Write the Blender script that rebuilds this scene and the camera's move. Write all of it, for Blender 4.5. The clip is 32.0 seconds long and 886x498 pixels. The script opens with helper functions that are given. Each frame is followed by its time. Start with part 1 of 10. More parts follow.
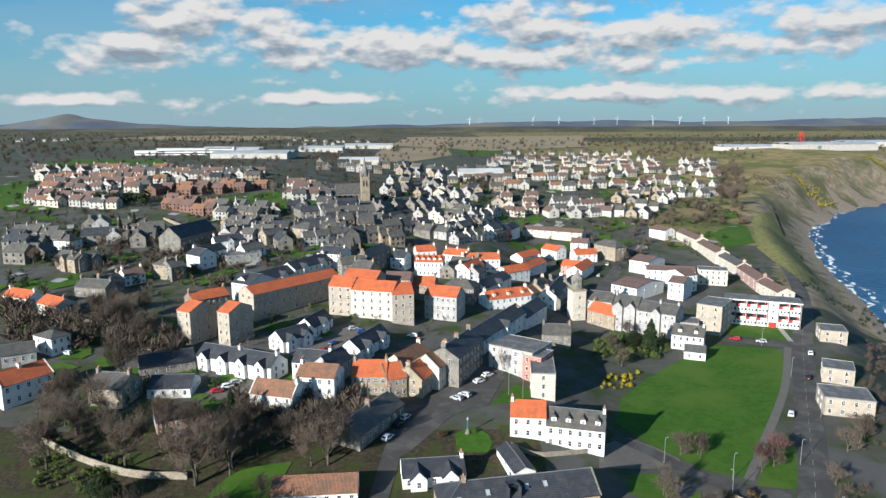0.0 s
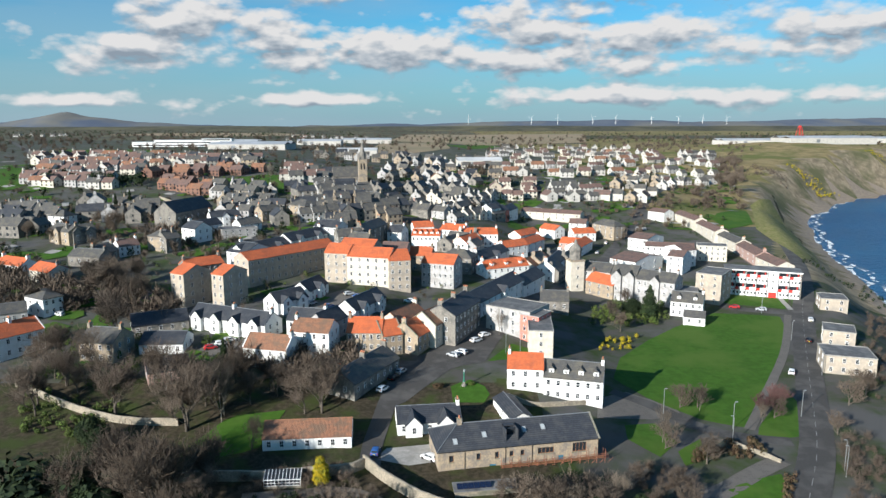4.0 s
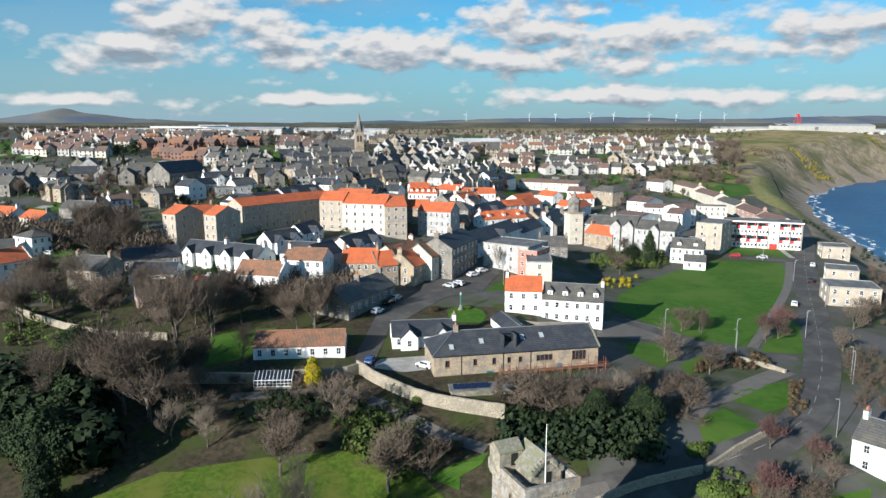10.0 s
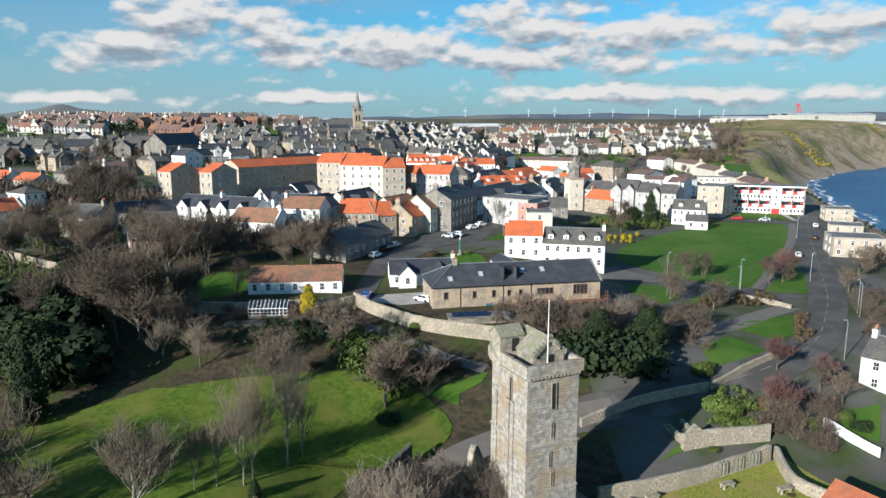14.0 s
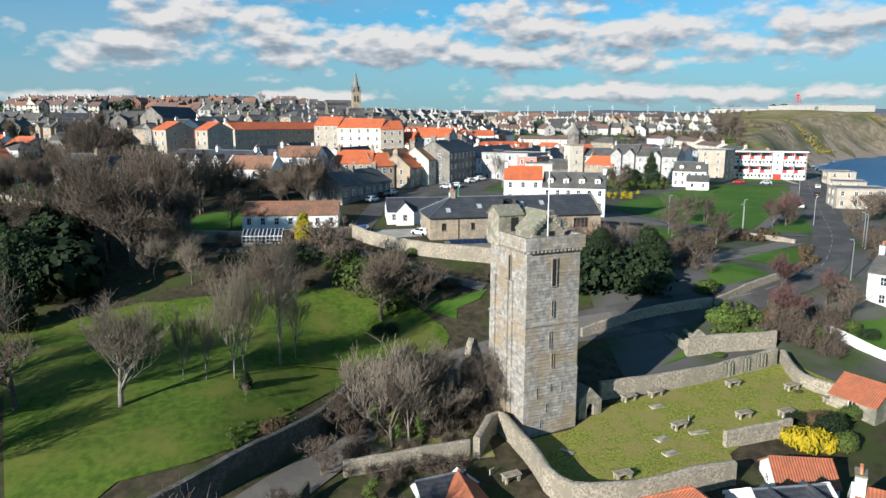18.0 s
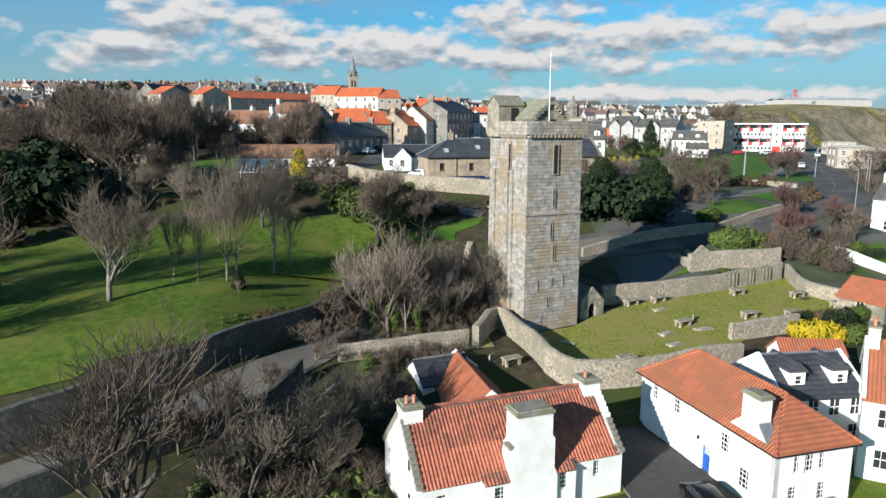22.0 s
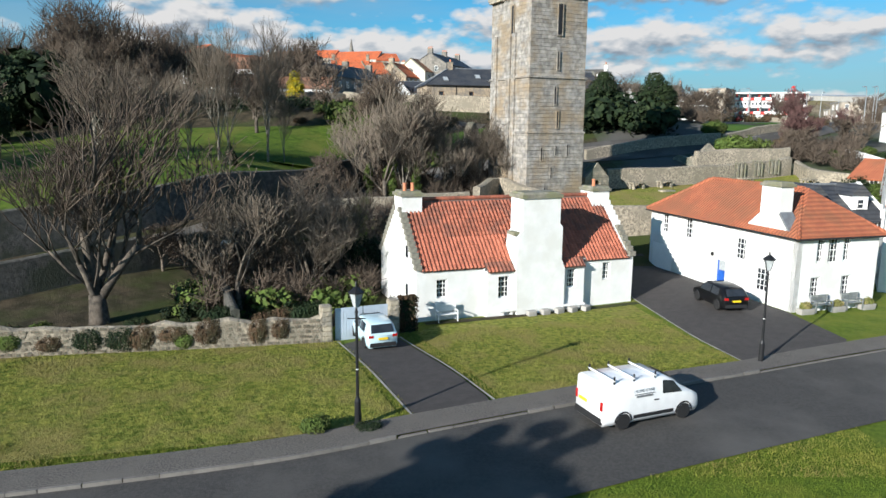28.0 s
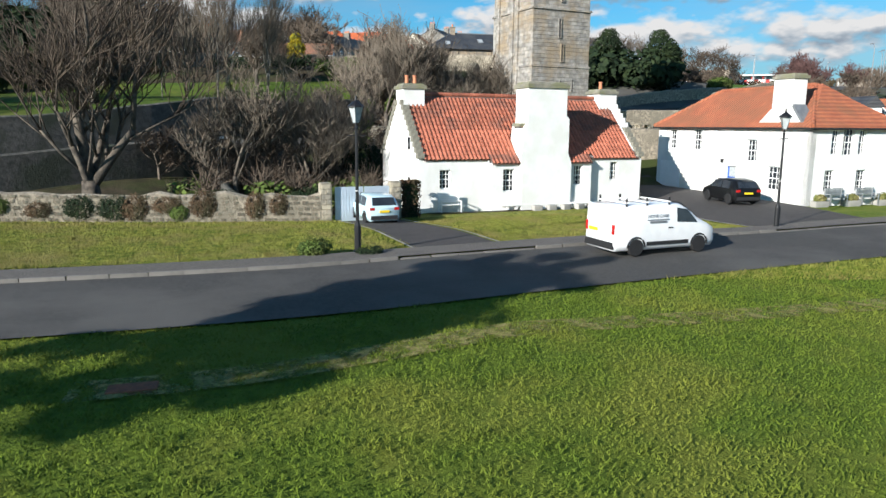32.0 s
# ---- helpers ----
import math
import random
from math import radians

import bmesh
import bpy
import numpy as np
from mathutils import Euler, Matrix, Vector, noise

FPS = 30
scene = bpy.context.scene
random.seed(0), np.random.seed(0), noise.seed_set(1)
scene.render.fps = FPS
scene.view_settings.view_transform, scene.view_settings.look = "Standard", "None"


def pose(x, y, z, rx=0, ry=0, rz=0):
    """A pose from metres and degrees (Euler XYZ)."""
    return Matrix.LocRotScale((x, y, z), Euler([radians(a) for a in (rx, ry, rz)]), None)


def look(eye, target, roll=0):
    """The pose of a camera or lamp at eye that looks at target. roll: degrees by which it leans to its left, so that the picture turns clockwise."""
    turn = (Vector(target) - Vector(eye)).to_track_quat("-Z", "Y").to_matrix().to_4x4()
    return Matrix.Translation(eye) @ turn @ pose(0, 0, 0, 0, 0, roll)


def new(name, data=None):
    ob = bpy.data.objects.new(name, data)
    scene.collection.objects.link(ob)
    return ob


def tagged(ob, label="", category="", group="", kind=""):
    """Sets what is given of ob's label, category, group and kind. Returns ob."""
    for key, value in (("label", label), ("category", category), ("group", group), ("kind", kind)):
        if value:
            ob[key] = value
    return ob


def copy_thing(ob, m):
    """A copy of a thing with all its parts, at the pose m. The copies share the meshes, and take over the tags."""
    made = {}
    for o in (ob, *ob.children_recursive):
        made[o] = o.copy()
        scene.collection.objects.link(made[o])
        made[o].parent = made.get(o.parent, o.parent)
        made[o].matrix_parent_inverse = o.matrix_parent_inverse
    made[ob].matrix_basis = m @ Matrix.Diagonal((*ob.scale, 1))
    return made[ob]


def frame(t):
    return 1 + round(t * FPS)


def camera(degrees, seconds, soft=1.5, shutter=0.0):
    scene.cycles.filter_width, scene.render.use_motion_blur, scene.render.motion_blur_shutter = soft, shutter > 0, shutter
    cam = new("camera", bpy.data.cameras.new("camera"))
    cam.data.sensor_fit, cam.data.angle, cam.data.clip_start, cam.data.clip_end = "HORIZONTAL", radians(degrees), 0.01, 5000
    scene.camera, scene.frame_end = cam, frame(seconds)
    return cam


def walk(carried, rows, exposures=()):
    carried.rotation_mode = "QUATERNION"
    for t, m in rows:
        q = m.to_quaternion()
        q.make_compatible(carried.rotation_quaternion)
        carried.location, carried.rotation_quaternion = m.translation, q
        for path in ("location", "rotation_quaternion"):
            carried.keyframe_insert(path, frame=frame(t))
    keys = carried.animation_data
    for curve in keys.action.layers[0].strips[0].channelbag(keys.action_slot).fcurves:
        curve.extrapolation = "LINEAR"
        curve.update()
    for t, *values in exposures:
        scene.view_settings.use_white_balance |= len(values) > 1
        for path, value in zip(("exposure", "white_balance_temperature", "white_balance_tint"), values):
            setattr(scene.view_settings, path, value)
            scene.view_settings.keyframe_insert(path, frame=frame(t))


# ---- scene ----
cam = camera(65.5, 32.0)
PATH = [
    # seconds, x, y, z, yaw, pitch, roll
    (0.0, -0.021, -13.017, 98.869, 0.031, -10.242, 0.233),
    (0.5, 0.169, -13.049, 96.916, -0.007, -10.247, 0.183),
    (1.0, 0.268, -13.038, 95.118, -0.032, -10.244, 0.145),
    (2.0, 0.354, -12.992, 91.750, -0.054, -10.218, 0.100),
    (3.0, 0.410, -12.916, 88.438, -0.062, -10.178, 0.078),
    (4.0, 0.492, -12.845, 85.075, -0.066, -10.140, 0.066),
    (5.0, 0.573, -12.789, 81.636, -0.083, -10.106, 0.050),
    (6.0, 0.683, -12.724, 78.139, -0.106, -10.082, 0.037),
    (7.0, 0.751, -12.697, 74.656, -0.139, -10.074, 0.017),
    (8.0, 0.787, -12.641, 71.177, -0.177, -10.080, -0.002),
    (9.0, 0.793, -12.581, 67.700, -0.214, -10.096, -0.019),
    (10.0, 0.798, -12.508, 64.248, -0.249, -10.124, -0.033),
    (11.0, 0.802, -12.372, 60.783, -0.271, -10.160, -0.042),
    (12.0, 0.812, -12.332, 57.357, -0.296, -10.208, -0.042),
    (13.0, 0.827, -12.233, 53.845, -0.311, -10.238, -0.045),
    (14.0, 0.891, -12.066, 50.313, -0.321, -10.268, -0.035),
    (15.0, 0.996, -12.051, 46.852, -0.323, -10.306, -0.028),
    (16.0, 1.053, -11.927, 43.389, -0.338, -10.330, -0.029),
    (17.0, 1.095, -11.940, 39.996, -0.372, -10.341, -0.030),
    (18.0, 1.191, -11.963, 36.685, -0.379, -10.334, -0.019),
    (19.0, 1.207, -11.943, 33.506, -0.426, -10.330, -0.046),
    (20.0, 1.205, -12.023, 30.461, -0.457, -10.297, -0.062),
    (21.0, 1.146, -12.072, 27.580, -0.535, -10.269, -0.106),
    (22.0, 1.078, -12.087, 24.829, -0.598, -10.228, -0.158),
    (23.0, 1.009, -12.117, 22.210, -0.657, -10.172, -0.209),
    (24.0, 0.934, -12.121, 19.713, -0.703, -10.121, -0.277),
    (25.0, 0.880, -12.034, 17.336, -0.761, -10.105, -0.347),
    (26.0, 0.879, -11.978, 15.032, -0.785, -10.058, -0.409),
    (27.0, 0.926, -11.932, 12.863, -0.760, -10.031, -0.446),
    (28.0, 0.956, -11.839, 10.812, -0.749, -9.987, -0.487),
    (29.0, 0.997, -11.856, 8.996, -0.674, -10.010, -0.502),
    (30.0, 0.976, -11.878, 7.382, -0.630, -10.018, -0.495),
    (31.0, 0.935, -11.918, 5.956, -0.577, -10.054, -0.475),
    (31.5, 0.930, -11.888, 5.254, -0.561, -10.075, -0.472),
    (32.0, 0.938, -11.809, 4.512, -0.594, -10.102, -0.451),
]
walk(cam, [(t, pose(x, y, z, 90 + pitch, roll, yaw)) for t, x, y, z, yaw, pitch, roll in PATH],
     exposures=((0.0, 0.50), (10.0, 0.55), (20.0, 0.52), (26.0, 0.48), (32.0, 0.58)))

# ---- light: low afternoon sun behind the camera's shoulder, cumulus sky ----
SUN_AZ = math.atan2(-0.676, -0.737)          # compass turn of the sun from +y towards +x
SUN_EL = radians(19.9)
world = bpy.data.worlds.new("sky")
scene.world = world
world.use_nodes = True
wn, wl = world.node_tree.nodes, world.node_tree.links
wn.clear()


def wnode(kind, **kw):
    n = wn.new(kind)
    for k, v in kw.items():
        n.inputs[k].default_value = v
    return n


def wmath(op, a, b=0.0, clamp=False):
    n = wn.new("ShaderNodeMath")
    n.operation, n.use_clamp = op, clamp
    for i, v in enumerate((a, b)):
        if isinstance(v, (int, float)):
            n.inputs[i].default_value = v
        else:
            wl.new(v, n.inputs[i])
    return n.outputs[0]


def wramp(fac, *stops):
    n = wn.new("ShaderNodeValToRGB")
    while len(n.color_ramp.elements) < len(stops):
        n.color_ramp.elements.new(0.5)
    for e, (p, c) in zip(n.color_ramp.elements, stops):
        e.position, e.color = p, (*c, 1) if len(c) == 3 else c
    wl.new(fac, n.inputs[0])
    return n.outputs[0]


sky = wn.new("ShaderNodeTexSky")
sky.sky_type, sky.sun_disc = "NISHITA", False
sky.sun_elevation, sky.sun_rotation = SUN_EL, SUN_AZ
sky.air_density, sky.dust_density, sky.ozone_density = 1.0, 0.6, 2.5
coord = wn.new("ShaderNodeTexCoord")
sep = wn.new("ShaderNodeSeparateXYZ")
wl.new(coord.outputs["Generated"], sep.inputs[0])
up = wmath("MAXIMUM", sep.outputs[2], 0.0)
# cloud fields by bearing and height above the horizon
bear = wmath("ARCTAN2", sep.outputs[0], sep.outputs[1])
elev = wmath("ARCSINE", up)


def field(fu, fv, ou, ov, detail, rough=0.55):
    c = wn.new("ShaderNodeCombineXYZ")
    wl.new(wmath("ADD", wmath("MULTIPLY", bear, fu), ou), c.inputs[0])
    wl.new(wmath("ADD", wmath("MULTIPLY", elev, fv), ov), c.inputs[1])
    n = wnode("ShaderNodeTexNoise", Scale=1.0, Detail=detail, Roughness=rough)
    wl.new(c.outputs[0], n.inputs["Vector"])
    return n.outputs["Fac"]


def puffs(fu, fv, ou, ov):
    """Rounded cells that billow the cloud edges."""
    c = wn.new("ShaderNodeCombineXYZ")
    wl.new(wmath("ADD", wmath("MULTIPLY", bear, fu), ou), c.inputs[0])
    wl.new(wmath("ADD", wmath("MULTIPLY", elev, fv), ov), c.inputs[1])
    v = wn.new("ShaderNodeTexVoronoi")
    v.feature = "SMOOTH_F1"
    v.inputs["Scale"].default_value, v.inputs["Smoothness"].default_value = 1.0, 0.35
    v.inputs["Detail"].default_value, v.inputs["Roughness"].default_value = 2.0, 0.5
    wl.new(c.outputs[0], v.inputs["Vector"])
    return v.outputs["Distance"]


# cloud banks ahead: (across, above the horizon, half-width, half-height), as slopes from straight ahead
BANKS = ((-0.372, 0.148, 0.11, 0.040), (-0.43, 0.108, 0.17, 0.032), (-0.235, 0.115, 0.13, 0.048), (-0.06, 0.108, 0.12, 0.040), (0.13, 0.135, 0.14, 0.042), (0.29, 0.122, 0.19, 0.046),
         (0.17, 0.092, 0.30, 0.026), (0.56, 0.128, 0.13, 0.042), (-0.52, 0.036, 0.13, 0.012), (-0.20, 0.036, 0.15, 0.011), (0.33, 0.042, 0.34, 0.016), (-0.18, 0.195, 0.18, 0.024), (0.33, 0.19, 0.24, 0.020))
ahead = wmath("MAXIMUM", wmath("ABSOLUTE", sep.outputs[1]), 0.02)
across, rise_ = wmath("DIVIDE", sep.outputs[0], ahead), wmath("DIVIDE", up, ahead)


def banks(lift):
    total = None
    for b0, e0, bw, eh in BANKS:
        dx = wmath("POWER", wmath("MULTIPLY", wmath("SUBTRACT", across, b0), 1 / bw), 2.0)
        dy = wmath("POWER", wmath("MULTIPLY", wmath("SUBTRACT", rise_, e0 - lift), 1 / eh), 2.0)
        g = wmath("EXPONENT", wmath("MULTIPLY", wmath("ADD", dx, dy), -1.0))
        total = g if total is None else wmath("MAXIMUM", total, g)
    return total


def density(lift):
    """Banks broken up by billows; high overhead, loose cloud by noise alone."""
    billow = wmath("ADD", field(11.0, 24.0, 4.6, 5.2 + lift * 24.0, 10.0, 0.55), wmath("MULTIPLY", wmath("SUBTRACT", 0.42, puffs(26.0, 54.0, 1.7, 3.1 + lift * 54.0)), 0.26))
    fine = field(38.0, 90.0, 2.2, 7.7 + lift * 90.0, 8.0, 0.6)
    high = wramp(rise_, (0.20, (0, 0, 0)), (0.40, (0.20, 0.20, 0.20)))
    broken = wmath("ADD", wmath("MULTIPLY", billow, 0.92), wmath("MULTIPLY", fine, 0.08))
    return wmath("ADD", wmath("MULTIPLY", broken, 0.80), wmath("MULTIPLY", wmath("MAXIMUM", banks(lift), high), 0.34))


bias = wmath("SUBTRACT", wramp(elev, (0.0, (0.54, 0.54, 0.54)), (0.10, (0.56, 0.56, 0.56)), (0.20, (0.50, 0.50, 0.50)), (0.45, (0.40, 0.40, 0.40))), 0.5)
dens = density(0.0)
above = density(0.013)
cover = wramp(dens, (0.43, (0, 0, 0)), (0.58, (1, 1, 1)))
veil = wmath("MULTIPLY", wramp(wmath("ADD", field(2.2, 12.0, 1.3, 6.2, 5.0), bias), (0.40, (0, 0, 0)), (0.66, (1, 1, 1))), 0.34)
lit = wmath("ADD", wmath("MULTIPLY", wmath("SUBTRACT", dens, above), 2.6), wmath("MULTIPLY", wmath("SUBTRACT", 0.64, dens), 0.5))
shade = wramp(wmath("ADD", lit, 0.5, True), (0.20, (0.36, 0.44, 0.53)), (0.45, (0.62, 0.69, 0.76)), (0.74, (1.0, 1.0, 1.0)))
skylit = wn.new("ShaderNodeMix")
skylit.data_type, skylit.blend_type = "RGBA", "MULTIPLY"
skylit.inputs["Factor"].default_value = 1.0
wl.new(sky.outputs[0], skylit.inputs["A"])
skylit.inputs["B"].default_value = (0.32, 1.00, 1.30, 1)
blend = wn.new("ShaderNodeMix")
blend.data_type = "RGBA"
wl.new(cover, blend.inputs["Factor"])
haze = wn.new("ShaderNodeMix")
haze.data_type = "RGBA"
wl.new(wramp(up, (0.0, (0.85, 0.85, 0.85)), (0.14, (0, 0, 0))), haze.inputs["Factor"])
wl.new(skylit.outputs["Result"], haze.inputs["A"])
haze.inputs["B"].default_value = (3.0, 4.3, 5.3, 1)
veiled = wn.new("ShaderNodeMix")
veiled.data_type = "RGBA"
wl.new(veil, veiled.inputs["Factor"])
wl.new(haze.outputs["Result"], veiled.inputs["A"])
veiled.inputs["B"].default_value = (3.7, 4.8, 5.6, 1)
wl.new(veiled.outputs["Result"], blend.inputs["A"])
cloudc = wn.new("ShaderNodeMix")
cloudc.data_type, cloudc.blend_type = "RGBA", "MULTIPLY"
cloudc.inputs["Factor"].default_value = 1.0
wl.new(shade, cloudc.inputs["A"])
cloudc.inputs["B"].default_value = (7.3, 7.3, 7.35, 1)
wl.new(cloudc.outputs["Result"], blend.inputs["B"])
bg = wnode("ShaderNodeBackground", Strength=0.073)
wl.new(blend.outputs["Result"], bg.inputs["Color"])
wout = wn.new("ShaderNodeOutputWorld")
wl.new(bg.outputs[0], wout.inputs[0])

sun = new("sun", bpy.data.lights.new("sun", "SUN"))
sun.data.energy, sun.data.angle, sun.data.color = 6.1, radians(0.55), (1.0, 0.965, 0.905)
sun.matrix_world = look((-67.6, -73.7, 60), (0, 0, 60 - 100.0 * math.tan(SUN_EL)))


# ---- materials ----
MATS = {}


def mat(name, c1, c2=None, scale=3.0, rough=0.85, metal=0.0, bump=0.0, bump_scale=30.0, c3=None, big_scale=0.15, spec=0.4, coords="Object", bands=None, vary=0.0):
    """A surface of two tones in fine grain, a third in broad stains; bands: (axis, spacing, depth) ribs; vary: tone per object."""
    m = bpy.data.materials.new(name)
    m.use_nodes = True
    n, l = m.node_tree.nodes, m.node_tree.links
    b = n["Principled BSDF"]
    b.inputs["Roughness"].default_value, b.inputs["Metallic"].default_value = rough, metal
    b.inputs["Specular IOR Level"].default_value = spec
    tc = n.new("ShaderNodeTexCoord")
    src = tc.outputs["Object"]
    if coords == "World":
        g = n.new("ShaderNodeNewGeometry")
        src = g.outputs["Position"]
    c2 = c2 or tuple(v * 0.75 for v in c1)

    def noise_tex(s, det=5.0, r=0.6):
        t = n.new("ShaderNodeTexNoise")
        t.inputs["Scale"].default_value, t.inputs["Detail"].default_value, t.inputs["Roughness"].default_value = s, det, r
        l.new(src, t.inputs["Vector"])
        return t.outputs["Fac"]

    def ramp(fac, a, bb, pa=0.38, pb=0.62):
        r = n.new("ShaderNodeValToRGB")
        r.color_ramp.elements[0].position, r.color_ramp.elements[0].color = pa, (*a, 1)
        r.color_ramp.elements[1].position, r.color_ramp.elements[1].color = pb, (*bb, 1)
        l.new(fac, r.inputs[0])
        return r.outputs[0]

    def mixc(f, a, bb, kind="MIX"):
        x = n.new("ShaderNodeMix")
        x.data_type, x.blend_type = "RGBA", kind
        if isinstance(f, float):
            x.inputs["Factor"].default_value = f
        else:
            l.new(f, x.inputs["Factor"])
        for key, v in (("A", a), ("B", bb)):
            if isinstance(v, tuple):
                x.inputs[key].default_value = (*v, 1)
            else:
                l.new(v, x.inputs[key])
        return x.outputs["Result"]

    col = ramp(noise_tex(scale), c1, c2)
    if c3:
        col = mixc(ramp(noise_tex(big_scale, 4.0), (0, 0, 0), (1, 1, 1), 0.46, 0.62), col, c3)
    if vary:
        oi = n.new("ShaderNodeObjectInfo")
        v = n.new("ShaderNodeMapRange")
        v.inputs["To Min"].default_value, v.inputs["To Max"].default_value = 1 - vary, 1 + vary
        l.new(oi.outputs["Random"], v.inputs["Value"])
        cc = n.new("ShaderNodeCombineColor")
        for i in range(3):
            l.new(v.outputs[0], cc.inputs[i])
        col = mixc(1.0, col, cc.outputs[0], "MULTIPLY")
    height = None
    if bands:
        axis, gap, depth = bands
        w = n.new("ShaderNodeTexWave")
        w.bands_direction = axis
        w.inputs["Scale"].default_value, w.inputs["Distortion"].default_value = 0.314 / gap, 0.6
        w.inputs["Detail"].default_value = 1.0
        l.new(src, w.inputs["Vector"])
        col = mixc(ramp(w.outputs["Fac"], (0.45, 0.45, 0.45), (1, 1, 1), 0.05, 0.5), tuple(v * 0.45 for v in c1), col)
        height = w.outputs["Fac"]
    l.new(col, b.inputs["Base Color"])
    if bump:
        bp = n.new("ShaderNodeBump")
        bp.inputs["Strength"].default_value, bp.inputs["Distance"].default_value = 1.0, bump
        l.new(height if bands else noise_tex(bump_scale, 6.0, 0.7), bp.inputs["Height"])
        l.new(bp.outputs[0], b.inputs["Normal"])
    MATS[name] = m
    return m


mat("harl_white", (0.74, 0.74, 0.72), (0.68, 0.685, 0.675), 1.2, 0.9, bump=0.012, bump_scale=45, c3=(0.64, 0.64, 0.61), big_scale=0.5)
mat("harl_cream", (0.60, 0.55, 0.46), (0.50, 0.46, 0.385), 1.2, 0.9, bump=0.01, c3=(0.45, 0.415, 0.35), big_scale=0.5)
mat("harl_beige", (0.43, 0.365, 0.29), (0.35, 0.30, 0.24), 1.0, 0.9, bump=0.01, c3=(0.30, 0.265, 0.225), big_scale=0.4)
mat("harl_grey", (0.36, 0.35, 0.34), (0.28, 0.27, 0.26), 1.0, 0.9, bump=0.01, c3=(0.42, 0.41, 0.40), big_scale=0.4)
mat("harl_pink", (0.43, 0.29, 0.25), (0.36, 0.245, 0.21), 1.0, 0.9, bump=0.01)
mat("brick_brown", (0.20, 0.105, 0.075), (0.14, 0.078, 0.058), 1.5, 0.9, vary=0.2)
mat("harl_red", (0.62, 0.20, 0.15), (0.54, 0.17, 0.13), 1.0, 0.85, bump=0.006)
mat("sandstone", (0.40, 0.315, 0.215), (0.25, 0.20, 0.15), 2.2, 0.92, bump=0.05, bump_scale=7, c3=(0.20, 0.175, 0.15), big_scale=0.45)
mat("stone_grey", (0.27, 0.245, 0.21), (0.15, 0.14, 0.125), 2.2, 0.92, bump=0.05, bump_scale=7, c3=(0.12, 0.115, 0.105), big_scale=0.45)
mat("rubble", (0.40, 0.345, 0.265), (0.17, 0.148, 0.115), 4.2, 0.95, bump=0.10, bump_scale=4.5, c3=(0.22, 0.195, 0.15), big_scale=0.6, coords="World")
# mossy rubble darkened in colour to stand for the shade along the lane
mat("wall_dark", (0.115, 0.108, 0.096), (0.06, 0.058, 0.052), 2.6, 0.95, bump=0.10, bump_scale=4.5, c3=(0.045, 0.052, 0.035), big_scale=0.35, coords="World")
mat("slate", (0.050, 0.055, 0.066), (0.032, 0.036, 0.044), 3.0, 0.6, bump=0.02, bands=("Z", 0.26, 1), c3=(0.068, 0.07, 0.074), big_scale=0.4, spec=0.3)
mat("slate_old", (0.105, 0.102, 0.097), (0.062, 0.061, 0.060), 2.2, 0.7, bump=0.02, bands=("Z", 0.28, 1), c3=(0.13, 0.118, 0.095), big_scale=0.4)
mat("pantile", (0.62, 0.155, 0.055), (0.50, 0.115, 0.045), 1.6, 0.8, bump=0.04, bands=("X", 0.3, 1), c3=(0.42, 0.11, 0.05), big_scale=0.35)
mat("pantile_old", (0.42, 0.135, 0.065), (0.33, 0.10, 0.052), 1.6, 0.85, bump=0.05, bands=("X", 0.26, 1), c3=(0.27, 0.105, 0.055), big_scale=0.5)
mat("harl_far", (0.50, 0.475, 0.435), (0.42, 0.40, 0.365), 1.2, 0.9, c3=(0.37, 0.355, 0.33), big_scale=0.3, vary=0.15)
mat("pantile_brown", (0.32, 0.15, 0.085), (0.22, 0.11, 0.07), 1.6, 0.85, bump=0.04, bands=("X", 0.3, 1), c3=(0.17, 0.11, 0.075), big_scale=0.4)
mat("roof_brown", (0.19, 0.115, 0.095), (0.14, 0.09, 0.075), 1.6, 0.85, bump=0.03, bands=("Z", 0.3, 1), c3=(0.115, 0.085, 0.075), big_scale=0.4)
mat("flat_roof", (0.13, 0.13, 0.13), (0.09, 0.09, 0.092), 0.8, 0.8, bump=0.01, c3=(0.18, 0.18, 0.175), big_scale=0.3)
mat("metal_roof", (0.42, 0.44, 0.455), (0.34, 0.36, 0.37), 0.2, 0.5, 0.2, c3=(0.50, 0.51, 0.52), big_scale=0.05)
mat("lead", (0.22, 0.235, 0.25), None, 3, 0.5, 0.3)
mat("white_paint", (0.80, 0.80, 0.79), (0.76, 0.76, 0.75), 4.0, 0.45)
mat("blue_paint", (0.02, 0.10, 0.42), (0.018, 0.09, 0.36), 4.0, 0.4)
mat("red_paint", (0.60, 0.04, 0.03), (0.5, 0.035, 0.03), 4.0, 0.45)
mat("green_paint", (0.03, 0.18, 0.12), None, 4.0, 0.5)
mat("black_iron", (0.014, 0.015, 0.017), (0.02, 0.02, 0.022), 6.0, 0.45, 0.3)
mat("galvanised", (0.42, 0.44, 0.45), None, 6.0, 0.45, 0.7)
mat("gate_paint", (0.40, 0.47, 0.55), (0.36, 0.43, 0.50), 2.0, 0.6, bump=0.006)
mat("clay_pot", (0.58, 0.22, 0.11), (0.46, 0.18, 0.10), 8.0, 0.8)
mat("cope", (0.25, 0.235, 0.19), (0.15, 0.145, 0.12), 3.0, 0.95, bump=0.03, bump_scale=9, c3=(0.17, 0.17, 0.10), big_scale=0.9)
mat("asphalt", (0.066, 0.062, 0.058), (0.044, 0.042, 0.040), 9.0, 0.9, bump=0.012, bump_scale=60, c3=(0.090, 0.085, 0.079), big_scale=0.16, coords="World")
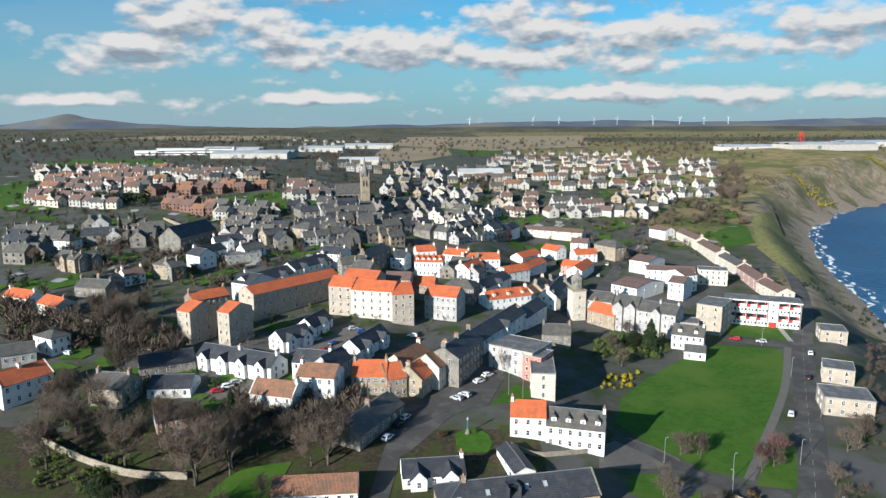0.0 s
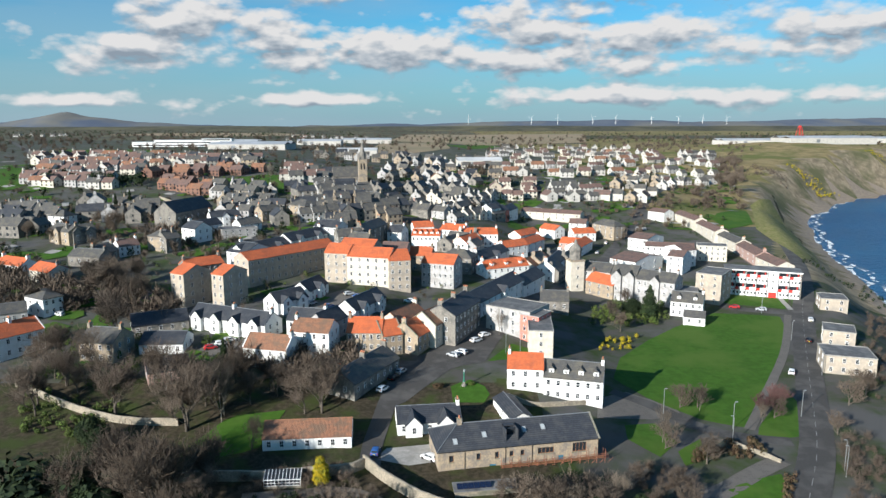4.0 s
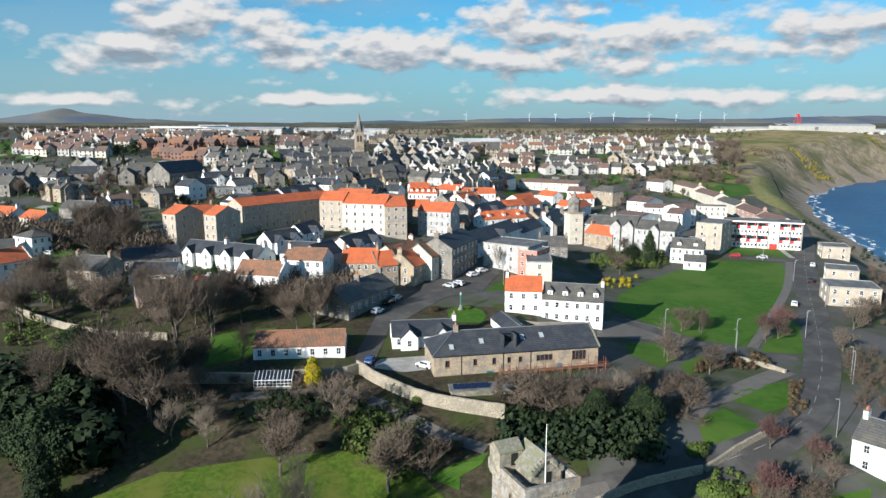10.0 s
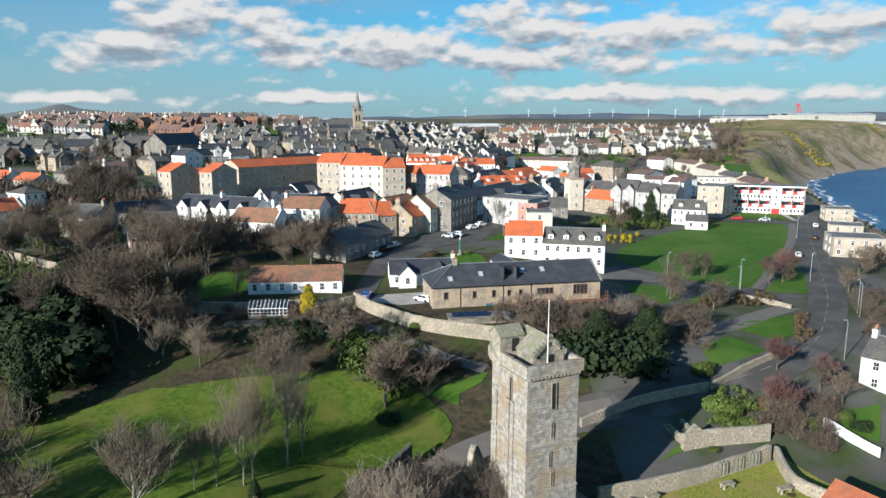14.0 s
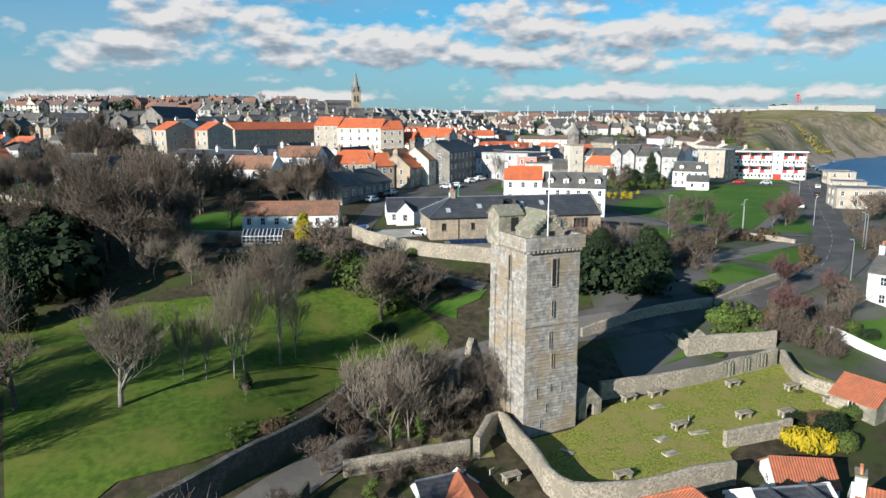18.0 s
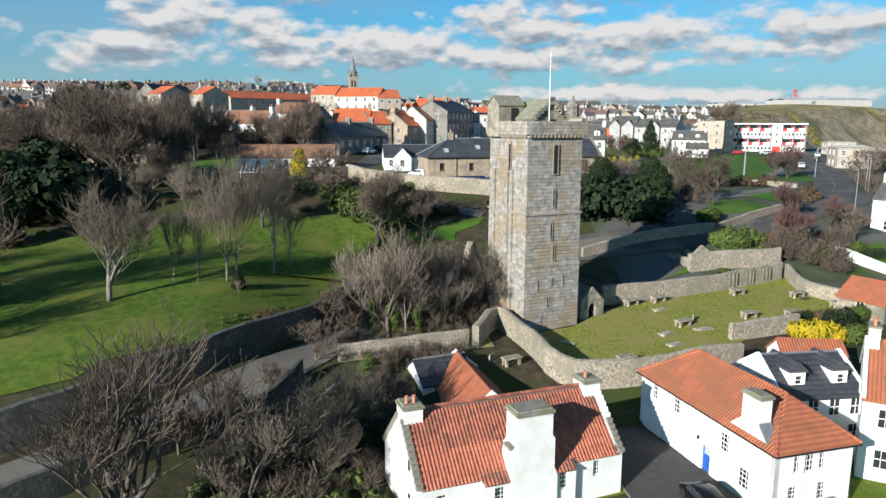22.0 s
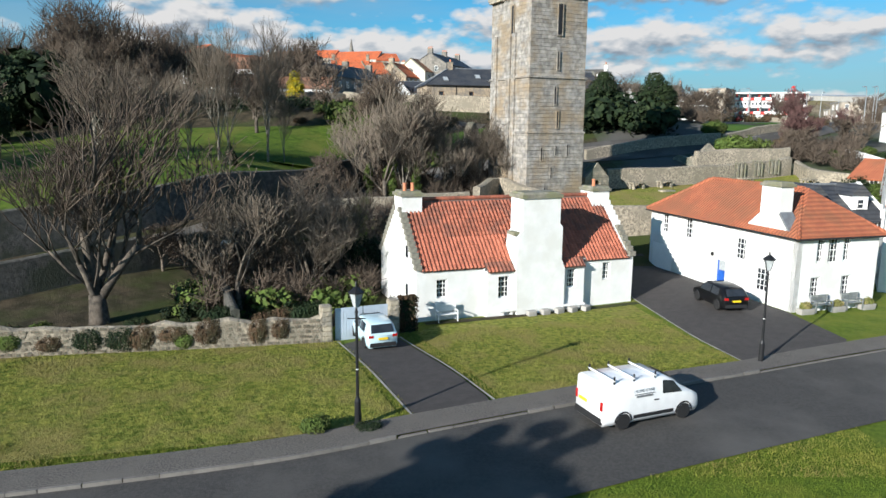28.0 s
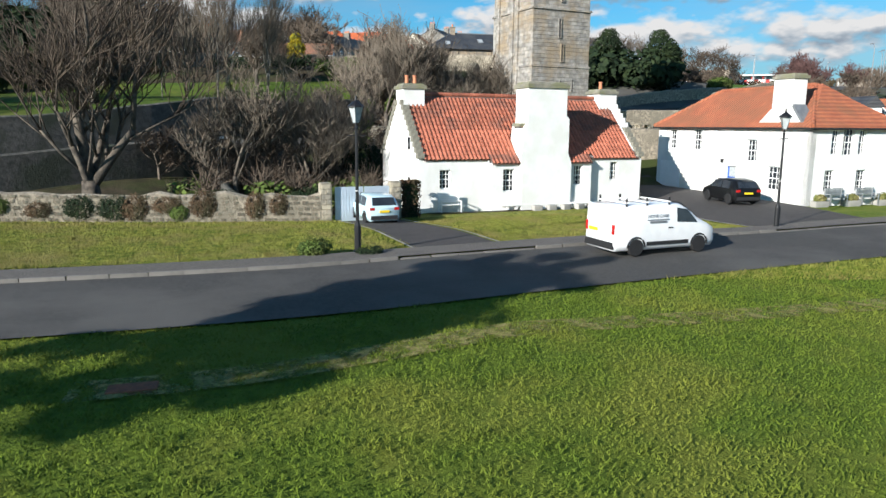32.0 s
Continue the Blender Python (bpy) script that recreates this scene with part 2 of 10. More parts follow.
mat("asphalt_old", (0.165, 0.148, 0.130), (0.072, 0.066, 0.060), 16.0, 0.92, bump=0.02, bump_scale=60, c3=(0.135, 0.122, 0.108), big_scale=0.5, coords="World")
mat("drive_tar", (0.060, 0.054, 0.052), (0.046, 0.042, 0.041), 2.0, 0.92, bump=0.01, bump_scale=70, coords="World")
mat("kerb_stone", (0.185, 0.172, 0.155), (0.125, 0.118, 0.108), 3.0, 0.9, bump=0.01, vary=0.15)
mat("concrete", (0.36, 0.345, 0.32), (0.29, 0.28, 0.26), 1.5, 0.9, bump=0.01, c3=(0.25, 0.24, 0.22), big_scale=0.5)
mat("line_paint", (0.34, 0.34, 0.33), (0.20, 0.20, 0.20), 5.0, 0.7)
mat("grass", (0.118, 0.165, 0.019), (0.072, 0.112, 0.013), 5.0, 0.95, bump=0.05, bump_scale=9, c3=(0.150, 0.172, 0.026), big_scale=0.3, spec=0.15, coords="World")
mat("grass_park", (0.080, 0.125, 0.016), (0.040, 0.075, 0.009), 1.2, 0.95, bump=0.05, bump_scale=9, c3=(0.105, 0.118, 0.024), big_scale=0.12, spec=0.15, coords="World")
mat("grass_rough", (0.270, 0.270, 0.058), (0.105, 0.135, 0.020), 3.6, 0.95, bump=0.14, bump_scale=5, c3=(0.235, 0.205, 0.065), big_scale=0.35, spec=0.15, coords="World")
mat("grass_green", (0.050, 0.120, 0.014), (0.036, 0.092, 0.010), 0.5, 0.95, bump=0.03, bump_scale=10, c3=(0.068, 0.125, 0.020), big_scale=0.05, spec=0.15, coords="World")
mat("straw", (0.30, 0.25, 0.115), (0.17, 0.165, 0.06), 1.2, 0.95, bump=0.04, c3=(0.13, 0.155, 0.04), big_scale=0.35, spec=0.15, coords="World")
mat("town_ground", (0.080, 0.076, 0.068), (0.040, 0.062, 0.018), 0.12, 0.95, bump=0.05, bump_scale=2, c3=(0.095, 0.093, 0.090), big_scale=0.05, spec=0.15, coords="World")
mat("earth", (0.070, 0.055, 0.036), (0.030, 0.027, 0.016), 0.9, 0.95, bump=0.08, bump_scale=4, c3=(0.042, 0.056, 0.016), big_scale=0.12, spec=0.15, coords="World")
mat("field", (0.30, 0.22, 0.13), (0.25, 0.19, 0.115), 0.02, 0.95, c3=(0.22, 0.18, 0.10), big_scale=0.004, coords="World")
mat("far_land", (0.095, 0.090, 0.064), (0.058, 0.062, 0.044), 0.03, 0.95, c3=(0.125, 0.115, 0.072), big_scale=0.004, spec=0.1, coords="World")
mat("moor", (0.29, 0.225, 0.115), (0.17, 0.14, 0.065), 0.06, 0.95, bump=0.3, bump_scale=0.3, c3=(0.125, 0.135, 0.045), big_scale=0.015, spec=0.1, coords="World")
# blue-grey of the far ridge is aerial haze put into the base colour
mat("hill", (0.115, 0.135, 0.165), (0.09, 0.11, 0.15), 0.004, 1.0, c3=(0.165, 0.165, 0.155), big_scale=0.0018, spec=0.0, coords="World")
mat("cliff", (0.33, 0.265, 0.18), (0.17, 0.14, 0.095), 0.12, 0.95, bump=0.5, bump_scale=0.4, c3=(0.115, 0.115, 0.06), big_scale=0.02, spec=0.1, coords="World")
mat("beach", (0.30, 0.24, 0.18), (0.22, 0.18, 0.14), 0.3, 0.95, bump=0.05, spec=0.2, coords="World")
mat("bark", (0.13, 0.108, 0.085), (0.050, 0.042, 0.034), 3.0, 0.95, bump=0.02, bump_scale=12, vary=0.2)
mat("bark_pale", (0.23, 0.205, 0.165), (0.13, 0.12, 0.10), 3.0, 0.95, bump=0.02, bump_scale=12, vary=0.2)
mat("twig", (0.135, 0.106, 0.082), (0.070, 0.055, 0.044), 2.0, 0.95, spec=0.1, vary=0.2)
mat("twig_pale", (0.17, 0.14, 0.11), (0.09, 0.075, 0.06), 2.0, 0.95, spec=0.1, vary=0.2)
mat("twig_red", (0.12, 0.066, 0.062), (0.075, 0.045, 0.042), 2.0, 0.95, spec=0.1, vary=0.2)
mat("leaf_dark", (0.017, 0.032, 0.012), (0.009, 0.017, 0.008), 1.2, 0.8, c3=(0.028, 0.043, 0.015), big_scale=0.5, spec=0.2, vary=0.25)
mat("leaf_mid", (0.085, 0.125, 0.026), (0.045, 0.075, 0.018), 1.2, 0.8, c3=(0.070, 0.085, 0.024), big_scale=0.6, spec=0.2, vary=0.25)
mat("leaf_yellow", (0.40, 0.30, 0.012), (0.28, 0.21, 0.012), 2.0, 0.8, c3=(0.17, 0.17, 0.02), big_scale=1.0, spec=0.2)
mat("leaf_rust", (0.105, 0.066, 0.038), (0.068, 0.044, 0.027), 2.0, 0.85, c3=(0.055, 0.050, 0.026), big_scale=0.6, spec=0.2, vary=0.3)
mat("rust_patch", (0.26, 0.085, 0.045), (0.17, 0.06, 0.035), 9.0, 0.95)
mat("solar", (0.012, 0.02, 0.05), None, 3.0, 0.2, spec=0.6)
mat("plastic_bin", (0.02, 0.07, 0.05), None, 3, 0.5)
mat("tyre", (0.016, 0.016, 0.017), None, 8, 0.85)
mat("rim", (0.42, 0.42, 0.43), None, 8, 0.35, 0.8)
mat("trim_black", (0.018, 0.018, 0.019), None, 8, 0.6)
mat("lamp_red", (0.42, 0.015, 0.015), None, 8, 0.25)
mat("plate_yellow", (0.75, 0.52, 0.02), (0.72, 0.50, 0.02), 8, 0.5)
mat("turbine", (0.8, 0.8, 0.8), None, 1, 0.5)


def paint(name, c, rough=0.25):
    m = mat(name, c, tuple(v * 0.93 for v in c), 3.0, rough, spec=0.5)
    m.node_tree.nodes["Principled BSDF"].inputs["Coat Weight"].default_value = 0.6
    return m


paint("car_white", (0.76, 0.77, 0.78)); paint("car_black", (0.006, 0.0065, 0.0075), 0.3); paint("car_red", (0.42, 0.03, 0.03))
paint("car_silver", (0.42, 0.44, 0.46)); paint("car_blue", (0.03, 0.10, 0.30)); paint("car_pale", (0.50, 0.66, 0.72)); paint("car_yellow", (0.65, 0.48, 0.04))
for k_, v_ in (("Coat Weight", 0.12), ("Specular IOR Level", 0.25)):
    MATS["car_black"].node_tree.nodes["Principled BSDF"].inputs[k_].default_value = v_
g_ = mat("glass", (0.018, 0.022, 0.028), (0.03, 0.036, 0.044), 1.5, 0.06, spec=0.7)
lan = mat("lantern_glass", (0.42, 0.45, 0.46), None, 6, 0.2, spec=0.6)


def sea_material():
    m = mat("sea", (0.008, 0.066, 0.165), (0.006, 0.048, 0.125), 0.03, 0.30, c3=(0.012, 0.085, 0.18), big_scale=0.006, spec=0.22, coords="World")
    n, l = m.node_tree.nodes, m.node_tree.links
    g = n.new("ShaderNodeNewGeometry")
    mp = n.new("ShaderNodeMapping")
    mp.inputs["Rotation"].default_value = (0, 0, radians(35))
    mp.inputs["Scale"].default_value = (0.10, 0.32, 0.2)
    l.new(g.outputs["Position"], mp.inputs[0])
    t = n.new("ShaderNodeTexNoise")
    t.inputs["Scale"].default_value, t.inputs["Detail"].default_value = 1.0, 8.0
    l.new(mp.outputs[0], t.inputs["Vector"])
    bp = n.new("ShaderNodeBump")
    bp.inputs["Strength"].default_value, bp.inputs["Distance"].default_value = 1.0, 1.4
    l.new(t.outputs["Fac"], bp.inputs["Height"])
    l.new(bp.outputs[0], n["Principled BSDF"].inputs["Normal"])
    f = mat("foam", (0.80, 0.82, 0.82), (0.7, 0.74, 0.76), 0.5, 0.8, coords="World")
    n, l = f.node_tree.nodes, f.node_tree.links
    g = n.new("ShaderNodeNewGeometry")
    t = n.new("ShaderNodeTexNoise")
    t.inputs["Scale"].default_value, t.inputs["Detail"].default_value = 0.16, 7.0
    l.new(g.outputs["Position"], t.inputs["Vector"])
    r = n.new("ShaderNodeValToRGB")
    r.color_ramp.elements[0].position, r.color_ramp.elements[1].position = 0.47, 0.56
    l.new(t.outputs["Fac"], r.inputs[0])
    l.new(r.outputs[0], n["Principled BSDF"].inputs["Alpha"])


sea_material()


# ---- building helpers ----
def mesh(name, verts, faces, mats, idx=None, smooth=False):
    me = bpy.data.meshes.new(name)
    me.from_pydata([tuple(v) for v in verts], [], [tuple(f) for f in faces])
    for m in (mats if isinstance(mats, (list, tuple)) else (mats,)):
        me.materials.append(MATS[m])
    if idx is not None:
        me.polygons.foreach_set("material_index", idx)
    if smooth:
        me.polygons.foreach_set("use_smooth", [True] * len(me.polygons))
    me.update()
    return me


def put(name, me, parent=None, m=None, label=""):
    ob = new(name, me)
    if parent is not None:
        ob.parent = parent
    if m is not None:
        ob.matrix_basis = m
    if label:
        ob["label"] = label
    return ob


def part(name, bm, material, parent, label="", m=None, smooth=False):
    me = bpy.data.meshes.new(name)
    bm.to_mesh(me)
    bm.free()
    me.materials.append(MATS[material])
    if smooth:
        me.polygons.foreach_set("use_smooth", [True] * len(me.polygons))
    return put(name, me, parent, m, label)


def empty(name, x, y, z, rot, label, category, group=""):
    e = new(name)
    e.matrix_basis = pose(x, y, z, 0, 0, rot)
    return tagged(e, label, category, group)


def box_geo(x0, y0, z0, x1, y1, z1, taper=0.0):
    """Eight corners and six faces of a block; taper draws in the top."""
    t = taper
    v = [(x0, y0, z0), (x1, y0, z0), (x1, y1, z0), (x0, y1, z0), (x0 + t, y0 + t, z1), (x1 - t, y0 + t, z1), (x1 - t, y1 - t, z1), (x0 + t, y1 - t, z1)]
    return v, [(0, 3, 2, 1), (4, 5, 6, 7), (0, 1, 5, 4), (1, 2, 6, 5), (2, 3, 7, 6), (3, 0, 4, 7)]


def merge(*geos):
    V, Fc = [], []
    for v, f in geos:
        o = len(V)
        V += list(v)
        Fc += [tuple(i + o for i in q) for q in f]
    return V, Fc


def prism(profile, y0, y1):
    """A closed outline in x and z drawn along y."""
    n = len(profile)
    v = [(x, y0, z) for x, z in profile] + [(x, y1, z) for x, z in profile]
    f = [tuple(range(n)), tuple(range(2 * n - 1, n - 1, -1))]
    f += [(i, i + n, (i + 1) % n + n, (i + 1) % n) for i in range(n)]
    return v, f


def xprism(profile, x0, x1):
    """A closed outline in y and z drawn along x."""
    n = len(profile)
    v = [(x0, y, z) for y, z in profile] + [(x1, y, z) for y, z in profile]
    f = [tuple(range(n - 1, -1, -1)), tuple(range(n, 2 * n))]
    f += [(i, (i + 1) % n, (i + 1) % n + n, i + n) for i in range(n)]
    return v, f


def bevel_box(x0, y0, z0, x1, y1, z1, r):
    bm = bmesh.new()
    v, f = box_geo(x0, y0, z0, x1, y1, z1)
    vs = [bm.verts.new(p) for p in v]
    for q in f:
        bm.faces.new([vs[i] for i in q])
    bmesh.ops.bevel(bm, geom=bm.edges[:], offset=r, segments=2, affect="EDGES", profile=0.6)
    return bm


def bm_of(geo):
    bm = bmesh.new()
    vs = [bm.verts.new(p) for p in geo[0]]
    for q in geo[1]:
        bm.faces.new([vs[i] for i in q])
    return bm


def tube(points, radii, sides=6):
    """A tapered tube through the points."""
    V, Fc = [], []
    pts = [Vector(p) for p in points]
    for i, p in enumerate(pts):
        d = (pts[min(i + 1, len(pts) - 1)] - pts[max(i - 1, 0)]).normalized()
        a = d.orthogonal().normalized()
        b = d.cross(a)
        for k in range(sides):
            w = 2 * math.pi * k / sides
            V.append(p + (a * math.cos(w) + b * math.sin(w)) * radii[i])
    for i in range(len(pts) - 1):
        for k in range(sides):
            k2 = (k + 1) % sides
            Fc.append((i * sides + k, i * sides + k2, (i + 1) * sides + k2, (i + 1) * sides + k))
    Fc.append(tuple(range(sides - 1, -1, -1)))
    Fc.append(tuple(range((len(pts) - 1) * sides, len(pts) * sides)))
    return V, Fc


def lathe(profile, sides=12):
    """Turned solid from (radius, height) pairs."""
    V = [(r * math.cos(2 * math.pi * k / sides), r * math.sin(2 * math.pi * k / sides), z) for r, z in profile for k in range(sides)]
    n = len(profile)
    Fc = [(i * sides + k, i * sides + (k + 1) % sides, (i + 1) * sides + (k + 1) % sides, (i + 1) * sides + k) for i in range(n - 1) for k in range(sides)]
    Fc += [tuple(range(sides - 1, -1, -1)), tuple(range((n - 1) * sides, n * sides))]
    return V, Fc


# ---- lie of the land ----
def steps(p, v):
    for (a, za), (b, zb) in zip(p, p[1:]):
        if v <= b:
            k = max(0.0, (v - a) / (b - a))
            k = k * k * (3 - 2 * k) * 0.5 + k * 0.5
            return za + (zb - za) * k
    return p[-1][1]


def ease(a, b, v):
    k = min(1.0, max(0.0, (v - a) / (b - a)))
    return k * k * (3 - 2 * k)


MID = ((-104.0, 0), (41.6, 0.1), (47.8, 2.6), (69.6, 4.4), (82.4, 6.5), (97.3, 11.5), (104.8, 13.6), (125.5, 14.6), (166.6, 18.3), (218, 20.5), (322, 24.5), (386, 27), (451, 30), (541, 36), (593, 39), (775, 42), (1294, 46), (3244, 52), (6492, 70), (11690, 85))
EAST = ((-104.0, 0), (41.6, 0.1), (47.8, 2.6), (72.2, 4.8), (84.8, 7.5), (102.5, 11.2), (118.0, 12.2), (144.0, 12.6), (193, 13.3), (284, 14.6), (388, 17), (452, 20), (516, 28), (580, 36.5), (645, 39), (905, 41), (1294, 44), (3244, 50), (6492, 70), (11690, 85))
WEST = ((-104.0, 0), (26.0, 0.2), (38.7, 2.0), (53.8, 5.8), (66.7, 7.2), (79.6, 7.9), (92.2, 10.5), (102.2, 13.6), (125.4, 15.5), (166.4, 19.5), (218, 22.5), (283, 25.5), (321, 28.5), (360, 32), (424, 39.5), (476, 45.5), (563, 50.5), (643, 53), (903, 53), (1293, 54), (3243, 56), (6491, 75), (11689, 90))

SHORE = ((-519, -59), (1, 115), (330, 227), (387, 248), (449, 266), (532, 297), (633, 344), (695, 383), (800, 466), (920, 601), (1171, 988), (1691, 2964), (2081, 5928))


def inland(x, y):
    """Metres from the water's edge, inland positive."""
    for (a, xa), (b, xb) in zip(SHORE, SHORE[1:]):
        if y <= b:
            k = (y - a) / (b - a)
            return (xa + (xb - xa) * k - x) / math.hypot(1, (xb - xa) / (b - a))
    return 999.0


def terr(x, y):
    """Height of the ground."""
    z = steps(MID, y)
    if x > 15:
        z += (steps(EAST, y) - z) * ease(15, 60, x)
    if x < -10:
        z += (steps(WEST, y) - z) * ease(10, 24 + max(0.0, y - 257.1) * 0.37, -x)
    z -= 0.45 * ease(16.24, 24.75, y) * (1 - ease(14, 19, x)) * (1 - ease(31.25, 40.29, y)) * ease(-40, -8, x)
    if x > 140 and y > 438.2:
        z -= 13 * ease(140, 240, x) * ease(438.2, 567.1, y) * (1 - ease(670.8, 826.5, y))
    if y > 515.5:
        z += 16 * math.exp(-((x - 560) / 160) ** 2 - ((y - 1112) / 200) ** 2)
    d = inland(x, y)
    if d < 46:
        z = -7 + (z + 7) * ease(-6, 6, d) * 0.22 + (z + 7) * 0.78 * ease(7, 44, d)
    return z

# ---- ground, sea, roads ----
def axis(lo, hi, near_lo, near_hi, fine, grow):
    a = list(np.arange(near_lo, near_hi + 0.01, fine))
    s, v = fine, near_hi
    while v < hi:
        s *= grow
        v += s
        a.append(min(v, hi))
    s, v = fine, near_lo
    while v > lo:
        s *= grow
        v -= s
        a.insert(0, max(v, lo))
    return a


def build_ground():
    xs = axis(-4300, 4300, -110, 175, 2.5, 1.07)
    ys = axis(-360, 4700, -34, 305, 2.5, 1.07)
    V = [(x, y, terr(x, y)) for y in ys for x in xs]
    nx = len(xs)
    Fc, idx = [], []
    for j in range(len(ys) - 1):
        for i in range(nx - 1):
            Fc.append((j * nx + i, j * nx + i + 1, (j + 1) * nx + i + 1, (j + 1) * nx + i))
            x, y = (xs[i] + xs[i + 1]) / 2, (ys[j] + ys[j + 1]) / 2
            d = inland(x, y)
            w = noise.noise((x * 0.012, y * 0.012, 3.0)) * 14
            if d < 9:
                k = 5
            elif d < 48 + w and y > 298:
                k = 4
            elif y > 438 and d < 130 + w + max(0, y - 530) * 0.42 and x > 150:
                k = 3
            elif y > 1530 or x < -900 - w or x > 700:
                k = 2
            elif y > 161 + w * 0.4 or x > 165:
                k = 1
            elif x > 24 and y > 66:
                k = 1
            elif y > 40 or x < -60 or (x < -1 and y > 24.6 + 0.27 * (x + 5)):
                k = 6
            else:
                k = 0
            idx.append(k)
    ob = new("ground", mesh("ground", V, Fc, ["grass", "town_ground", "far_land", "moor", "cliff", "beach", "earth"], idx, True))
    tagged(ob, "grass, gardens, fields and slopes of the town", "ground", kind="structure")
    s = new("water", mesh("water", [(-400, -360, -5), (4300, -360, -5), (4300, 4700, -5), (-400, 4700, -5)], [(0, 1, 2, 3)], "sea"))
    tagged(s, "blue choppy sea along the shore", "sea", kind="structure")


build_ground()


def sheet(name, outline, material, dz, label, category, kind="structure", step=2.5):
    """A flat zone draped on the ground: an outline that each level line crosses once."""
    ys = [p[1] for p in outline]
    rows, n = [], max(2, int((max(ys) - min(ys)) / step) + 1)
    m = max(2, int((max(p[0] for p in outline) - min(p[0] for p in outline)) / step) + 1)
    for j in range(n + 1):
        y = min(ys) + (max(ys) - min(ys)) * (0.0005 + 0.999 * j / n)
        cut = []
        for (xa, ya), (xb, yb) in zip(outline, outline[1:] + outline[:1]):
            if (ya - y) * (yb - y) < 0:
                cut.append(xa + (xb - xa) * (y - ya) / (yb - ya))
        if len(cut) < 2:
            continue
        a, b = min(cut), max(cut)
        rows.append([(a + (b - a) * i / m, y) for i in range(m + 1)])
    V = [(x, y, terr(x, y) + dz) for r in rows for x, y in r]
    Fc = [(j * (m + 1) + i, j * (m + 1) + i + 1, (j + 1) * (m + 1) + i + 1, (j + 1) * (m + 1) + i) for j in range(len(rows) - 1) for i in range(m)]
    return tagged(new(name, mesh(name, V, Fc, material, None, True)), label, category, kind=kind)


def along(line, gap):
    """Points every gap metres along a smooth line."""
    out = []
    n = len(line)
    for i in range(n - 1):
        p0, p1, p2, p3 = (Vector(line[max(0, min(n - 1, i + k))]) for k in (-1, 0, 1, 2))
        c = max(1, int((p2 - p1).length / gap))
        for k in range(c):
            t = k / c
            out.append(0.5 * (2 * p1 + (p2 - p0) * t + (2 * p0 - 5 * p1 + 4 * p2 - p3) * t * t + (3 * p1 - p0 - 3 * p2 + p3) * t ** 3))
    return out + [Vector(line[-1])]


def ribbon(name, line, width, material, dz, label, category, kind="structure", gap=2.5, cols=4):
    pts = along([Vector((p[0], p[1])) for p in line], gap)
    V = []
    for i, p in enumerate(pts):
        d = (pts[min(i + 1, len(pts) - 1)] - pts[max(i - 1, 0)]).normalized()
        s = Vector((-d.y, d.x))
        for k in range(cols + 1):
            q = p + s * width * (k / cols - 0.5)
            V.append((q.x, q.y, terr(q.x, q.y) + dz))
    c = cols + 1
    Fc = [(i * c + k + 1, i * c + k, (i + 1) * c + k, (i + 1) * c + k + 1) for i in range(len(pts) - 1) for k in range(cols)]
    return tagged(new(name, mesh(name, V, Fc, material, None, True)), label, category, kind=kind)


def stone_wall(name, line, height, thick, material, label, drop=0.6, gap=1.6, ragged=0.10, seed=1, parent=None):
    """A rubble wall that follows the ground, with an uneven head and a cope."""
    rnd = random.Random(seed)
    pts = along([Vector((p[0], p[1])) for p in line], gap)
    V, Fc = [], []
    for i, p in enumerate(pts):
        d = (pts[min(i + 1, len(pts) - 1)] - pts[max(i - 1, 0)]).normalized()
        s = Vector((-d.y, d.x)) * thick / 2
        z = terr(p.x, p.y)
        h = height + rnd.uniform(-ragged, ragged)
        j = rnd.uniform(-0.04, 0.04)
        a, b = p + s * (1 + j), p - s * (1 - j)
        V += [(a.x, a.y, z - drop), (b.x, b.y, z - drop), (b.x, b.y, z + h - 0.1), (p.x - s.x * 0.3, p.y - s.y * 0.3, z + h), (p.x + s.x * 0.3, p.y + s.y * 0.3, z + h), (a.x, a.y, z + h - 0.1)]
    for i in range(len(pts) - 1):
        o, q = i * 6, i * 6 + 6
        Fc += [(o + k, o + (k + 1) % 6, q + (k + 1) % 6, q + k) for k in range(6)]
    Fc += [tuple(range(5, -1, -1)), tuple(range(len(V) - 6, len(V)))]
    ob = new(name, mesh(name, V, Fc, material))
    if parent is not None:
        ob.parent = parent
        return ob
    return tagged(ob, label, "wall", kind="structure")


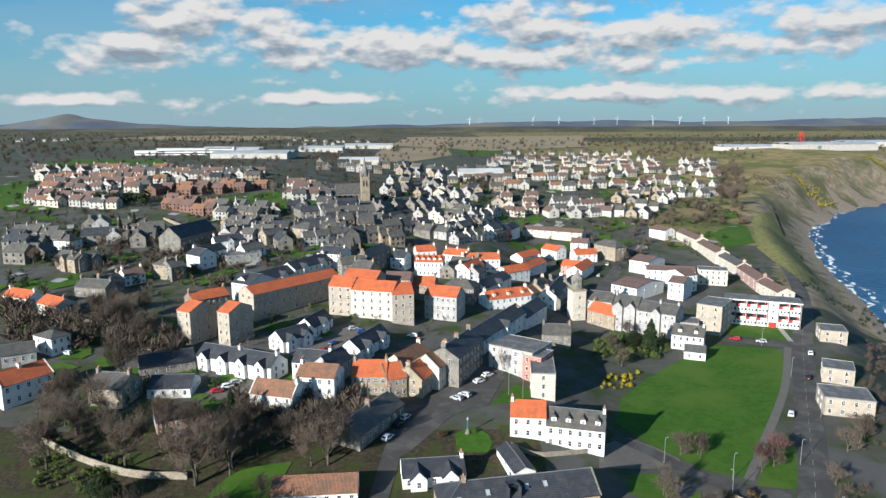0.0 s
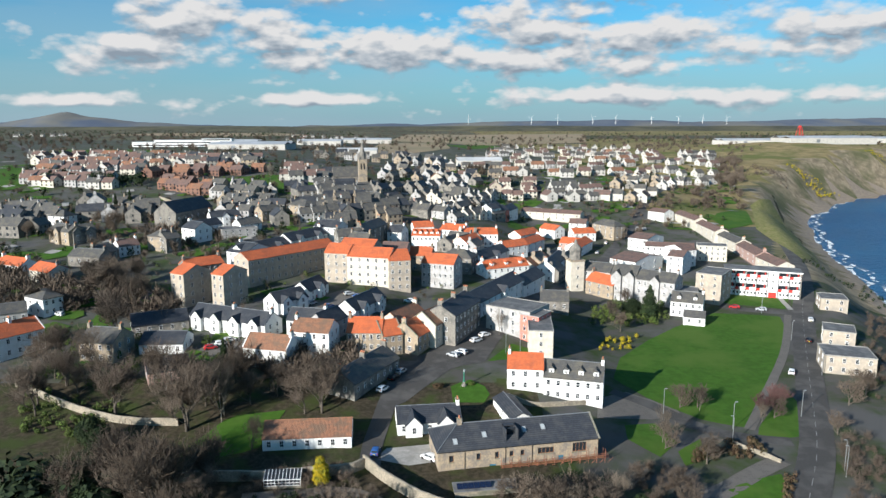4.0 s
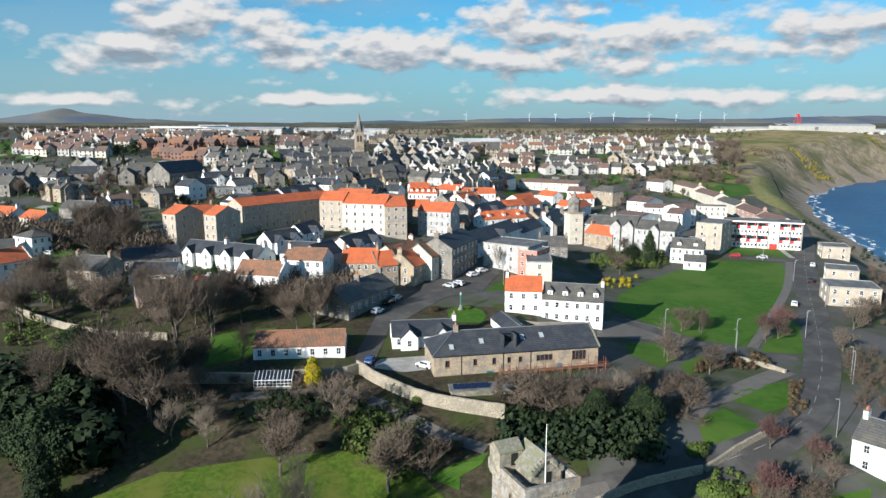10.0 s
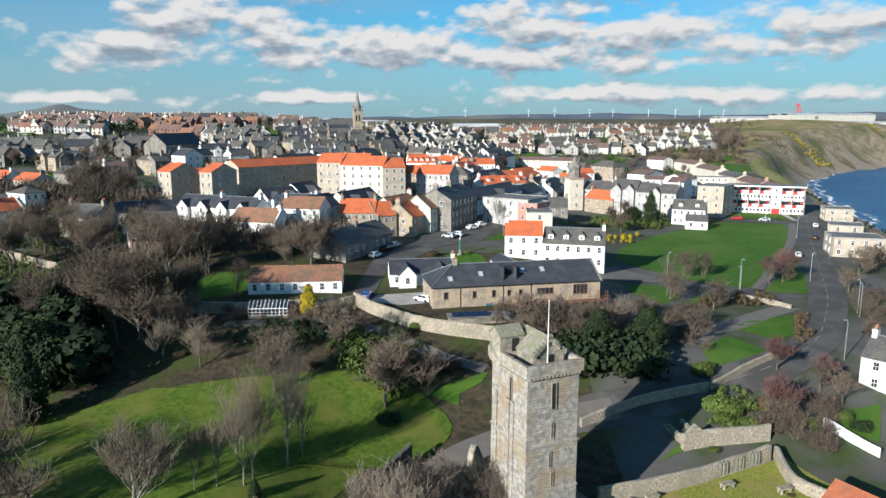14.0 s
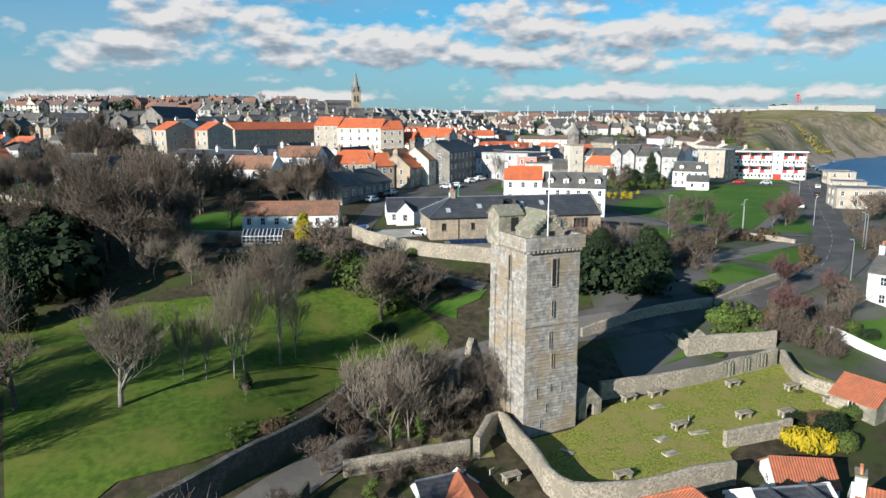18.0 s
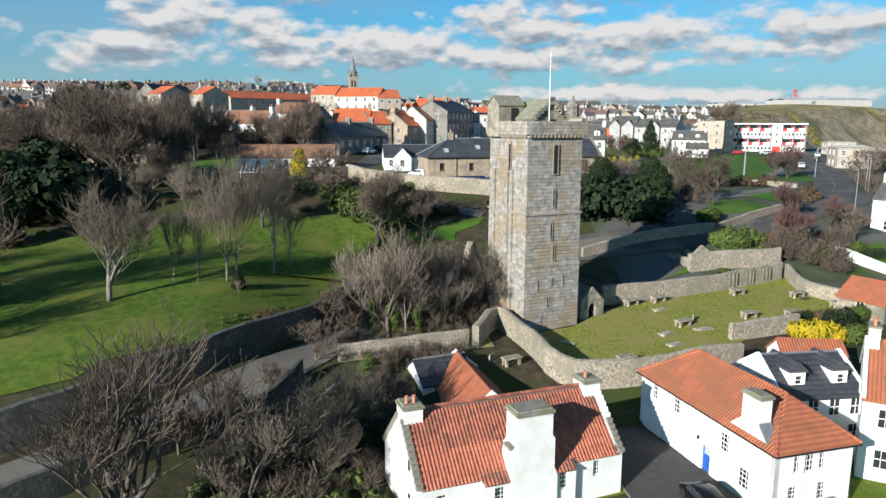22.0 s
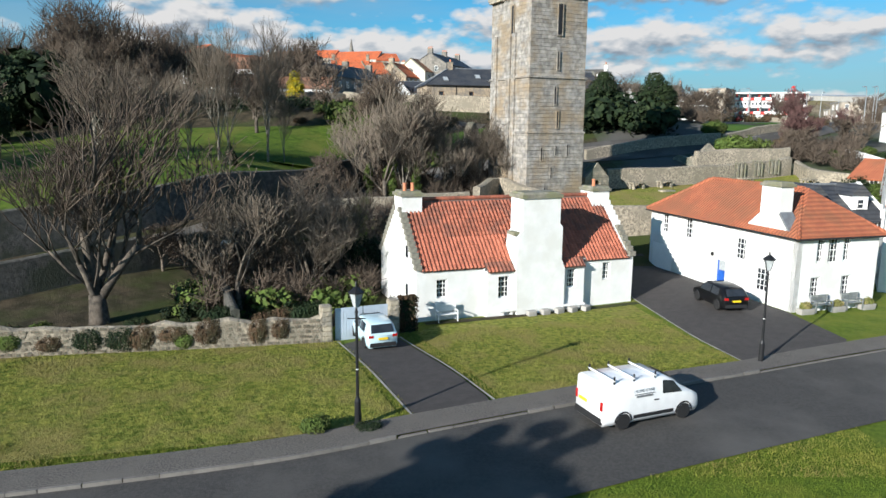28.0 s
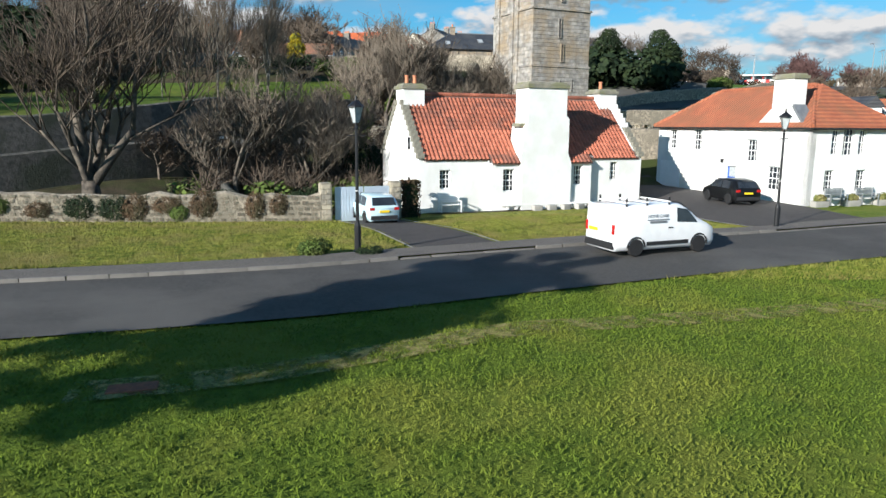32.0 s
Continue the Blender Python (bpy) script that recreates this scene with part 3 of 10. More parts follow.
# ---- houses ----
def window_mesh(w, h, bars=True):
    """Frame, bars and recessed panes as one surface with its reveals."""
    f, t = 0.07, 0.018
    xs = [-w / 2, -w / 2 + f, -t, t, w / 2 - f, w / 2] if bars else [-w / 2, -w / 2 + f, w / 2 - f, w / 2]
    zs = [0, f, h / 2 - 0.025, h / 2 + 0.025, h - f, h]
    lit_x = (1, 3) if bars else (1,)
    V = [(x, -0.05, z) for z in zs for x in xs] + [(x, 0.05, z) for z in (0, h) for x in (-w / 2, w / 2)]
    n, Fc, idx = len(xs), [], []
    for j in range(5):
        for i in range(n - 1):
            c = (j * n + i, j * n + i + 1, (j + 1) * n + i + 1, (j + 1) * n + i)
            if j in (1, 3) and i in lit_x:
                o = len(V)
                V += [(V[k][0], -0.012, V[k][2]) for k in c]
                for k in range(4):
                    Fc.append((c[k], c[(k + 1) % 4], o + (k + 1) % 4, o + k))
                    idx.append(0)
                Fc.append((o, o + 1, o + 2, o + 3))
                idx.append(1)
            else:
                Fc.append(c)
                idx.append(0)
    q = 6 * n
    a, b, c, d = 0, n - 1, 5 * n, 6 * n - 1
    Fc += [(a, q, q + 1, b), (b, q + 1, q + 3, d), (d, q + 3, q + 2, c), (c, q + 2, q, a)]
    return mesh("window", V, Fc, ["white_paint", "glass"], idx + [0] * 4)


WIN = window_mesh(0.95, 1.45)
WIN_WIDE = window_mesh(1.7, 1.3)
WIN_SMALL = window_mesh(0.6, 0.75, False)
DOORS = {}
for c_ in ("white_paint", "blue_paint", "red_paint", "green_paint", "black_iron"):
    v_, f_ = merge(box_geo(-0.5, -0.05, 0, 0.5, 0.05, 2.05), box_geo(-0.36, -0.07, 0.2, -0.04, -0.05, 0.9), box_geo(0.04, -0.07, 0.2, 0.36, -0.05, 0.9), box_geo(-0.36, -0.07, 1.05, -0.04, -0.05, 1.85), box_geo(0.04, -0.07, 1.05, 0.36, -0.05, 1.85))
    DOORS[c_] = mesh("door", v_, f_, c_)
POT = mesh("chimney_pot", *lathe([(0.13, 0), (0.12, 0.05), (0.105, 0.4), (0.13, 0.44), (0.13, 0.5), (0.09, 0.5)], 8), "clay_pot")


def chimney(parent, x, y, z0, z1, w, d, material, pots=3, seed=0):
    v, f = merge(box_geo(x - w / 2, y - d / 2, z0, x + w / 2, y + d / 2, z1))
    c = put("chimney", mesh("chimney", v, f, material), parent)
    put("chimney_cope", mesh("chimney_cope", *box_geo(x - w / 2 - 0.07, y - d / 2 - 0.07, z1, x + w / 2 + 0.07, y + d / 2 + 0.07, z1 + 0.16, 0.03), "cope"), c)
    n = pots
    for k in range(n):
        o = (k - (n - 1) / 2) * 0.36
        put("chimney_pot", POT, c, pose(x + (o if w > d else 0), y + (0 if w > d else o), z1 + 0.16))
    return c


def roof_geo(L, W, eave, rise, over=0.28, thick=0.16, hip=0.0, ends=0.12):
    """A pitched roof as one solid slab, ridge along x; hip draws the ridge in from the ends."""
    s = rise / (W / 2)
    a, b = -over, W + over
    za = eave - over * s
    x0, x1 = -ends - (over - ends if hip else 0), L + ends + (over - ends if hip else 0)
    r0, r1 = x0 + hip, x1 - hip
    V, t = [], thick
    for dz in (0.0, t):
        V += [(x0, a, za + dz), (x1, a, za + dz), (x1, b, za + dz), (x0, b, za + dz), (r0, W / 2, eave + rise + dz), (r1, W / 2, eave + rise + dz)]
    Fc = [(0, 4, 5, 1), (2, 5, 4, 3), (6, 7, 11, 10), (8, 9, 10, 11), (0, 1, 7, 6), (2, 3, 9, 8)]
    if hip:
        Fc += [(0, 3, 4), (1, 5, 2), (9, 6, 10), (7, 8, 11), (3, 0, 6, 9), (1, 2, 8, 7)]
    else:
        Fc += [(0, 6, 10, 4), (3, 4, 10, 9), (1, 5, 11, 7), (2, 8, 11, 5)]
    return V, Fc


def house(name, label, x, y, rot, L, W, eave, rise, wall="harl_white", roof="pantile", storeys=2, cols=4, kind="gable", chims="lr", group="", ends=True, stone=None, dormers=0, door="", base=None, wide=False, pots=3, skews=False, backwin=False, gablets=0):
    """A house with its front wall from (x, y) along rot; W runs back from it."""
    cr, sr = math.cos(radians(rot)), math.sin(radians(rot))
    if base is None:
        base = min(terr(x, y), terr(x + L * cr, y + L * sr), terr(x + L * cr / 2 - W * sr, y + L * sr / 2 + W * cr)) + 0.1
    e = empty(name, x, y, base, rot, label, "house", group)
    low = -1.8 if y < 250 else -4.5
    if kind == "gable":
        prof = [(0, low), (W, low), (W, eave), (W / 2, eave + rise), (0, eave)]
        put("wall", mesh("wall", *xprism(prof, 0, L), wall), e)
        put("roof", mesh("roof", *roof_geo(L, W, eave, rise), roof), e)
        put("ridge", mesh("ridge", *tube([(-0.1, W / 2, eave + rise + 0.15), (L + 0.1, W / 2, eave + rise + 0.15)], [0.11, 0.11], 6), "lead" if "slate" in roof else roof), e)
        if skews:
            for xx in (-0.14, L - 0.14):
                s = rise / (W / 2)
                prof2 = [(-0.2, eave - 0.2 * s), (W / 2, eave + rise), (W + 0.2, eave - 0.2 * s), (W + 0.2, eave - 0.2 * s + 0.34), (W / 2, eave + rise + 0.36), (-0.2, eave - 0.2 * s + 0.34)]
                put("skew", mesh("skew", *xprism(prof2, xx, xx + 0.28), "cope" if wall != "harl_white" else "harl_white"), e)
    elif kind == "hip":
        put("wall", mesh("wall", *box_geo(0, 0, low, L, W, eave), wall), e)
        put("roof", mesh("roof", *roof_geo(L, W, eave, rise, hip=W / 2 * 0.95), roof), e)
    else:
        put("wall", mesh("wall", *box_geo(0, 0, low, L, W, eave), wall), e)
        rim = merge(box_geo(-0.12, -0.12, eave, L + 0.12, 0.12, eave + 0.3), box_geo(-0.12, W - 0.12, eave, L + 0.12, W + 0.12, eave + 0.3), box_geo(-0.12, 0.12, eave, 0.12, W - 0.12, eave + 0.3), box_geo(L - 0.12, 0.12, eave, L + 0.12, W - 0.12, eave + 0.3))
        put("parapet", mesh("parapet", *rim, "white_paint" if "white" in wall else "concrete"), e)
        put("roof", mesh("roof", *box_geo(0.12, 0.12, eave, L - 0.12, W - 0.12, eave + 0.14), roof), e)
    sh = eave / storeys
    wm, ww = (WIN_WIDE, 1.7) if wide else (WIN, 0.95)
    hh = 1.3 if wide else 1.45
    rnd = random.Random(int(x * 7 + y * 13))
    for fl in range(storeys):
        z = fl * sh + max(0.55, (sh - hh) * 0.62)
        z = min(z, eave - hh - 0.12)
        dcol = cols // 2 if door and fl == 0 else -1
        for c in range(cols):
            xx = L * (c + 0.5) / cols
            if c == dcol:
                put("door", DOORS[door], e, pose(xx, -0.03, 0.05))
                continue
            put("window", wm, e, pose(xx, -0.03, z))
            if backwin:
                put("window", wm, e, pose(xx, W + 0.03, z, 0, 0, 180))
        if ends:
            for k in ((0.3, 0.7) if W > 6.5 else (0.5,)):
                put("window", WIN, e, pose(-0.03, W * k, z, 0, 0, -90))
                put("window", WIN, e, pose(L + 0.03, W * k, z, 0, 0, 90))
    if chims:
        cm = stone or wall
        for ch, xx in (("l", 0.42), ("r", L - 0.42), ("m", L / 2), ("p", L / 3), ("q", 2 * L / 3)):
            if ch in chims:
                chimney(e, xx, W / 2, eave + rise * 0.55, eave + rise + 1.15, 0.75, 1.5, cm, pots)
    for k in range(dormers):
        xx = L * (k + 0.5) / dormers
        s = rise / (W / 2)
        y0 = W * 0.12
        zb, zt = eave + y0 * s, eave + y0 * s + 1.25
        yb = y0 + (zt - zb) / s + 0.5
        d = put("dormer", mesh("dormer", *merge(box_geo(xx - 0.65, y0, zb - 0.3, xx + 0.65, yb, zt)), "white_paint" if wall == "harl_white" else wall), e)
        put("dormer_roof", mesh("dormer_roof", *prism([(xx - 0.85, zt - 0.05), (xx + 0.85, zt - 0.05), (xx, zt + 0.75)], y0 - 0.15, yb + 0.9), roof), d)
        put("window", WIN_SMALL, d, pose(xx, y0 - 0.03, zb + 0.2))
    for k in range(gablets):
        xx = L * (k + 0.5) / gablets
        g = put("gablet", mesh("gablet", *prism([(xx - 1.9, -0.2), (xx + 1.9, -0.2), (xx + 1.9, eave - 0.1), (xx, eave + 1.9), (xx - 1.9, eave - 0.1)], -1.3, W / 2), wall), e)
        put("gablet_roof", mesh("gablet_roof", *merge(prism([(xx - 2.1, eave - 0.28), (xx, eave + 1.92), (xx, eave + 2.1), (xx - 2.1, eave - 0.08)], -1.42, W / 2), prism([(xx, eave + 1.92), (xx + 2.1, eave - 0.28), (xx + 2.1, eave - 0.08), (xx, eave + 2.1)], -1.42, W / 2)), roof), g)
        put("window", WIN, g, pose(xx, -1.33, 0.8))
        if storeys > 1:
            put("window", WIN, g, pose(xx, -1.33, 0.8 + sh))
    return e


# ---- trees ----
def branch_tree(seed, height, trunk, spread=0.55, levels=5, lean=0.0, first=0.28, twigs=3, sides=4, thin=0.022, stem=1.0):
    """A bare tree: tapered trunk, forking limbs and fine twigs. Gives trunk-and-limb and twig meshes."""
    rnd = random.Random(seed)
    wood, fine = [], []

    def grow(p, d, length, r, level):
        n = 3 if level < 2 else 2
        pts, rad = [p], [r]
        q, dd = p, d
        for i in range(n):
            dd = (dd + Vector((rnd.uniform(-1, 1), rnd.uniform(-1, 1), rnd.uniform(-0.4, 0.9))) * (0.05 + 0.07 * level)).normalized()
            q = q + dd * length / n
            pts.append(q)
            rad.append(r * (1 - 0.30 * (i + 1) / n))
        (wood if level < levels - 2 else fine).append(tube(pts, rad, max(3, sides + 2 - level)))
        if level >= levels:
            return
        kids = rnd.randint(3, 4) if level < levels - 1 else twigs
        for k in range(kids):
            t = rnd.uniform(0.35, 1.0) if k else 1.0
            i = min(n - 1, int(t * n))
            base = pts[i].lerp(pts[i + 1], t * n - i) if t < 1 else pts[-1]
            side = Vector((rnd.uniform(-1, 1), rnd.uniform(-1, 1), rnd.uniform(-0.1, 0.5))).normalized()
            nd = (dd * (1 - spread * 0.6) + side * spread * (0.6 if k == 0 else 1.15) + Vector((0, 0, 0.16))).normalized()
            grow(base, nd, length / (stem if level == 0 else 1.0) * rnd.uniform(0.68, 0.92), max(thin, rad[-1] * (0.82 if k == 0 else rnd.uniform(0.50, 0.78))), level + 1)

    grow(Vector((0, 0, -0.3)), Vector((lean, lean * 0.4, 1)).normalized(), height * first * stem, trunk, 0)
    return merge(*wood), merge(*fine)


def leaf_ball(seed, parts, size, count):
    """Leaf tufts scattered over and inside uneven lobes: (x, y, z, rx, ry, rz) each."""
    rnd = random.Random(seed)
    V, Fc = [], []
    tot = sum(p[3] * p[5] for p in parts)
    for x, y, z, rx, ry, rz in parts:
        for _ in range(int(count * rx * rz / tot)):
            d = Vector((rnd.gauss(0, 1), rnd.gauss(0, 1), rnd.gauss(0, 1))).normalized()
            k = rnd.uniform(0.72, 1.08) * (1 + 0.22 * noise.noise((d.x * 2.2 + seed, d.y * 2.2, d.z * 2.2 + x)))
            c = Vector((x + d.x * rx * k, y + d.y * ry * k, z + d.z * rz * k))
            n = (d + Vector((rnd.uniform(-0.7, 0.7), rnd.uniform(-0.7, 0.7), rnd.uniform(-0.3, 0.8)))).normalized()
            a = n.orthogonal().normalized()
            a.rotate(Matrix.Rotation(rnd.uniform(0, 6.28), 3, n))
            b = n.cross(a)
            s = size * rnd.uniform(0.6, 1.3)
            o = len(V)
            V += [c + a * s, c + b * s * 0.6 + n * s * 0.25, c - a * s, c - b * s * 0.6 + n * s * 0.2]
            Fc.append((o, o + 1, o + 2, o + 3))
    return V, Fc


TREES = {}


def tree_kind(key, seed, height, trunk, bark="bark", twig_mat="twig", wide=1.2, **kw):
    w, f = branch_tree(seed, height, trunk, **kw)
    k = height / max(v[2] for v in f[0])
    w, f = (([(v[0] * k * wide, v[1] * k * wide, v[2] * k) for v in g[0]], g[1]) for g in (w, f))
    TREES[key] = (mesh("trunk", *w, bark, None, True), mesh("twigs", *f, twig_mat))


def tree(key, x, y, size=1.0, turn=0.0, label="tall bare deciduous tree in its winter state", group="bare trees", z=None):
    e = empty("tree", x, y, terr(x, y) if z is None else z, turn, label, "tree", group)
    e.scale = (size, size, size)
    put("trunk", TREES[key][0], e)
    put("crown", TREES[key][1], e)
    return e


tree_kind("a", 3, 15, 0.30, levels=6, spread=0.62, first=0.27, twigs=2, thin=0.030)
tree_kind("b", 8, 15, 0.27, levels=6, spread=0.70, first=0.20, twigs=2, thin=0.030)
tree_kind("c", 21, 10, 0.18, levels=6, spread=0.62, first=0.24, twigs=2, thin=0.024)
tree_kind("d", 5, 6, 0.08, levels=5, spread=0.8, first=0.16, twigs=5, thin=0.014)
tree_kind("e", 35, 13, 0.27, "bark_pale", "twig_pale", levels=6, spread=0.50, first=0.24, twigs=3, thin=0.018, wide=1.2)
tree_kind("n", 35, 13, 0.37, "bark", "twig", levels=6, spread=0.46, first=0.24, twigs=2, thin=0.017, wide=1.3, stem=0.5)
tree_kind("f", 57, 9, 0.11, "bark", "twig_pale", levels=6, spread=0.50, first=0.18, twigs=2, thin=0.012)
tree_kind("g", 41, 14, 0.20, "bark_pale", "twig_pale", levels=6, spread=0.38, first=0.32, twigs=2, thin=0.020, wide=0.85)
tree_kind("p", 14, 11, 0.15, "bark_pale", "twig_pale", levels=5, spread=0.36, first=0.36, twigs=4, wide=0.8)
tree_kind("r", 66, 6, 0.10, levels=6, spread=0.62, first=0.16, twigs=3, thin=0.018, twig_mat="twig_red")
FOL = {}


def foliage(key, seed, parts, size, count, material):
    FOL[key] = mesh("crown", *leaf_ball(seed, parts, size, count), material)


foliage("conifer", 1, [(0, 0, 1.6, 2.3, 2.3, 1.6), (0.2, 0, 3.6, 2.1, 2.1, 1.7), (0, 0.2, 5.6, 1.6, 1.6, 1.7), (0, 0, 7.6, 1.0, 1.0, 1.6), (0, 0, 9.2, 0.45, 0.45, 1.1)], 0.2, 5500, "leaf_dark")
foliage("yew", 2, [(0, 0, 2.6, 3.6, 3.2, 2.6), (1.8, 0.6, 4.0, 2.4, 2.4, 2.2), (-1.9, -0.4, 3.6, 2.3, 2.3, 2.2), (0.2, 0.3, 5.4, 2.2, 2.2, 1.6)], 0.22, 6500, "leaf_dark")
foliage("ivy", 11, [(0, 0, 1.5, 0.7, 0.7, 1.8), (0.2, 0, 4.2, 0.9, 0.8, 1.6), (-0.2, 0.1, 6.6, 1.0, 0.9, 1.5), (0.4, 0, 8.4, 0.8, 0.8, 1.1), (-0.6, 0.3, 5.6, 0.7, 0.7, 0.9)], 0.2, 2200, "leaf_mid")
foliage("bush", 3, [(0, 0, 0.55, 0.9, 0.85, 0.6), (0.5, 0.2, 0.7, 0.55, 0.5, 0.45), (-0.5, -0.1, 0.6, 0.5, 0.55, 0.45)], 0.085, 1900, "leaf_mid")
foliage("rust", 4, [(0, 0, 0.6, 1.0, 0.9, 0.65), (0.6, 0.2, 0.7, 0.6, 0.6, 0.5), (-0.6, 0.1, 0.55, 0.6, 0.6, 0.45)], 0.08, 1800, "leaf_rust")
foliage("darkbush", 5, [(0, 0, 0.7, 1.1, 1.0, 0.75), (0.6, 0.3, 0.9, 0.6, 0.6, 0.6), (-0.6, 0.1, 0.7, 0.7, 0.6, 0.6)], 0.085, 1900, "leaf_dark")
foliage("yellow", 6, [(0, 0, 1.4, 1.7, 1.6, 1.3), (0.1, 0, 3.0, 1.5, 1.4, 1.4), (0, 0.1, 4.6, 0.9, 0.9, 1.1)], 0.22, 2200, "leaf_yellow")
foliage("pine", 7, [(0, 0, 5.2, 2.3, 2.1, 1.3), (1.6, 0.4, 4.0, 1.6, 1.5, 1.0), (-1.6, -0.3, 4.2, 1.6, 1.5, 1.0), (0.3, 0.2, 6.6, 1.4, 1.4, 1.0), (-0.8, 0.8, 2.8, 1.5, 1.4, 0.9), (1.0, -0.6, 2.6, 1.4, 1.3, 0.8)], 0.17, 6500, "leaf_dark")
foliage("gorse", 8, [(0, 0, 0.5, 1.0, 0.9, 0.5), (0.8, 0.3, 0.5, 0.7, 0.6, 0.4)], 0.2, 420, "leaf_yellow")


def bush(key, x, y, sx=1.0, sz=None, turn=0.0, name="bush", label="rounded evergreen garden bush", category="bush", group="bushes", z=None):
    e = empty(name, x, y, (terr(x, y) if z is None else z) - 0.05, turn, label, category, group)
    e.scale = (sx, sx, sz or sx)
    put("crown", FOL[key], e)
    if key in ("conifer", "yew", "pine", "yellow", "ivy"):
        put("trunk", TRUNK, e)
    return e


TRUNK = mesh("trunk", *tube([(0, 0, -0.3), (0.05, 0, 1.5), (0, 0.05, 3.6), (0.03, 0, 5.6)], [0.26, 0.2, 0.14, 0.05], 7), "bark")

# ---- the road by the white houses, drives and esplanade road ----
NEAR_ROAD = [(-69.16, -13.02), (-39.52, -3.40), (-19.76, 1.80), (-9.88, 4.28), (-2.96, 6.36), (1.98, 8.57), (7.90, 11.17), (15.81, 14.42), (25.69, 18.45), (39.52, 24.04), (69.16, 35.09)]
ribbon("road", NEAR_ROAD, 5.6, "asphalt", 0.06, "dark tarmac road past the white houses", "road", gap=1.0)
ribbon("esplanade_road", [(19.8, 84.4), (35.6, 88.9), (48.4, 93.7), (59.3, 99.3), (69.2, 107.7), (78.1, 120.6), (87.9, 137.5), (102.8, 168.6), (119.6, 203.7), (141.3, 247.8), (161.1, 285.4), (182.8, 333.4), (202.5, 387.8)], 7.5, "asphalt", 0.12, "tarmac esplanade road down to the shore", "road")
ribbon("lane", [(-59.28, 7.78), (-29.64, 29.83), (-17.09, 42.68), (-9.19, 54.46), (-5.93, 62.29), (0.49, 72.82), (8.9, 79.3), (19.8, 84.4), (27.7, 86.6)], 4.6, "asphalt_old", 0.14, "narrow worn lane between rubble walls", "road")
sheet("driveway", [(-3.85, 22.66), (-0.89, 23.71), (3.46, 13.77), (0.40, 12.08)], "drive_tar", 0.07, "dark tarmac driveway to a gate", "driveway", step=0.8)
sheet("driveway", [(15.71, 18.46), (22.53, 21.83), (22.13, 27.68), (18.08, 43.46), (14.82, 42.84), (14.33, 32.80)], "drive_tar", 0.06, "dark tarmac driveway between white houses", "driveway", step=0.8)


def pavement():
    pts = along([Vector(p) for p in NEAR_ROAD], 1.0)
    e = tagged(new("pavement"), "worn tarmac pavement with stone kerbs", "pavement", kind="structure")
    rows = []
    for i, p in enumerate(pts):
        d = (pts[min(i + 1, len(pts) - 1)] - pts[max(i - 1, 0)]).normalized()
        s = Vector((-d.y, d.x))
        rows.append([(p + s * o) for o in (2.86, 3.0, 4.35)])
    V = []
    for r in rows:
        for q, h in zip(r, (0.17, 0.175, 0.15)):
            V.append((q.x, q.y, terr(q.x, q.y) + h))
    Fc = [(i * 3 + k + 1, i * 3 + k, i * 3 + 3 + k, i * 3 + 4 + k) for i in range(len(rows) - 1) for k in range(2)]
    put("surface", mesh("surface", V, Fc, "asphalt_old"), e)
    rnd = random.Random(4)
    kerb = mesh("kerb", *merge(box_geo(-0.49, -0.07, -0.2, 0.47, 0.07, 0.18, 0.012)), "kerb_stone")
    for i, p in enumerate(pts[:-1]):
        if not -24 < p.x < 36:
            continue
        d = (pts[i + 1] - p).normalized()
        q = (p + pts[i + 1]) / 2 + Vector((-d.y, d.x)) * 2.84
        put("kerb", kerb, e, pose(q.x, q.y, terr(q.x, q.y) + rnd.uniform(-0.012, 0.006) - (0.07 if -0.5 < q.x < 4.5 or 15.5 < q.x < 23 else 0), 0, 0, math.degrees(math.atan2(d.y, d.x)) + rnd.uniform(-0.4, 0.4)) @ Matrix.Diagonal(((pts[i + 1] - p).length / 0.985, 1, 1, 1)))


pavement()
GARDEN_WALL = [(-59.28, 3.88), (-29.64, 15.58), (-18.38, 19.36), (-11.36, 21.22), (-4.84, 22.92)]
stone_wall("garden_wall", GARDEN_WALL, 1.45, 0.5, "rubble", "rubble garden wall with climbing ivy", ragged=0.14, seed=2, gap=0.9)
stone_wall("lane_wall", [(-63.23, 9.73), (-44.46, 24.16), (-31.12, 33.89), (-19.37, 45.60), (-12.05, 56.23), (-8.79, 63.96), (-2.96, 74.09)], 3.3, 0.6, "wall_dark", "tall rubble wall along the lane, shade in its colour", ragged=0.08, seed=12)
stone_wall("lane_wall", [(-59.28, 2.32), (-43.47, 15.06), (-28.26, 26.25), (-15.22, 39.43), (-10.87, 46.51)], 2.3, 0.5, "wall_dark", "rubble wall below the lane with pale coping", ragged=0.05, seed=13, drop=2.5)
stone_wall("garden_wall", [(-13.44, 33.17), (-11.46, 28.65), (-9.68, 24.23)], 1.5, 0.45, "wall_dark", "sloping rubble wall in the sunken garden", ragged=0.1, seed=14)


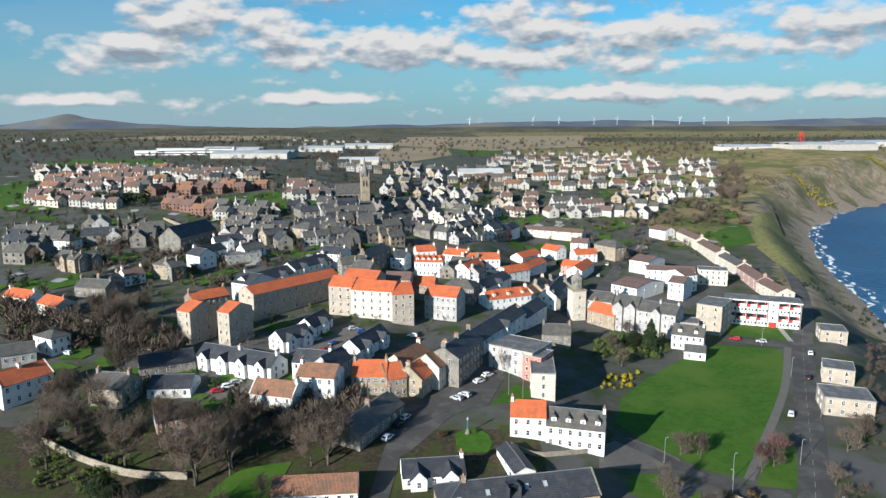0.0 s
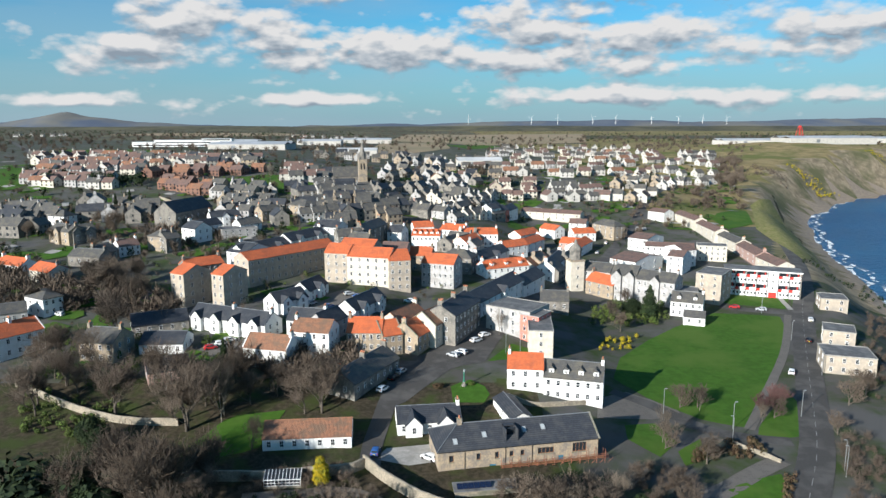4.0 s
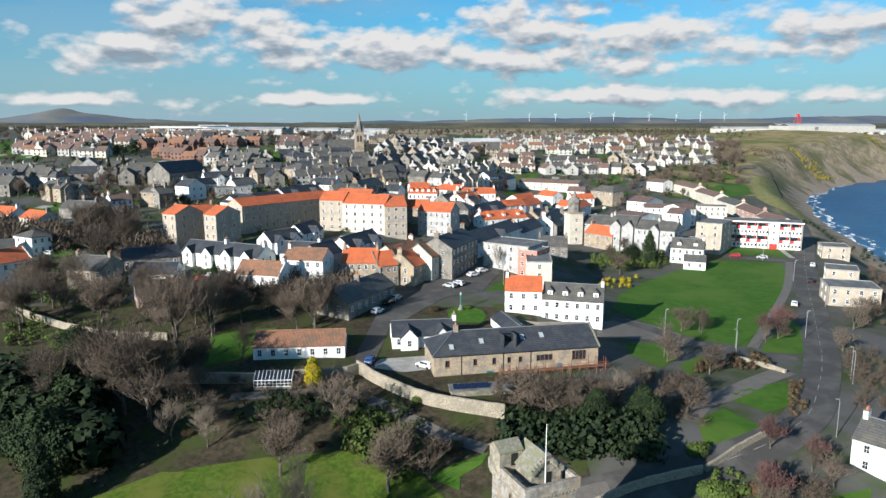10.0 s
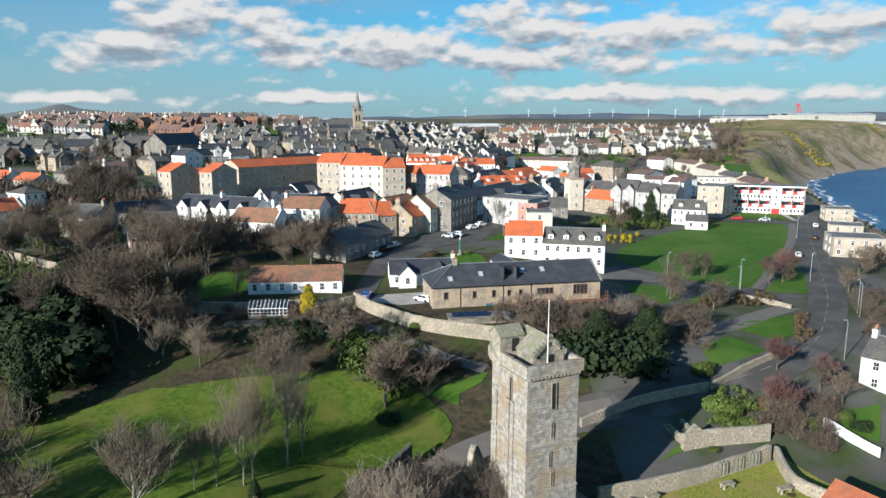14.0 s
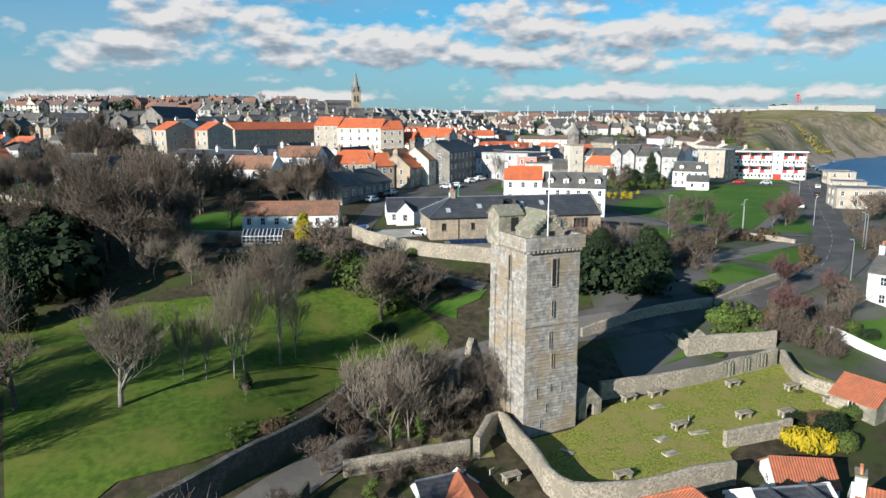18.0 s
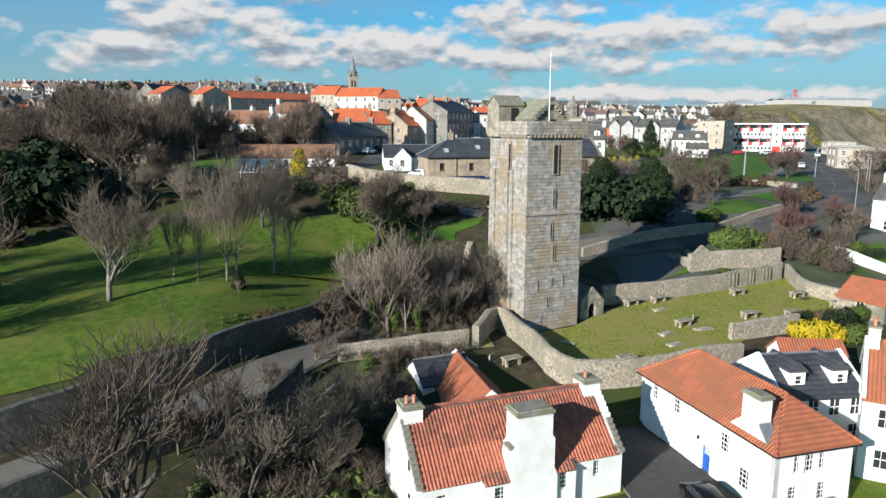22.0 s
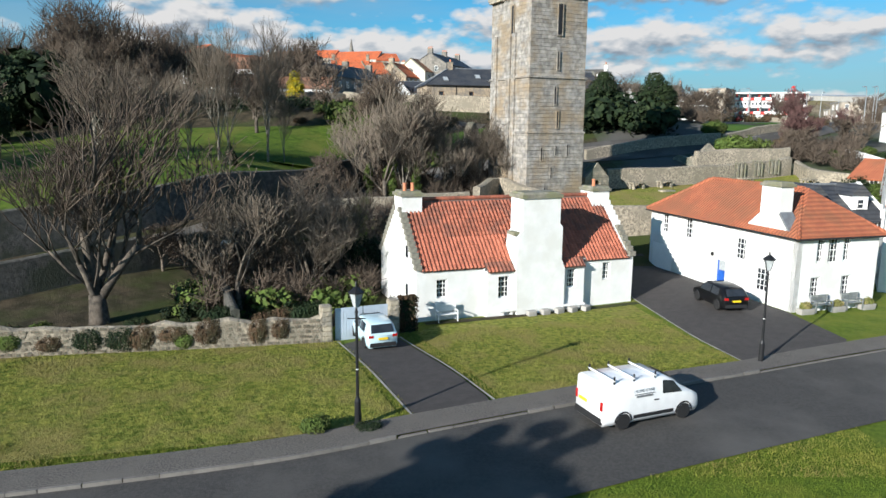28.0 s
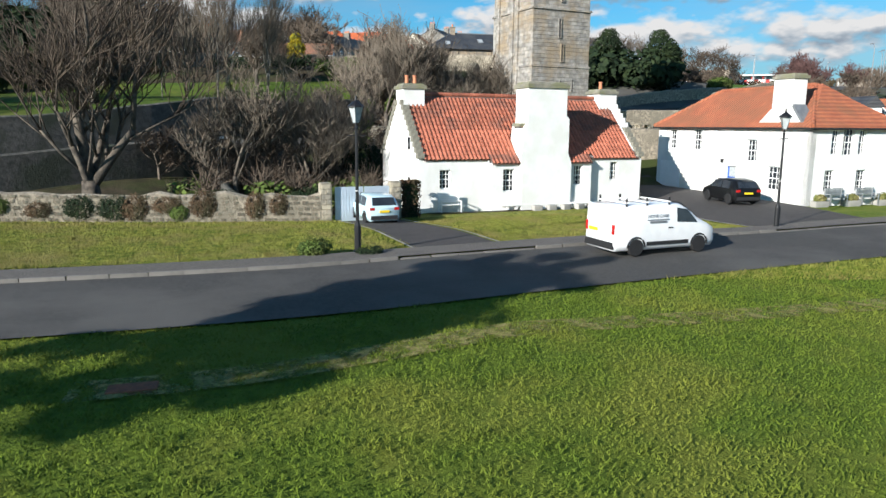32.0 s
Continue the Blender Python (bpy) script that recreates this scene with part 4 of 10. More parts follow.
# ---- lawns, streets and walls ----
sheet("lawn", [(49.3, 174.4), (56.0, 193.3), (70.2, 211.2), (83.6, 225.2), (104.9, 243.4), (128.1, 239.2), (122.8, 223.0), (110.4, 199.9), (74.9, 144.1), (65.9, 148.0), (55.7, 161.7)], "grass_green", 0.10, "broad mown public green", "lawn")
sheet("lawn", [(77.7, 144.9), (95.7, 167.7), (94.3, 157.8), (84.9, 138.8), (74.0, 137.3)], "grass_green", 0.10, "mown grass beside the road", "lawn")
sheet("lawn", [(123.8, 277.5), (148.8, 272.2), (134.8, 248.4), (113.7, 257.1)], "grass_green", 0.10, "mown grass before the flats", "lawn")
sheet("lawn", [(146.4, 267.4), (151.5, 265.8), (139.6, 247.0), (138.8, 251.1)], "grass_green", 0.10, "mown grass before the flats", "lawn")
sheet("lawn", [(56.0, 114.4), (63.1, 119.3), (72.3, 122.5), (70.8, 116.5), (66.9, 109.8), (61.8, 108.6), (59.5, 111.3)], "grass_green", 0.10, "mown grass island in the turning loop", "lawn")
sheet("lawn", [(45.0, 145.7), (52.8, 146.3), (55.1, 136.8), (48.7, 129.1), (43.3, 136.7)], "grass_green", 0.10, "mown grass on the bank", "lawn")
sheet("lawn", [(53.6, 132.3), (61.0, 138.5), (59.6, 129.7), (53.1, 125.5)], "grass_green", 0.10, "mown grass on the bank", "lawn")
sheet("lawn", [(47.2, 105.1), (54.3, 109.7), (59.9, 100.9), (50.0, 96.3), (45.8, 95.5)], "grass_green", 0.10, "mown grass below the loop", "lawn")
sheet("lawn", [(-1.2, 89.7), (2.9, 91.9), (7.0, 93.7), (8.9, 94.3), (8.5, 92.2), (4.1, 90.7), (3.9, 87.1), (0.6, 87.5)], "grass_green", 0.12, "sunken round lawn in the gardens", "lawn")
sheet("lawn", [(-54.8, 129.9), (-50.3, 141.7), (-37.5, 144.4), (-39.8, 127.3), (-48.4, 123.6)], "grass_green", 0.10, "garden lawn", "lawn")
sheet("lawn", [(2.6, 159.0), (7.9, 162.7), (13.4, 156.3), (10.9, 149.9), (3.2, 149.9)], "grass_green", 0.10, "small lawn with monument", "lawn")
sheet("lawn", [(13.5, 175.9), (21.9, 190.8), (27.4, 188.9), (24.7, 177.8)], "grass_green", 0.10, "strip of grass before the flats", "lawn")
sheet("lawn", [(-61.8, 79.7), (-55.1, 82.4), (-38.9, 90.2), (-19.3, 94.9), (-10.0, 95.2), (-2.0, 90.0), (3.0, 84.0), (2.2, 79.0), (-2.4, 74.0), (-12.55, 72.15), (-33.40, 68.34), (-54.84, 68.47)], "grass_park", 0.10, "park lawn under bare trees", "lawn")
sheet("lawn", [(-58.6, 79.7), (-43.4, 89.2), (-30.6, 89.2), (-13.1, 84.6), (-6.8, 77.3), (-15.91, 59.83), (-20.25, 50.09), (-28.46, 46.79), (-31.02, 41.91), (-35.77, 41.78)], "grass_park", 0.13, "sloping park lawn", "lawn")
sheet("graveyard", [(8.60, 55.87), (15.61, 58.70), (21.44, 64.60), (45.35, 74.34), (48.12, 75.48), (53.95, 64.46), (39.82, 58.82), (31.62, 55.49), (30.53, 50.09), (18.18, 47.13), (12.35, 46.88)], "grass_rough", 0.10, "worn churchyard turf", "lawn")
sheet("lawn", [(-496.9, 826.7), (-513.6, 949.1), (-383.7, 938.3), (-327.2, 813.9), (-300.3, 700.4), (-390.8, 705.9)], "grass_green", 0.2, "sports field by the school", "lawn")
sheet("lawn", [(-230.1, 420.9), (-217.4, 428.2), (-175.8, 415.2), (-162.9, 374.1), (-181.4, 379.6)], "grass_green", 0.2, "churchyard turf", "lawn")
sheet("lawn", [(-366.9, 556.3), (-352.8, 572.1), (-291.2, 472.7), (-302.2, 453.0)], "grass_green", 0.2, "churchyard turf", "lawn")
sheet("lawn", [(-166.0, 490.8), (-138.1, 520.5), (-98.0, 516.7), (-79.0, 505.0), (-98.9, 438.2), (-135.0, 461.0)], "grass_green", 0.2, "rough public grass", "lawn")
sheet("lawn", [(201.1, 487.2), (238.7, 526.0), (209.0, 444.1), (185.1, 427.5), (188.9, 464.1)], "grass_green", 0.2, "public grass on the headland", "lawn")
sheet("lawn", [(8.7, 698.4), (39.0, 718.7), (35.3, 647.2), (7.9, 630.6)], "grass_green", 0.2, "public grass", "lawn")
sheet("field", [(254.0, 550.9), (298.0, 609.7), (251.5, 445.5), (213.9, 369.9), (191.2, 345.7), (203.5, 427.5)], "straw", 0.2, "dry grass on the cliff top", "field")
sheet("field", [(-113.1, 1016.6), (-133.6, 1557.4), (6.8, 1572.9), (15.2, 1214.4), (-53.7, 1004.0)], "field", 0.3, "ploughed brown field", "field")
sheet("field", [(-133.3, 1721.3), (-143.4, 2726.1), (617.6, 3034.9), (347.6, 1664.6), (87.9, 1424.2)], "field", 0.4, "ploughed brown field", "field")
sheet("field", [(-1188.3, 2410.9), (-1170.3, 2968.2), (-675.7, 2918.3), (-437.2, 2387.8), (-628.9, 2002.7)], "field", 0.4, "ploughed brown field", "field")
sheet("field", [(5.9, 1381.8), (91.6, 1484.6), (124.2, 1312.8), (45.4, 1222.4)], "grass_green", 0.4, "green field", "field")
sheet("car_park", [(-71.4, 180.1), (-69.4, 195.2), (-54.3, 192.5), (-55.8, 178.2), (-57.6, 172.7)], "asphalt_old", 0.08, "tarmac car park", "road")
sheet("car_park", [(-54.3, 212.2), (-47.4, 232.9), (-36.3, 243.8), (-29.9, 226.5), (-35.4, 208.5), (-46.1, 204.8)], "asphalt_old", 0.08, "tarmac court with parked cars", "road")
sheet("street", [(-15.5, 145.4), (-14.5, 157.8), (-4.5, 182.7), (18.3, 220.0), (24.1, 210.7), (12.4, 174.9), (4.1, 171.9), (-9.6, 148.9)], "asphalt", 0.09, "tarmac square widening from the street", "road")
sheet("car_park", [(-14.5, 123.5), (-10.9, 131.5), (1.7, 131.6), (2.2, 122.6), (-6.7, 122.1)], "concrete", 0.09, "pale paved yard by the steading", "road")
sheet("car_park", [(41.3, 158.0), (50.5, 165.2), (60.7, 158.1), (61.5, 151.5), (47.0, 146.5), (38.4, 146.1)], "asphalt_old", 0.08, "tarmac yard", "road")
stone_wall("garden_wall", [(-53.0, 113.8), (-50.2, 115.5), (-35.7, 115.8), (-20.3, 118.0), (-16.0, 120.8)], 2.2, 0.6, "rubble", "tall rubble garden wall", seed=35)
stone_wall("garden_wall", [(-16.0, 121.6), (-10.9, 115.7), (-3.9, 109.1), (2.6, 105.5), (12.3, 102.7)], 2.6, 0.6, "rubble", "curved rubble retaining wall", seed=36)
stone_wall("garden_wall", [(-110.0, 156.8), (-93.1, 146.8), (-75.8, 139.1), (-60.9, 137.7)], 1.8, 0.5, "rubble", "rubble garden wall", seed=37)
stone_wall("churchyard_wall", [(20.45, 65.89), (24.01, 66.91), (33.20, 69.74), (45.85, 75.10)], 2.2, 0.7, "rubble", "ruined church wall with uneven head", seed=38)
stone_wall("churchyard_wall", [(47.03, 75.48), (46.34, 68.96), (49.60, 64.97), (51.97, 61.51)], 1.8, 0.7, "rubble", "churchyard wall", seed=39)
stone_wall("churchyard_wall", [(5.04, 53.43), (7.61, 58.70), (10.47, 52.28), (12.35, 46.64), (19.07, 46.27), (29.54, 49.05)], 2.4, 0.7, "rubble", "churchyard retaining wall", seed=40)
stone_wall("churchyard_wall", [(31.22, 55.36), (39.32, 57.79)], 1.9, 0.6, "rubble", "ruined churchyard wall", seed=41)
stone_wall("church_wall", [(34.68, 77.12), (38.5, 78.0), (47.7, 79.1)], 2.4, 0.7, "rubble", "ruined church wall beyond the nave", seed=42)
stone_wall("road_wall", [(21.6, 82.5), (30.9, 87.1), (43.3, 90.8)], 1.6, 0.5, "rubble", "rubble wall along the sloping road", seed=43)
stone_wall("road_wall", [(43.9, 91.0), (52.2, 96.7), (63.0, 103.3)], 1.3, 0.5, "rubble", "rubble wall along the sloping road", seed=44)
stone_wall("garden_wall", [(-150.5, 253.1), (-123.4, 233.8), (-91.2, 205.1), (-86.4, 212.5)], 1.6, 0.5, "rubble", "rubble garden wall", seed=45)
stone_wall("garden_wall", [(-179.0, 423.6), (-156.8, 402.0), (-117.5, 373.2), (-95.3, 348.9)], 1.8, 0.5, "rubble", "rubble garden wall", seed=46)
stone_wall("garden_wall", [(17.2, 152.7), (24.7, 148.9), (41.9, 155.2)], 1.2, 0.4, "rubble", "garden wall of the white house", seed=47)
stone_wall("road_wall", [(67.6, 135.4), (72.6, 129.7), (74.5, 127.0)], 1.0, 0.5, "rubble", "low curving wall round the loop", seed=48)
ribbon("road", [(-14.8, 120.9), (-15.1, 129.7), (-14.3, 139.0), (-12.6, 155.4), (-9.3, 176.1)], 4.5, "asphalt", 0.11, "narrow lane between walls", "road")
ribbon("path", [(-38.5, 109.9), (-30.0, 110.8), (-19.4, 112.0), (-13.7, 110.4), (-5.7, 103.8)], 3.0, "asphalt_old", 0.10, "tarmac garden path", "road")
ribbon("path", [(-18.9, 111.1), (-13.4, 109.3), (-4.8, 102.8), (2.0, 98.3), (8.5, 95.0)], 2.6, "asphalt_old", 0.11, "tarmac garden path", "road")
ribbon("path", [(45.8, 104.5), (50.4, 111.5), (58.6, 116.6), (67.2, 123.1), (75.1, 128.3)], 4.5, "asphalt_old", 0.10, "drive round the grass loop", "road")
ribbon("path", [(132.3, 241.2), (110.8, 199.9), (86.2, 161.1), (74.7, 143.4)], 2.5, "asphalt_old", 0.12, "footpath across the green", "road")
ribbon("path", [(110.9, 252.8), (120.8, 247.2), (134.4, 243.1)], 6, "asphalt", 0.13, "road along the top of the green", "road")
ribbon("path", [(141.6, 269.8), (136.6, 247.6)], 2.0, "concrete", 0.13, "paved path to the flats", "road")
ribbon("path", [(46.3, 164.2), (54.6, 157.8), (64.3, 143.6), (73.3, 138.8), (81.7, 136.8)], 4.5, "asphalt", 0.13, "road below the green", "road")
ribbon("street", [(21.2, 215.0), (39.5, 253.7), (65.0, 301.9), (86.8, 344.0), (115.5, 413.4), (163.9, 531.0), (217.1, 638.3)], 7, "asphalt", 0.09, "street of the old town", "road")
ribbon("street", [(-87.4, 227.1), (-91.2, 205.1), (-120.4, 227.5), (-155.1, 253.1)], 7, "asphalt", 0.09, "street of the old town", "road")
ribbon("street", [(-91.2, 205.1), (-93.6, 227.1), (-84.9, 245.5), (-73.8, 262.8), (-56.4, 283.2)], 6, "asphalt", 0.09, "street of the old town", "road")
ribbon("street", [(-13.6, 345.2), (5.0, 402.8), (33.5, 464.4), (82.4, 558.9)], 7, "asphalt", 0.09, "street leading to the church", "road")
ribbon("street", [(-33.4, 408.0), (-32.5, 510.7), (-22.6, 778.8), (-12.1, 984.6)], 8, "asphalt", 0.15, "main street of the town", "road")
ribbon("street", [(-278.5, 472.9), (-333.4, 554.9), (-511.3, 851.5), (-967.1, 1543.3)], 8, "asphalt", 0.15, "main street into the distance", "road")
ribbon("path", [(321.0, 652.8), (290.7, 571.6), (260.3, 477.9), (207.6, 364.4)], 3, "earth", 0.2, "cliff path", "road")
stone_wall("garden_wall", [(57.0, 82.0), (58.8, 78.9), (61.36, 75.48)], 1.4, 0.35, "harl_white", "white painted garden wall", seed=134)
sheet("garden", [(60.3, 86.0), (68.9, 87.6), (63.0, 78.2), (59.2, 80.9)], "grass_green", 0.10, "garden lawn by the white wall", "lawn")
sheet("garden", [(30.63, 74.60), (35.7, 79.1), (36.0, 77.9), (34.09, 75.86)], "grass_green", 0.12, "grass inside the ruined church", "lawn")
stone_wall("garden_wall", [(-8.10, 50.34), (-3.36, 51.89), (4.35, 54.08)], 1.7, 0.6, "rubble", "old rubble wall below the tower trees", seed=150)
sheet("bank", [(-8.89, 55.87), (0.40, 59.59), (6.32, 58.05), (7.11, 53.05), (-2.87, 51.63)], "straw", 0.09, "dry sunlit bank under the trees", "lawn")
sheet("garden", [(-13.83, 25.13), (-11.26, 28.39), (-9.19, 30.08), (-8.99, 27.48), (-11.16, 24.10)], "grass_green", 0.10, "small sunken garden lawn", "lawn")
sheet("bank", [(-3.56, 64.73), (3.06, 73.84), (6.9, 77.4), (7.31, 72.06), (1.58, 62.03)], "straw", 0.10, "dry sunlit verge by the lane", "lawn")


def masonry(name, c1, c2, c3, mortar, bw, bh):
    """Coursed stone on upright walls: blocks along the wall and up it, with stained patches."""
    m = mat(name, c1, c2, 1.6, 0.95, bump=0.0, c3=c3, big_scale=0.3)
    n, l = m.node_tree.nodes, m.node_tree.links
    b = n["Principled BSDF"]
    tc, sp, cb = n.new("ShaderNodeTexCoord"), n.new("ShaderNodeSeparateXYZ"), n.new("ShaderNodeCombineXYZ")
    l.new(tc.outputs["Object"], sp.inputs[0])
    ad = n.new("ShaderNodeMath")
    l.new(sp.outputs[0], ad.inputs[0]), l.new(sp.outputs[1], ad.inputs[1])
    l.new(ad.outputs[0], cb.inputs[0]), l.new(sp.outputs[2], cb.inputs[1])
    br = n.new("ShaderNodeTexBrick")
    br.inputs["Scale"].default_value = 1.0
    br.inputs["Brick Width"].default_value, br.inputs["Row Height"].default_value = bw, bh
    br.inputs["Mortar Size"].default_value, br.inputs["Mortar Smooth"].default_value = 0.016, 0.4
    br.inputs["Color1"].default_value, br.inputs["Color2"].default_value, br.inputs["Mortar"].default_value = (1.18, 1.15, 1.1, 1), (0.72, 0.74, 0.78, 1), (*mortar, 1)
    nz = n.new("ShaderNodeTexNoise")
    nz.inputs["Scale"].default_value = 1.3
    dis = n.new("ShaderNodeVectorMath")
    dis.operation = "MULTIPLY_ADD"
    l.new(cb.outputs[0], nz.inputs["Vector"])
    l.new(nz.outputs["Color"], dis.inputs[0])
    dis.inputs[1].default_value = (0.10, 0.07, 0)
    l.new(cb.outputs[0], dis.inputs[2])
    l.new(dis.outputs[0], br.inputs["Vector"])
    old = b.inputs["Base Color"].links[0].from_socket
    mx = n.new("ShaderNodeMix")
    mx.data_type, mx.blend_type = "RGBA", "MULTIPLY"
    mx.inputs["Factor"].default_value = 0.62
    l.new(old, mx.inputs["A"]), l.new(br.outputs["Color"], mx.inputs["B"])
    l.new(mx.outputs["Result"], b.inputs["Base Color"])
    n2 = n.new("ShaderNodeTexNoise")
    n2.inputs["Scale"].default_value, n2.inputs["Detail"].default_value = 6.0, 8.0
    l.new(tc.outputs["Object"], n2.inputs["Vector"])
    hs = n.new("ShaderNodeMath")
    hs.operation = "SUBTRACT"
    l.new(n2.outputs["Fac"], hs.inputs[0]), l.new(br.outputs["Fac"], hs.inputs[1])
    bp = n.new("ShaderNodeBump")
    bp.inputs["Distance"].default_value = 0.06
    l.new(hs.outputs[0], bp.inputs["Height"])
    l.new(bp.outputs[0], b.inputs["Normal"])


masonry("tower_stone", (0.385, 0.362, 0.33), (0.205, 0.192, 0.172), (0.29, 0.23, 0.16), (0.55, 0.52, 0.48), 0.75, 0.36)
masonry("wall_stone", (0.43, 0.375, 0.29), (0.22, 0.20, 0.165), (0.17, 0.17, 0.13), (0.6, 0.57, 0.5), 0.5, 0.26)


# ---- the tower ----
def walls(parent, *pieces):
    """Each wall of a house as a part of its own."""
    for g in pieces:
        put("wall", mesh("wall", *g, "harl_white"), parent)


def gabled(L, W, eave, rise, step=0.0):
    return xprism([(0, -0.3), (W, -0.3), (W, eave), (W / 2, eave + rise), (0, eave)], 0, L)


def crow_steps(W, eave, rise, n, x0, x1):
    """Stepped stones up both sides of a gable."""
    out = []
    for side in (0, 1):
        for k in range(n):
            y0, y1 = W / 2 * k / n, W / 2 * (k + 1) / n
            if side:
                y0, y1 = W - y1, W - y0
            z = eave + rise * (k + 1) / n + 0.12
            out.append(box_geo(x0, y0, z - rise / n - 0.3, x1, y1, z))
    out.append(box_geo(x0, W / 2 - 0.28, eave + rise - 0.2, x1, W / 2 + 0.28, eave + rise + 0.3))
    return out


def slit(parent, x, z, w, h, face="s", S=6.7):
    """A narrow window: dark recess within a raised stone margin."""
    m = 0.09
    geo = merge(box_geo(x - w / 2 - m, -0.05, z - m, x - w / 2, 0.04, z + h + m), box_geo(x + w / 2, -0.05, z - m, x + w / 2 + m, 0.04, z + h + m),
                box_geo(x - w / 2, -0.05, z - m, x + w / 2, 0.04, z), box_geo(x - w / 2, -0.05, z + h, x + w / 2, 0.04, z + h + m))
    dark = box_geo(x - w / 2, -0.02, z, x + w / 2, 0.03, z + h)
    v, f = merge(geo, dark)
    o = put("slit_window", mesh("slit_window", v, f, ["tower_stone", "trim_black"], [0] * len(geo[1]) + [1] * 6), parent)
    if face == "w":
        o.matrix_basis = pose(0, S, 0, 0, 0, -90)
    return o


def tower():
    e = empty("church_tower", 10.2, 56.95, 3.3, 24, "tall weathered sandstone church tower with corbelled parapet and flagpole", "tower")
    S, D, H = 6.75, 8.0, 20.3
    for g, z0, z1 in ((0.0, -2, 7.1), (0.05, 7.1, 12.5), (0.10, 12.5, H)):
        put("shaft", mesh("shaft", *box_geo(g, g, z0, S - g, D - g, z1), "tower_stone"), e)
    for z in (7.05, 12.45):
        put("string_course", mesh("string_course", *box_geo(-0.10, -0.10, z, S + 0.10, D + 0.10, z + 0.2, 0.06), "tower_stone"), e)
    corbel = mesh("corbel", *box_geo(-0.13, -0.24, 0, 0.13, 0.12, 0.32), "tower_stone")
    for k in range(14):
        o = 0.25 + k * (S - 0.5) / 13
        put("corbel", corbel, e, pose(o, 0.0, H - 0.02))
        o = 0.25 + k * (D - 0.5) / 13
        put("corbel", corbel, e, pose(0.0, o, H - 0.02, 0, 0, -90))
        put("corbel", corbel, e, pose(S, o, H - 0.02, 0, 0, 90))
    P0, P1, Q1 = -0.27, S + 0.27, D + 0.27
    z0, z1 = H + 0.28, H + 1.62
    for g in (box_geo(P0, P0, z0, P1, P0 + 0.42, z1), box_geo(P0, Q1 - 0.42, z0, P1, Q1, z1), box_geo(P0, P0 + 0.42, z0, P0 + 0.42, Q1 - 0.42, z1 - 0.004), box_geo(P1 - 0.42, P0 + 0.42, z0, P1, Q1 - 0.42, z1 - 0.004)):
        put("parapet", mesh("parapet", *g, "tower_stone"), e)
    put("wall_walk", mesh("wall_walk", *box_geo(0.1, 0.1, z0 - 0.2, S - 0.1, D - 0.1, z0 + 0.1), "tower_stone"), e)
    cap = put("cap_house", mesh("cap_house", *gabled(4.8, 4.2, 1.6, 1.9), "wall_stone"), e, pose(6.0, 1.9, H + 0.3, 0, 0, 90))
    put("cap_roof", mesh("cap_roof", *roof_geo(4.8, 4.2, 1.6, 1.9, 0.15, 0.14), "cope"), cap)
    for g in crow_steps(4.2, 1.6, 1.9, 6, -0.3, 0.15):
        put("crow_step", mesh("crow_step", *g, "wall_stone"), cap)
    put("cap_door", mesh("cap_door", *box_geo(-0.04, 1.5, 0.1, 0.05, 2.2, 1.5), "trim_black"), cap)
    tur = put("stair_turret", mesh("stair_turret", *gabled(3.0, 2.5, 3.0, 0.9), "wall_stone"), e, pose(-0.3, D - 2.6, H + 0.3))
    put("turret_roof", mesh("turret_roof", *roof_geo(3.0, 2.5, 3.0, 0.9, 0.15, 0.14), "cope"), tur)
    put("turret_door", mesh("turret_door", *box_geo(1.5, -0.04, 1.2, 2.4, 0.05, 2.7), "trim_black"), tur)
    put("flagpole", mesh("flagpole", *tube([(2.8, 0.55, H + 0.3), (2.8, 0.55, H + 8.4)], [0.07, 0.035], 8), "white_paint"), e)
    for x, z, w, h in ((3.4, 16.6, 0.5, 2.9), (3.3, 13.3, 0.18, 1.7), (3.1, 9.9, 0.18, 1.7), (3.45, 7.6, 0.18, 1.6), (1.7, 4.3, 0.16, 1.3), (3.4, 4.9, 0.14, 0.9), (4.8, 4.7, 0.14, 1.2), (2.9, 2.6, 0.14, 1.1), (2.2, 0.9, 0.14, 0.7)):
        slit(e, x, z, w, h)
    slit(e, 4.6, 16.8, 0.4, 2.8, "w", D), slit(e, 3.6, 9.0, 0.16, 1.2, "w", D)
    for y in (2.6, 3.6, 6.4):
        put("buttress", mesh("buttress", *box_geo(-0.16, y, -2, 0.3, y + 0.75, H - 3.4, 0.05), "tower_stone"), e)
    # lean-to porch with an arched doorway
    p = empty("porch", 17.0, 60.9, 3.4, 27.0, "small gabled stone porch with an arched doorway", "porch")
    arch = [(1.05, -0.5), (1.05, 1.3)] + [(1.6 - 0.55 * math.cos(radians(a)), 1.3 + 0.75 * math.sin(radians(a))) for a in range(30, 180, 30)] + [(2.15, 1.3), (2.15, -0.5)]
    out = [(0, -0.5)] + arch + [(3.2, -0.5), (3.2, 2.3), (1.6, 3.9), (0, 2.3)]
    put("front_wall", mesh("front_wall", *prism(out, 0, 0.5), "wall_stone"), p)
    put("side_wall", mesh("side_wall", *box_geo(0.003, 0.5, -0.5, 0.45, 2.8, 2.25), "wall_stone"), p)
    put("side_wall", mesh("side_wall", *box_geo(2.75, 0.5, -0.5, 3.197, 2.8, 2.25), "wall_stone"), p)
    put("roof", mesh("roof", *prism([(-0.02, 2.3), (1.6, 3.86), (3.22, 2.3), (3.22, 2.12), (1.6, 3.6), (-0.02, 2.12)], 0.5, 3.0), "cope"), p)
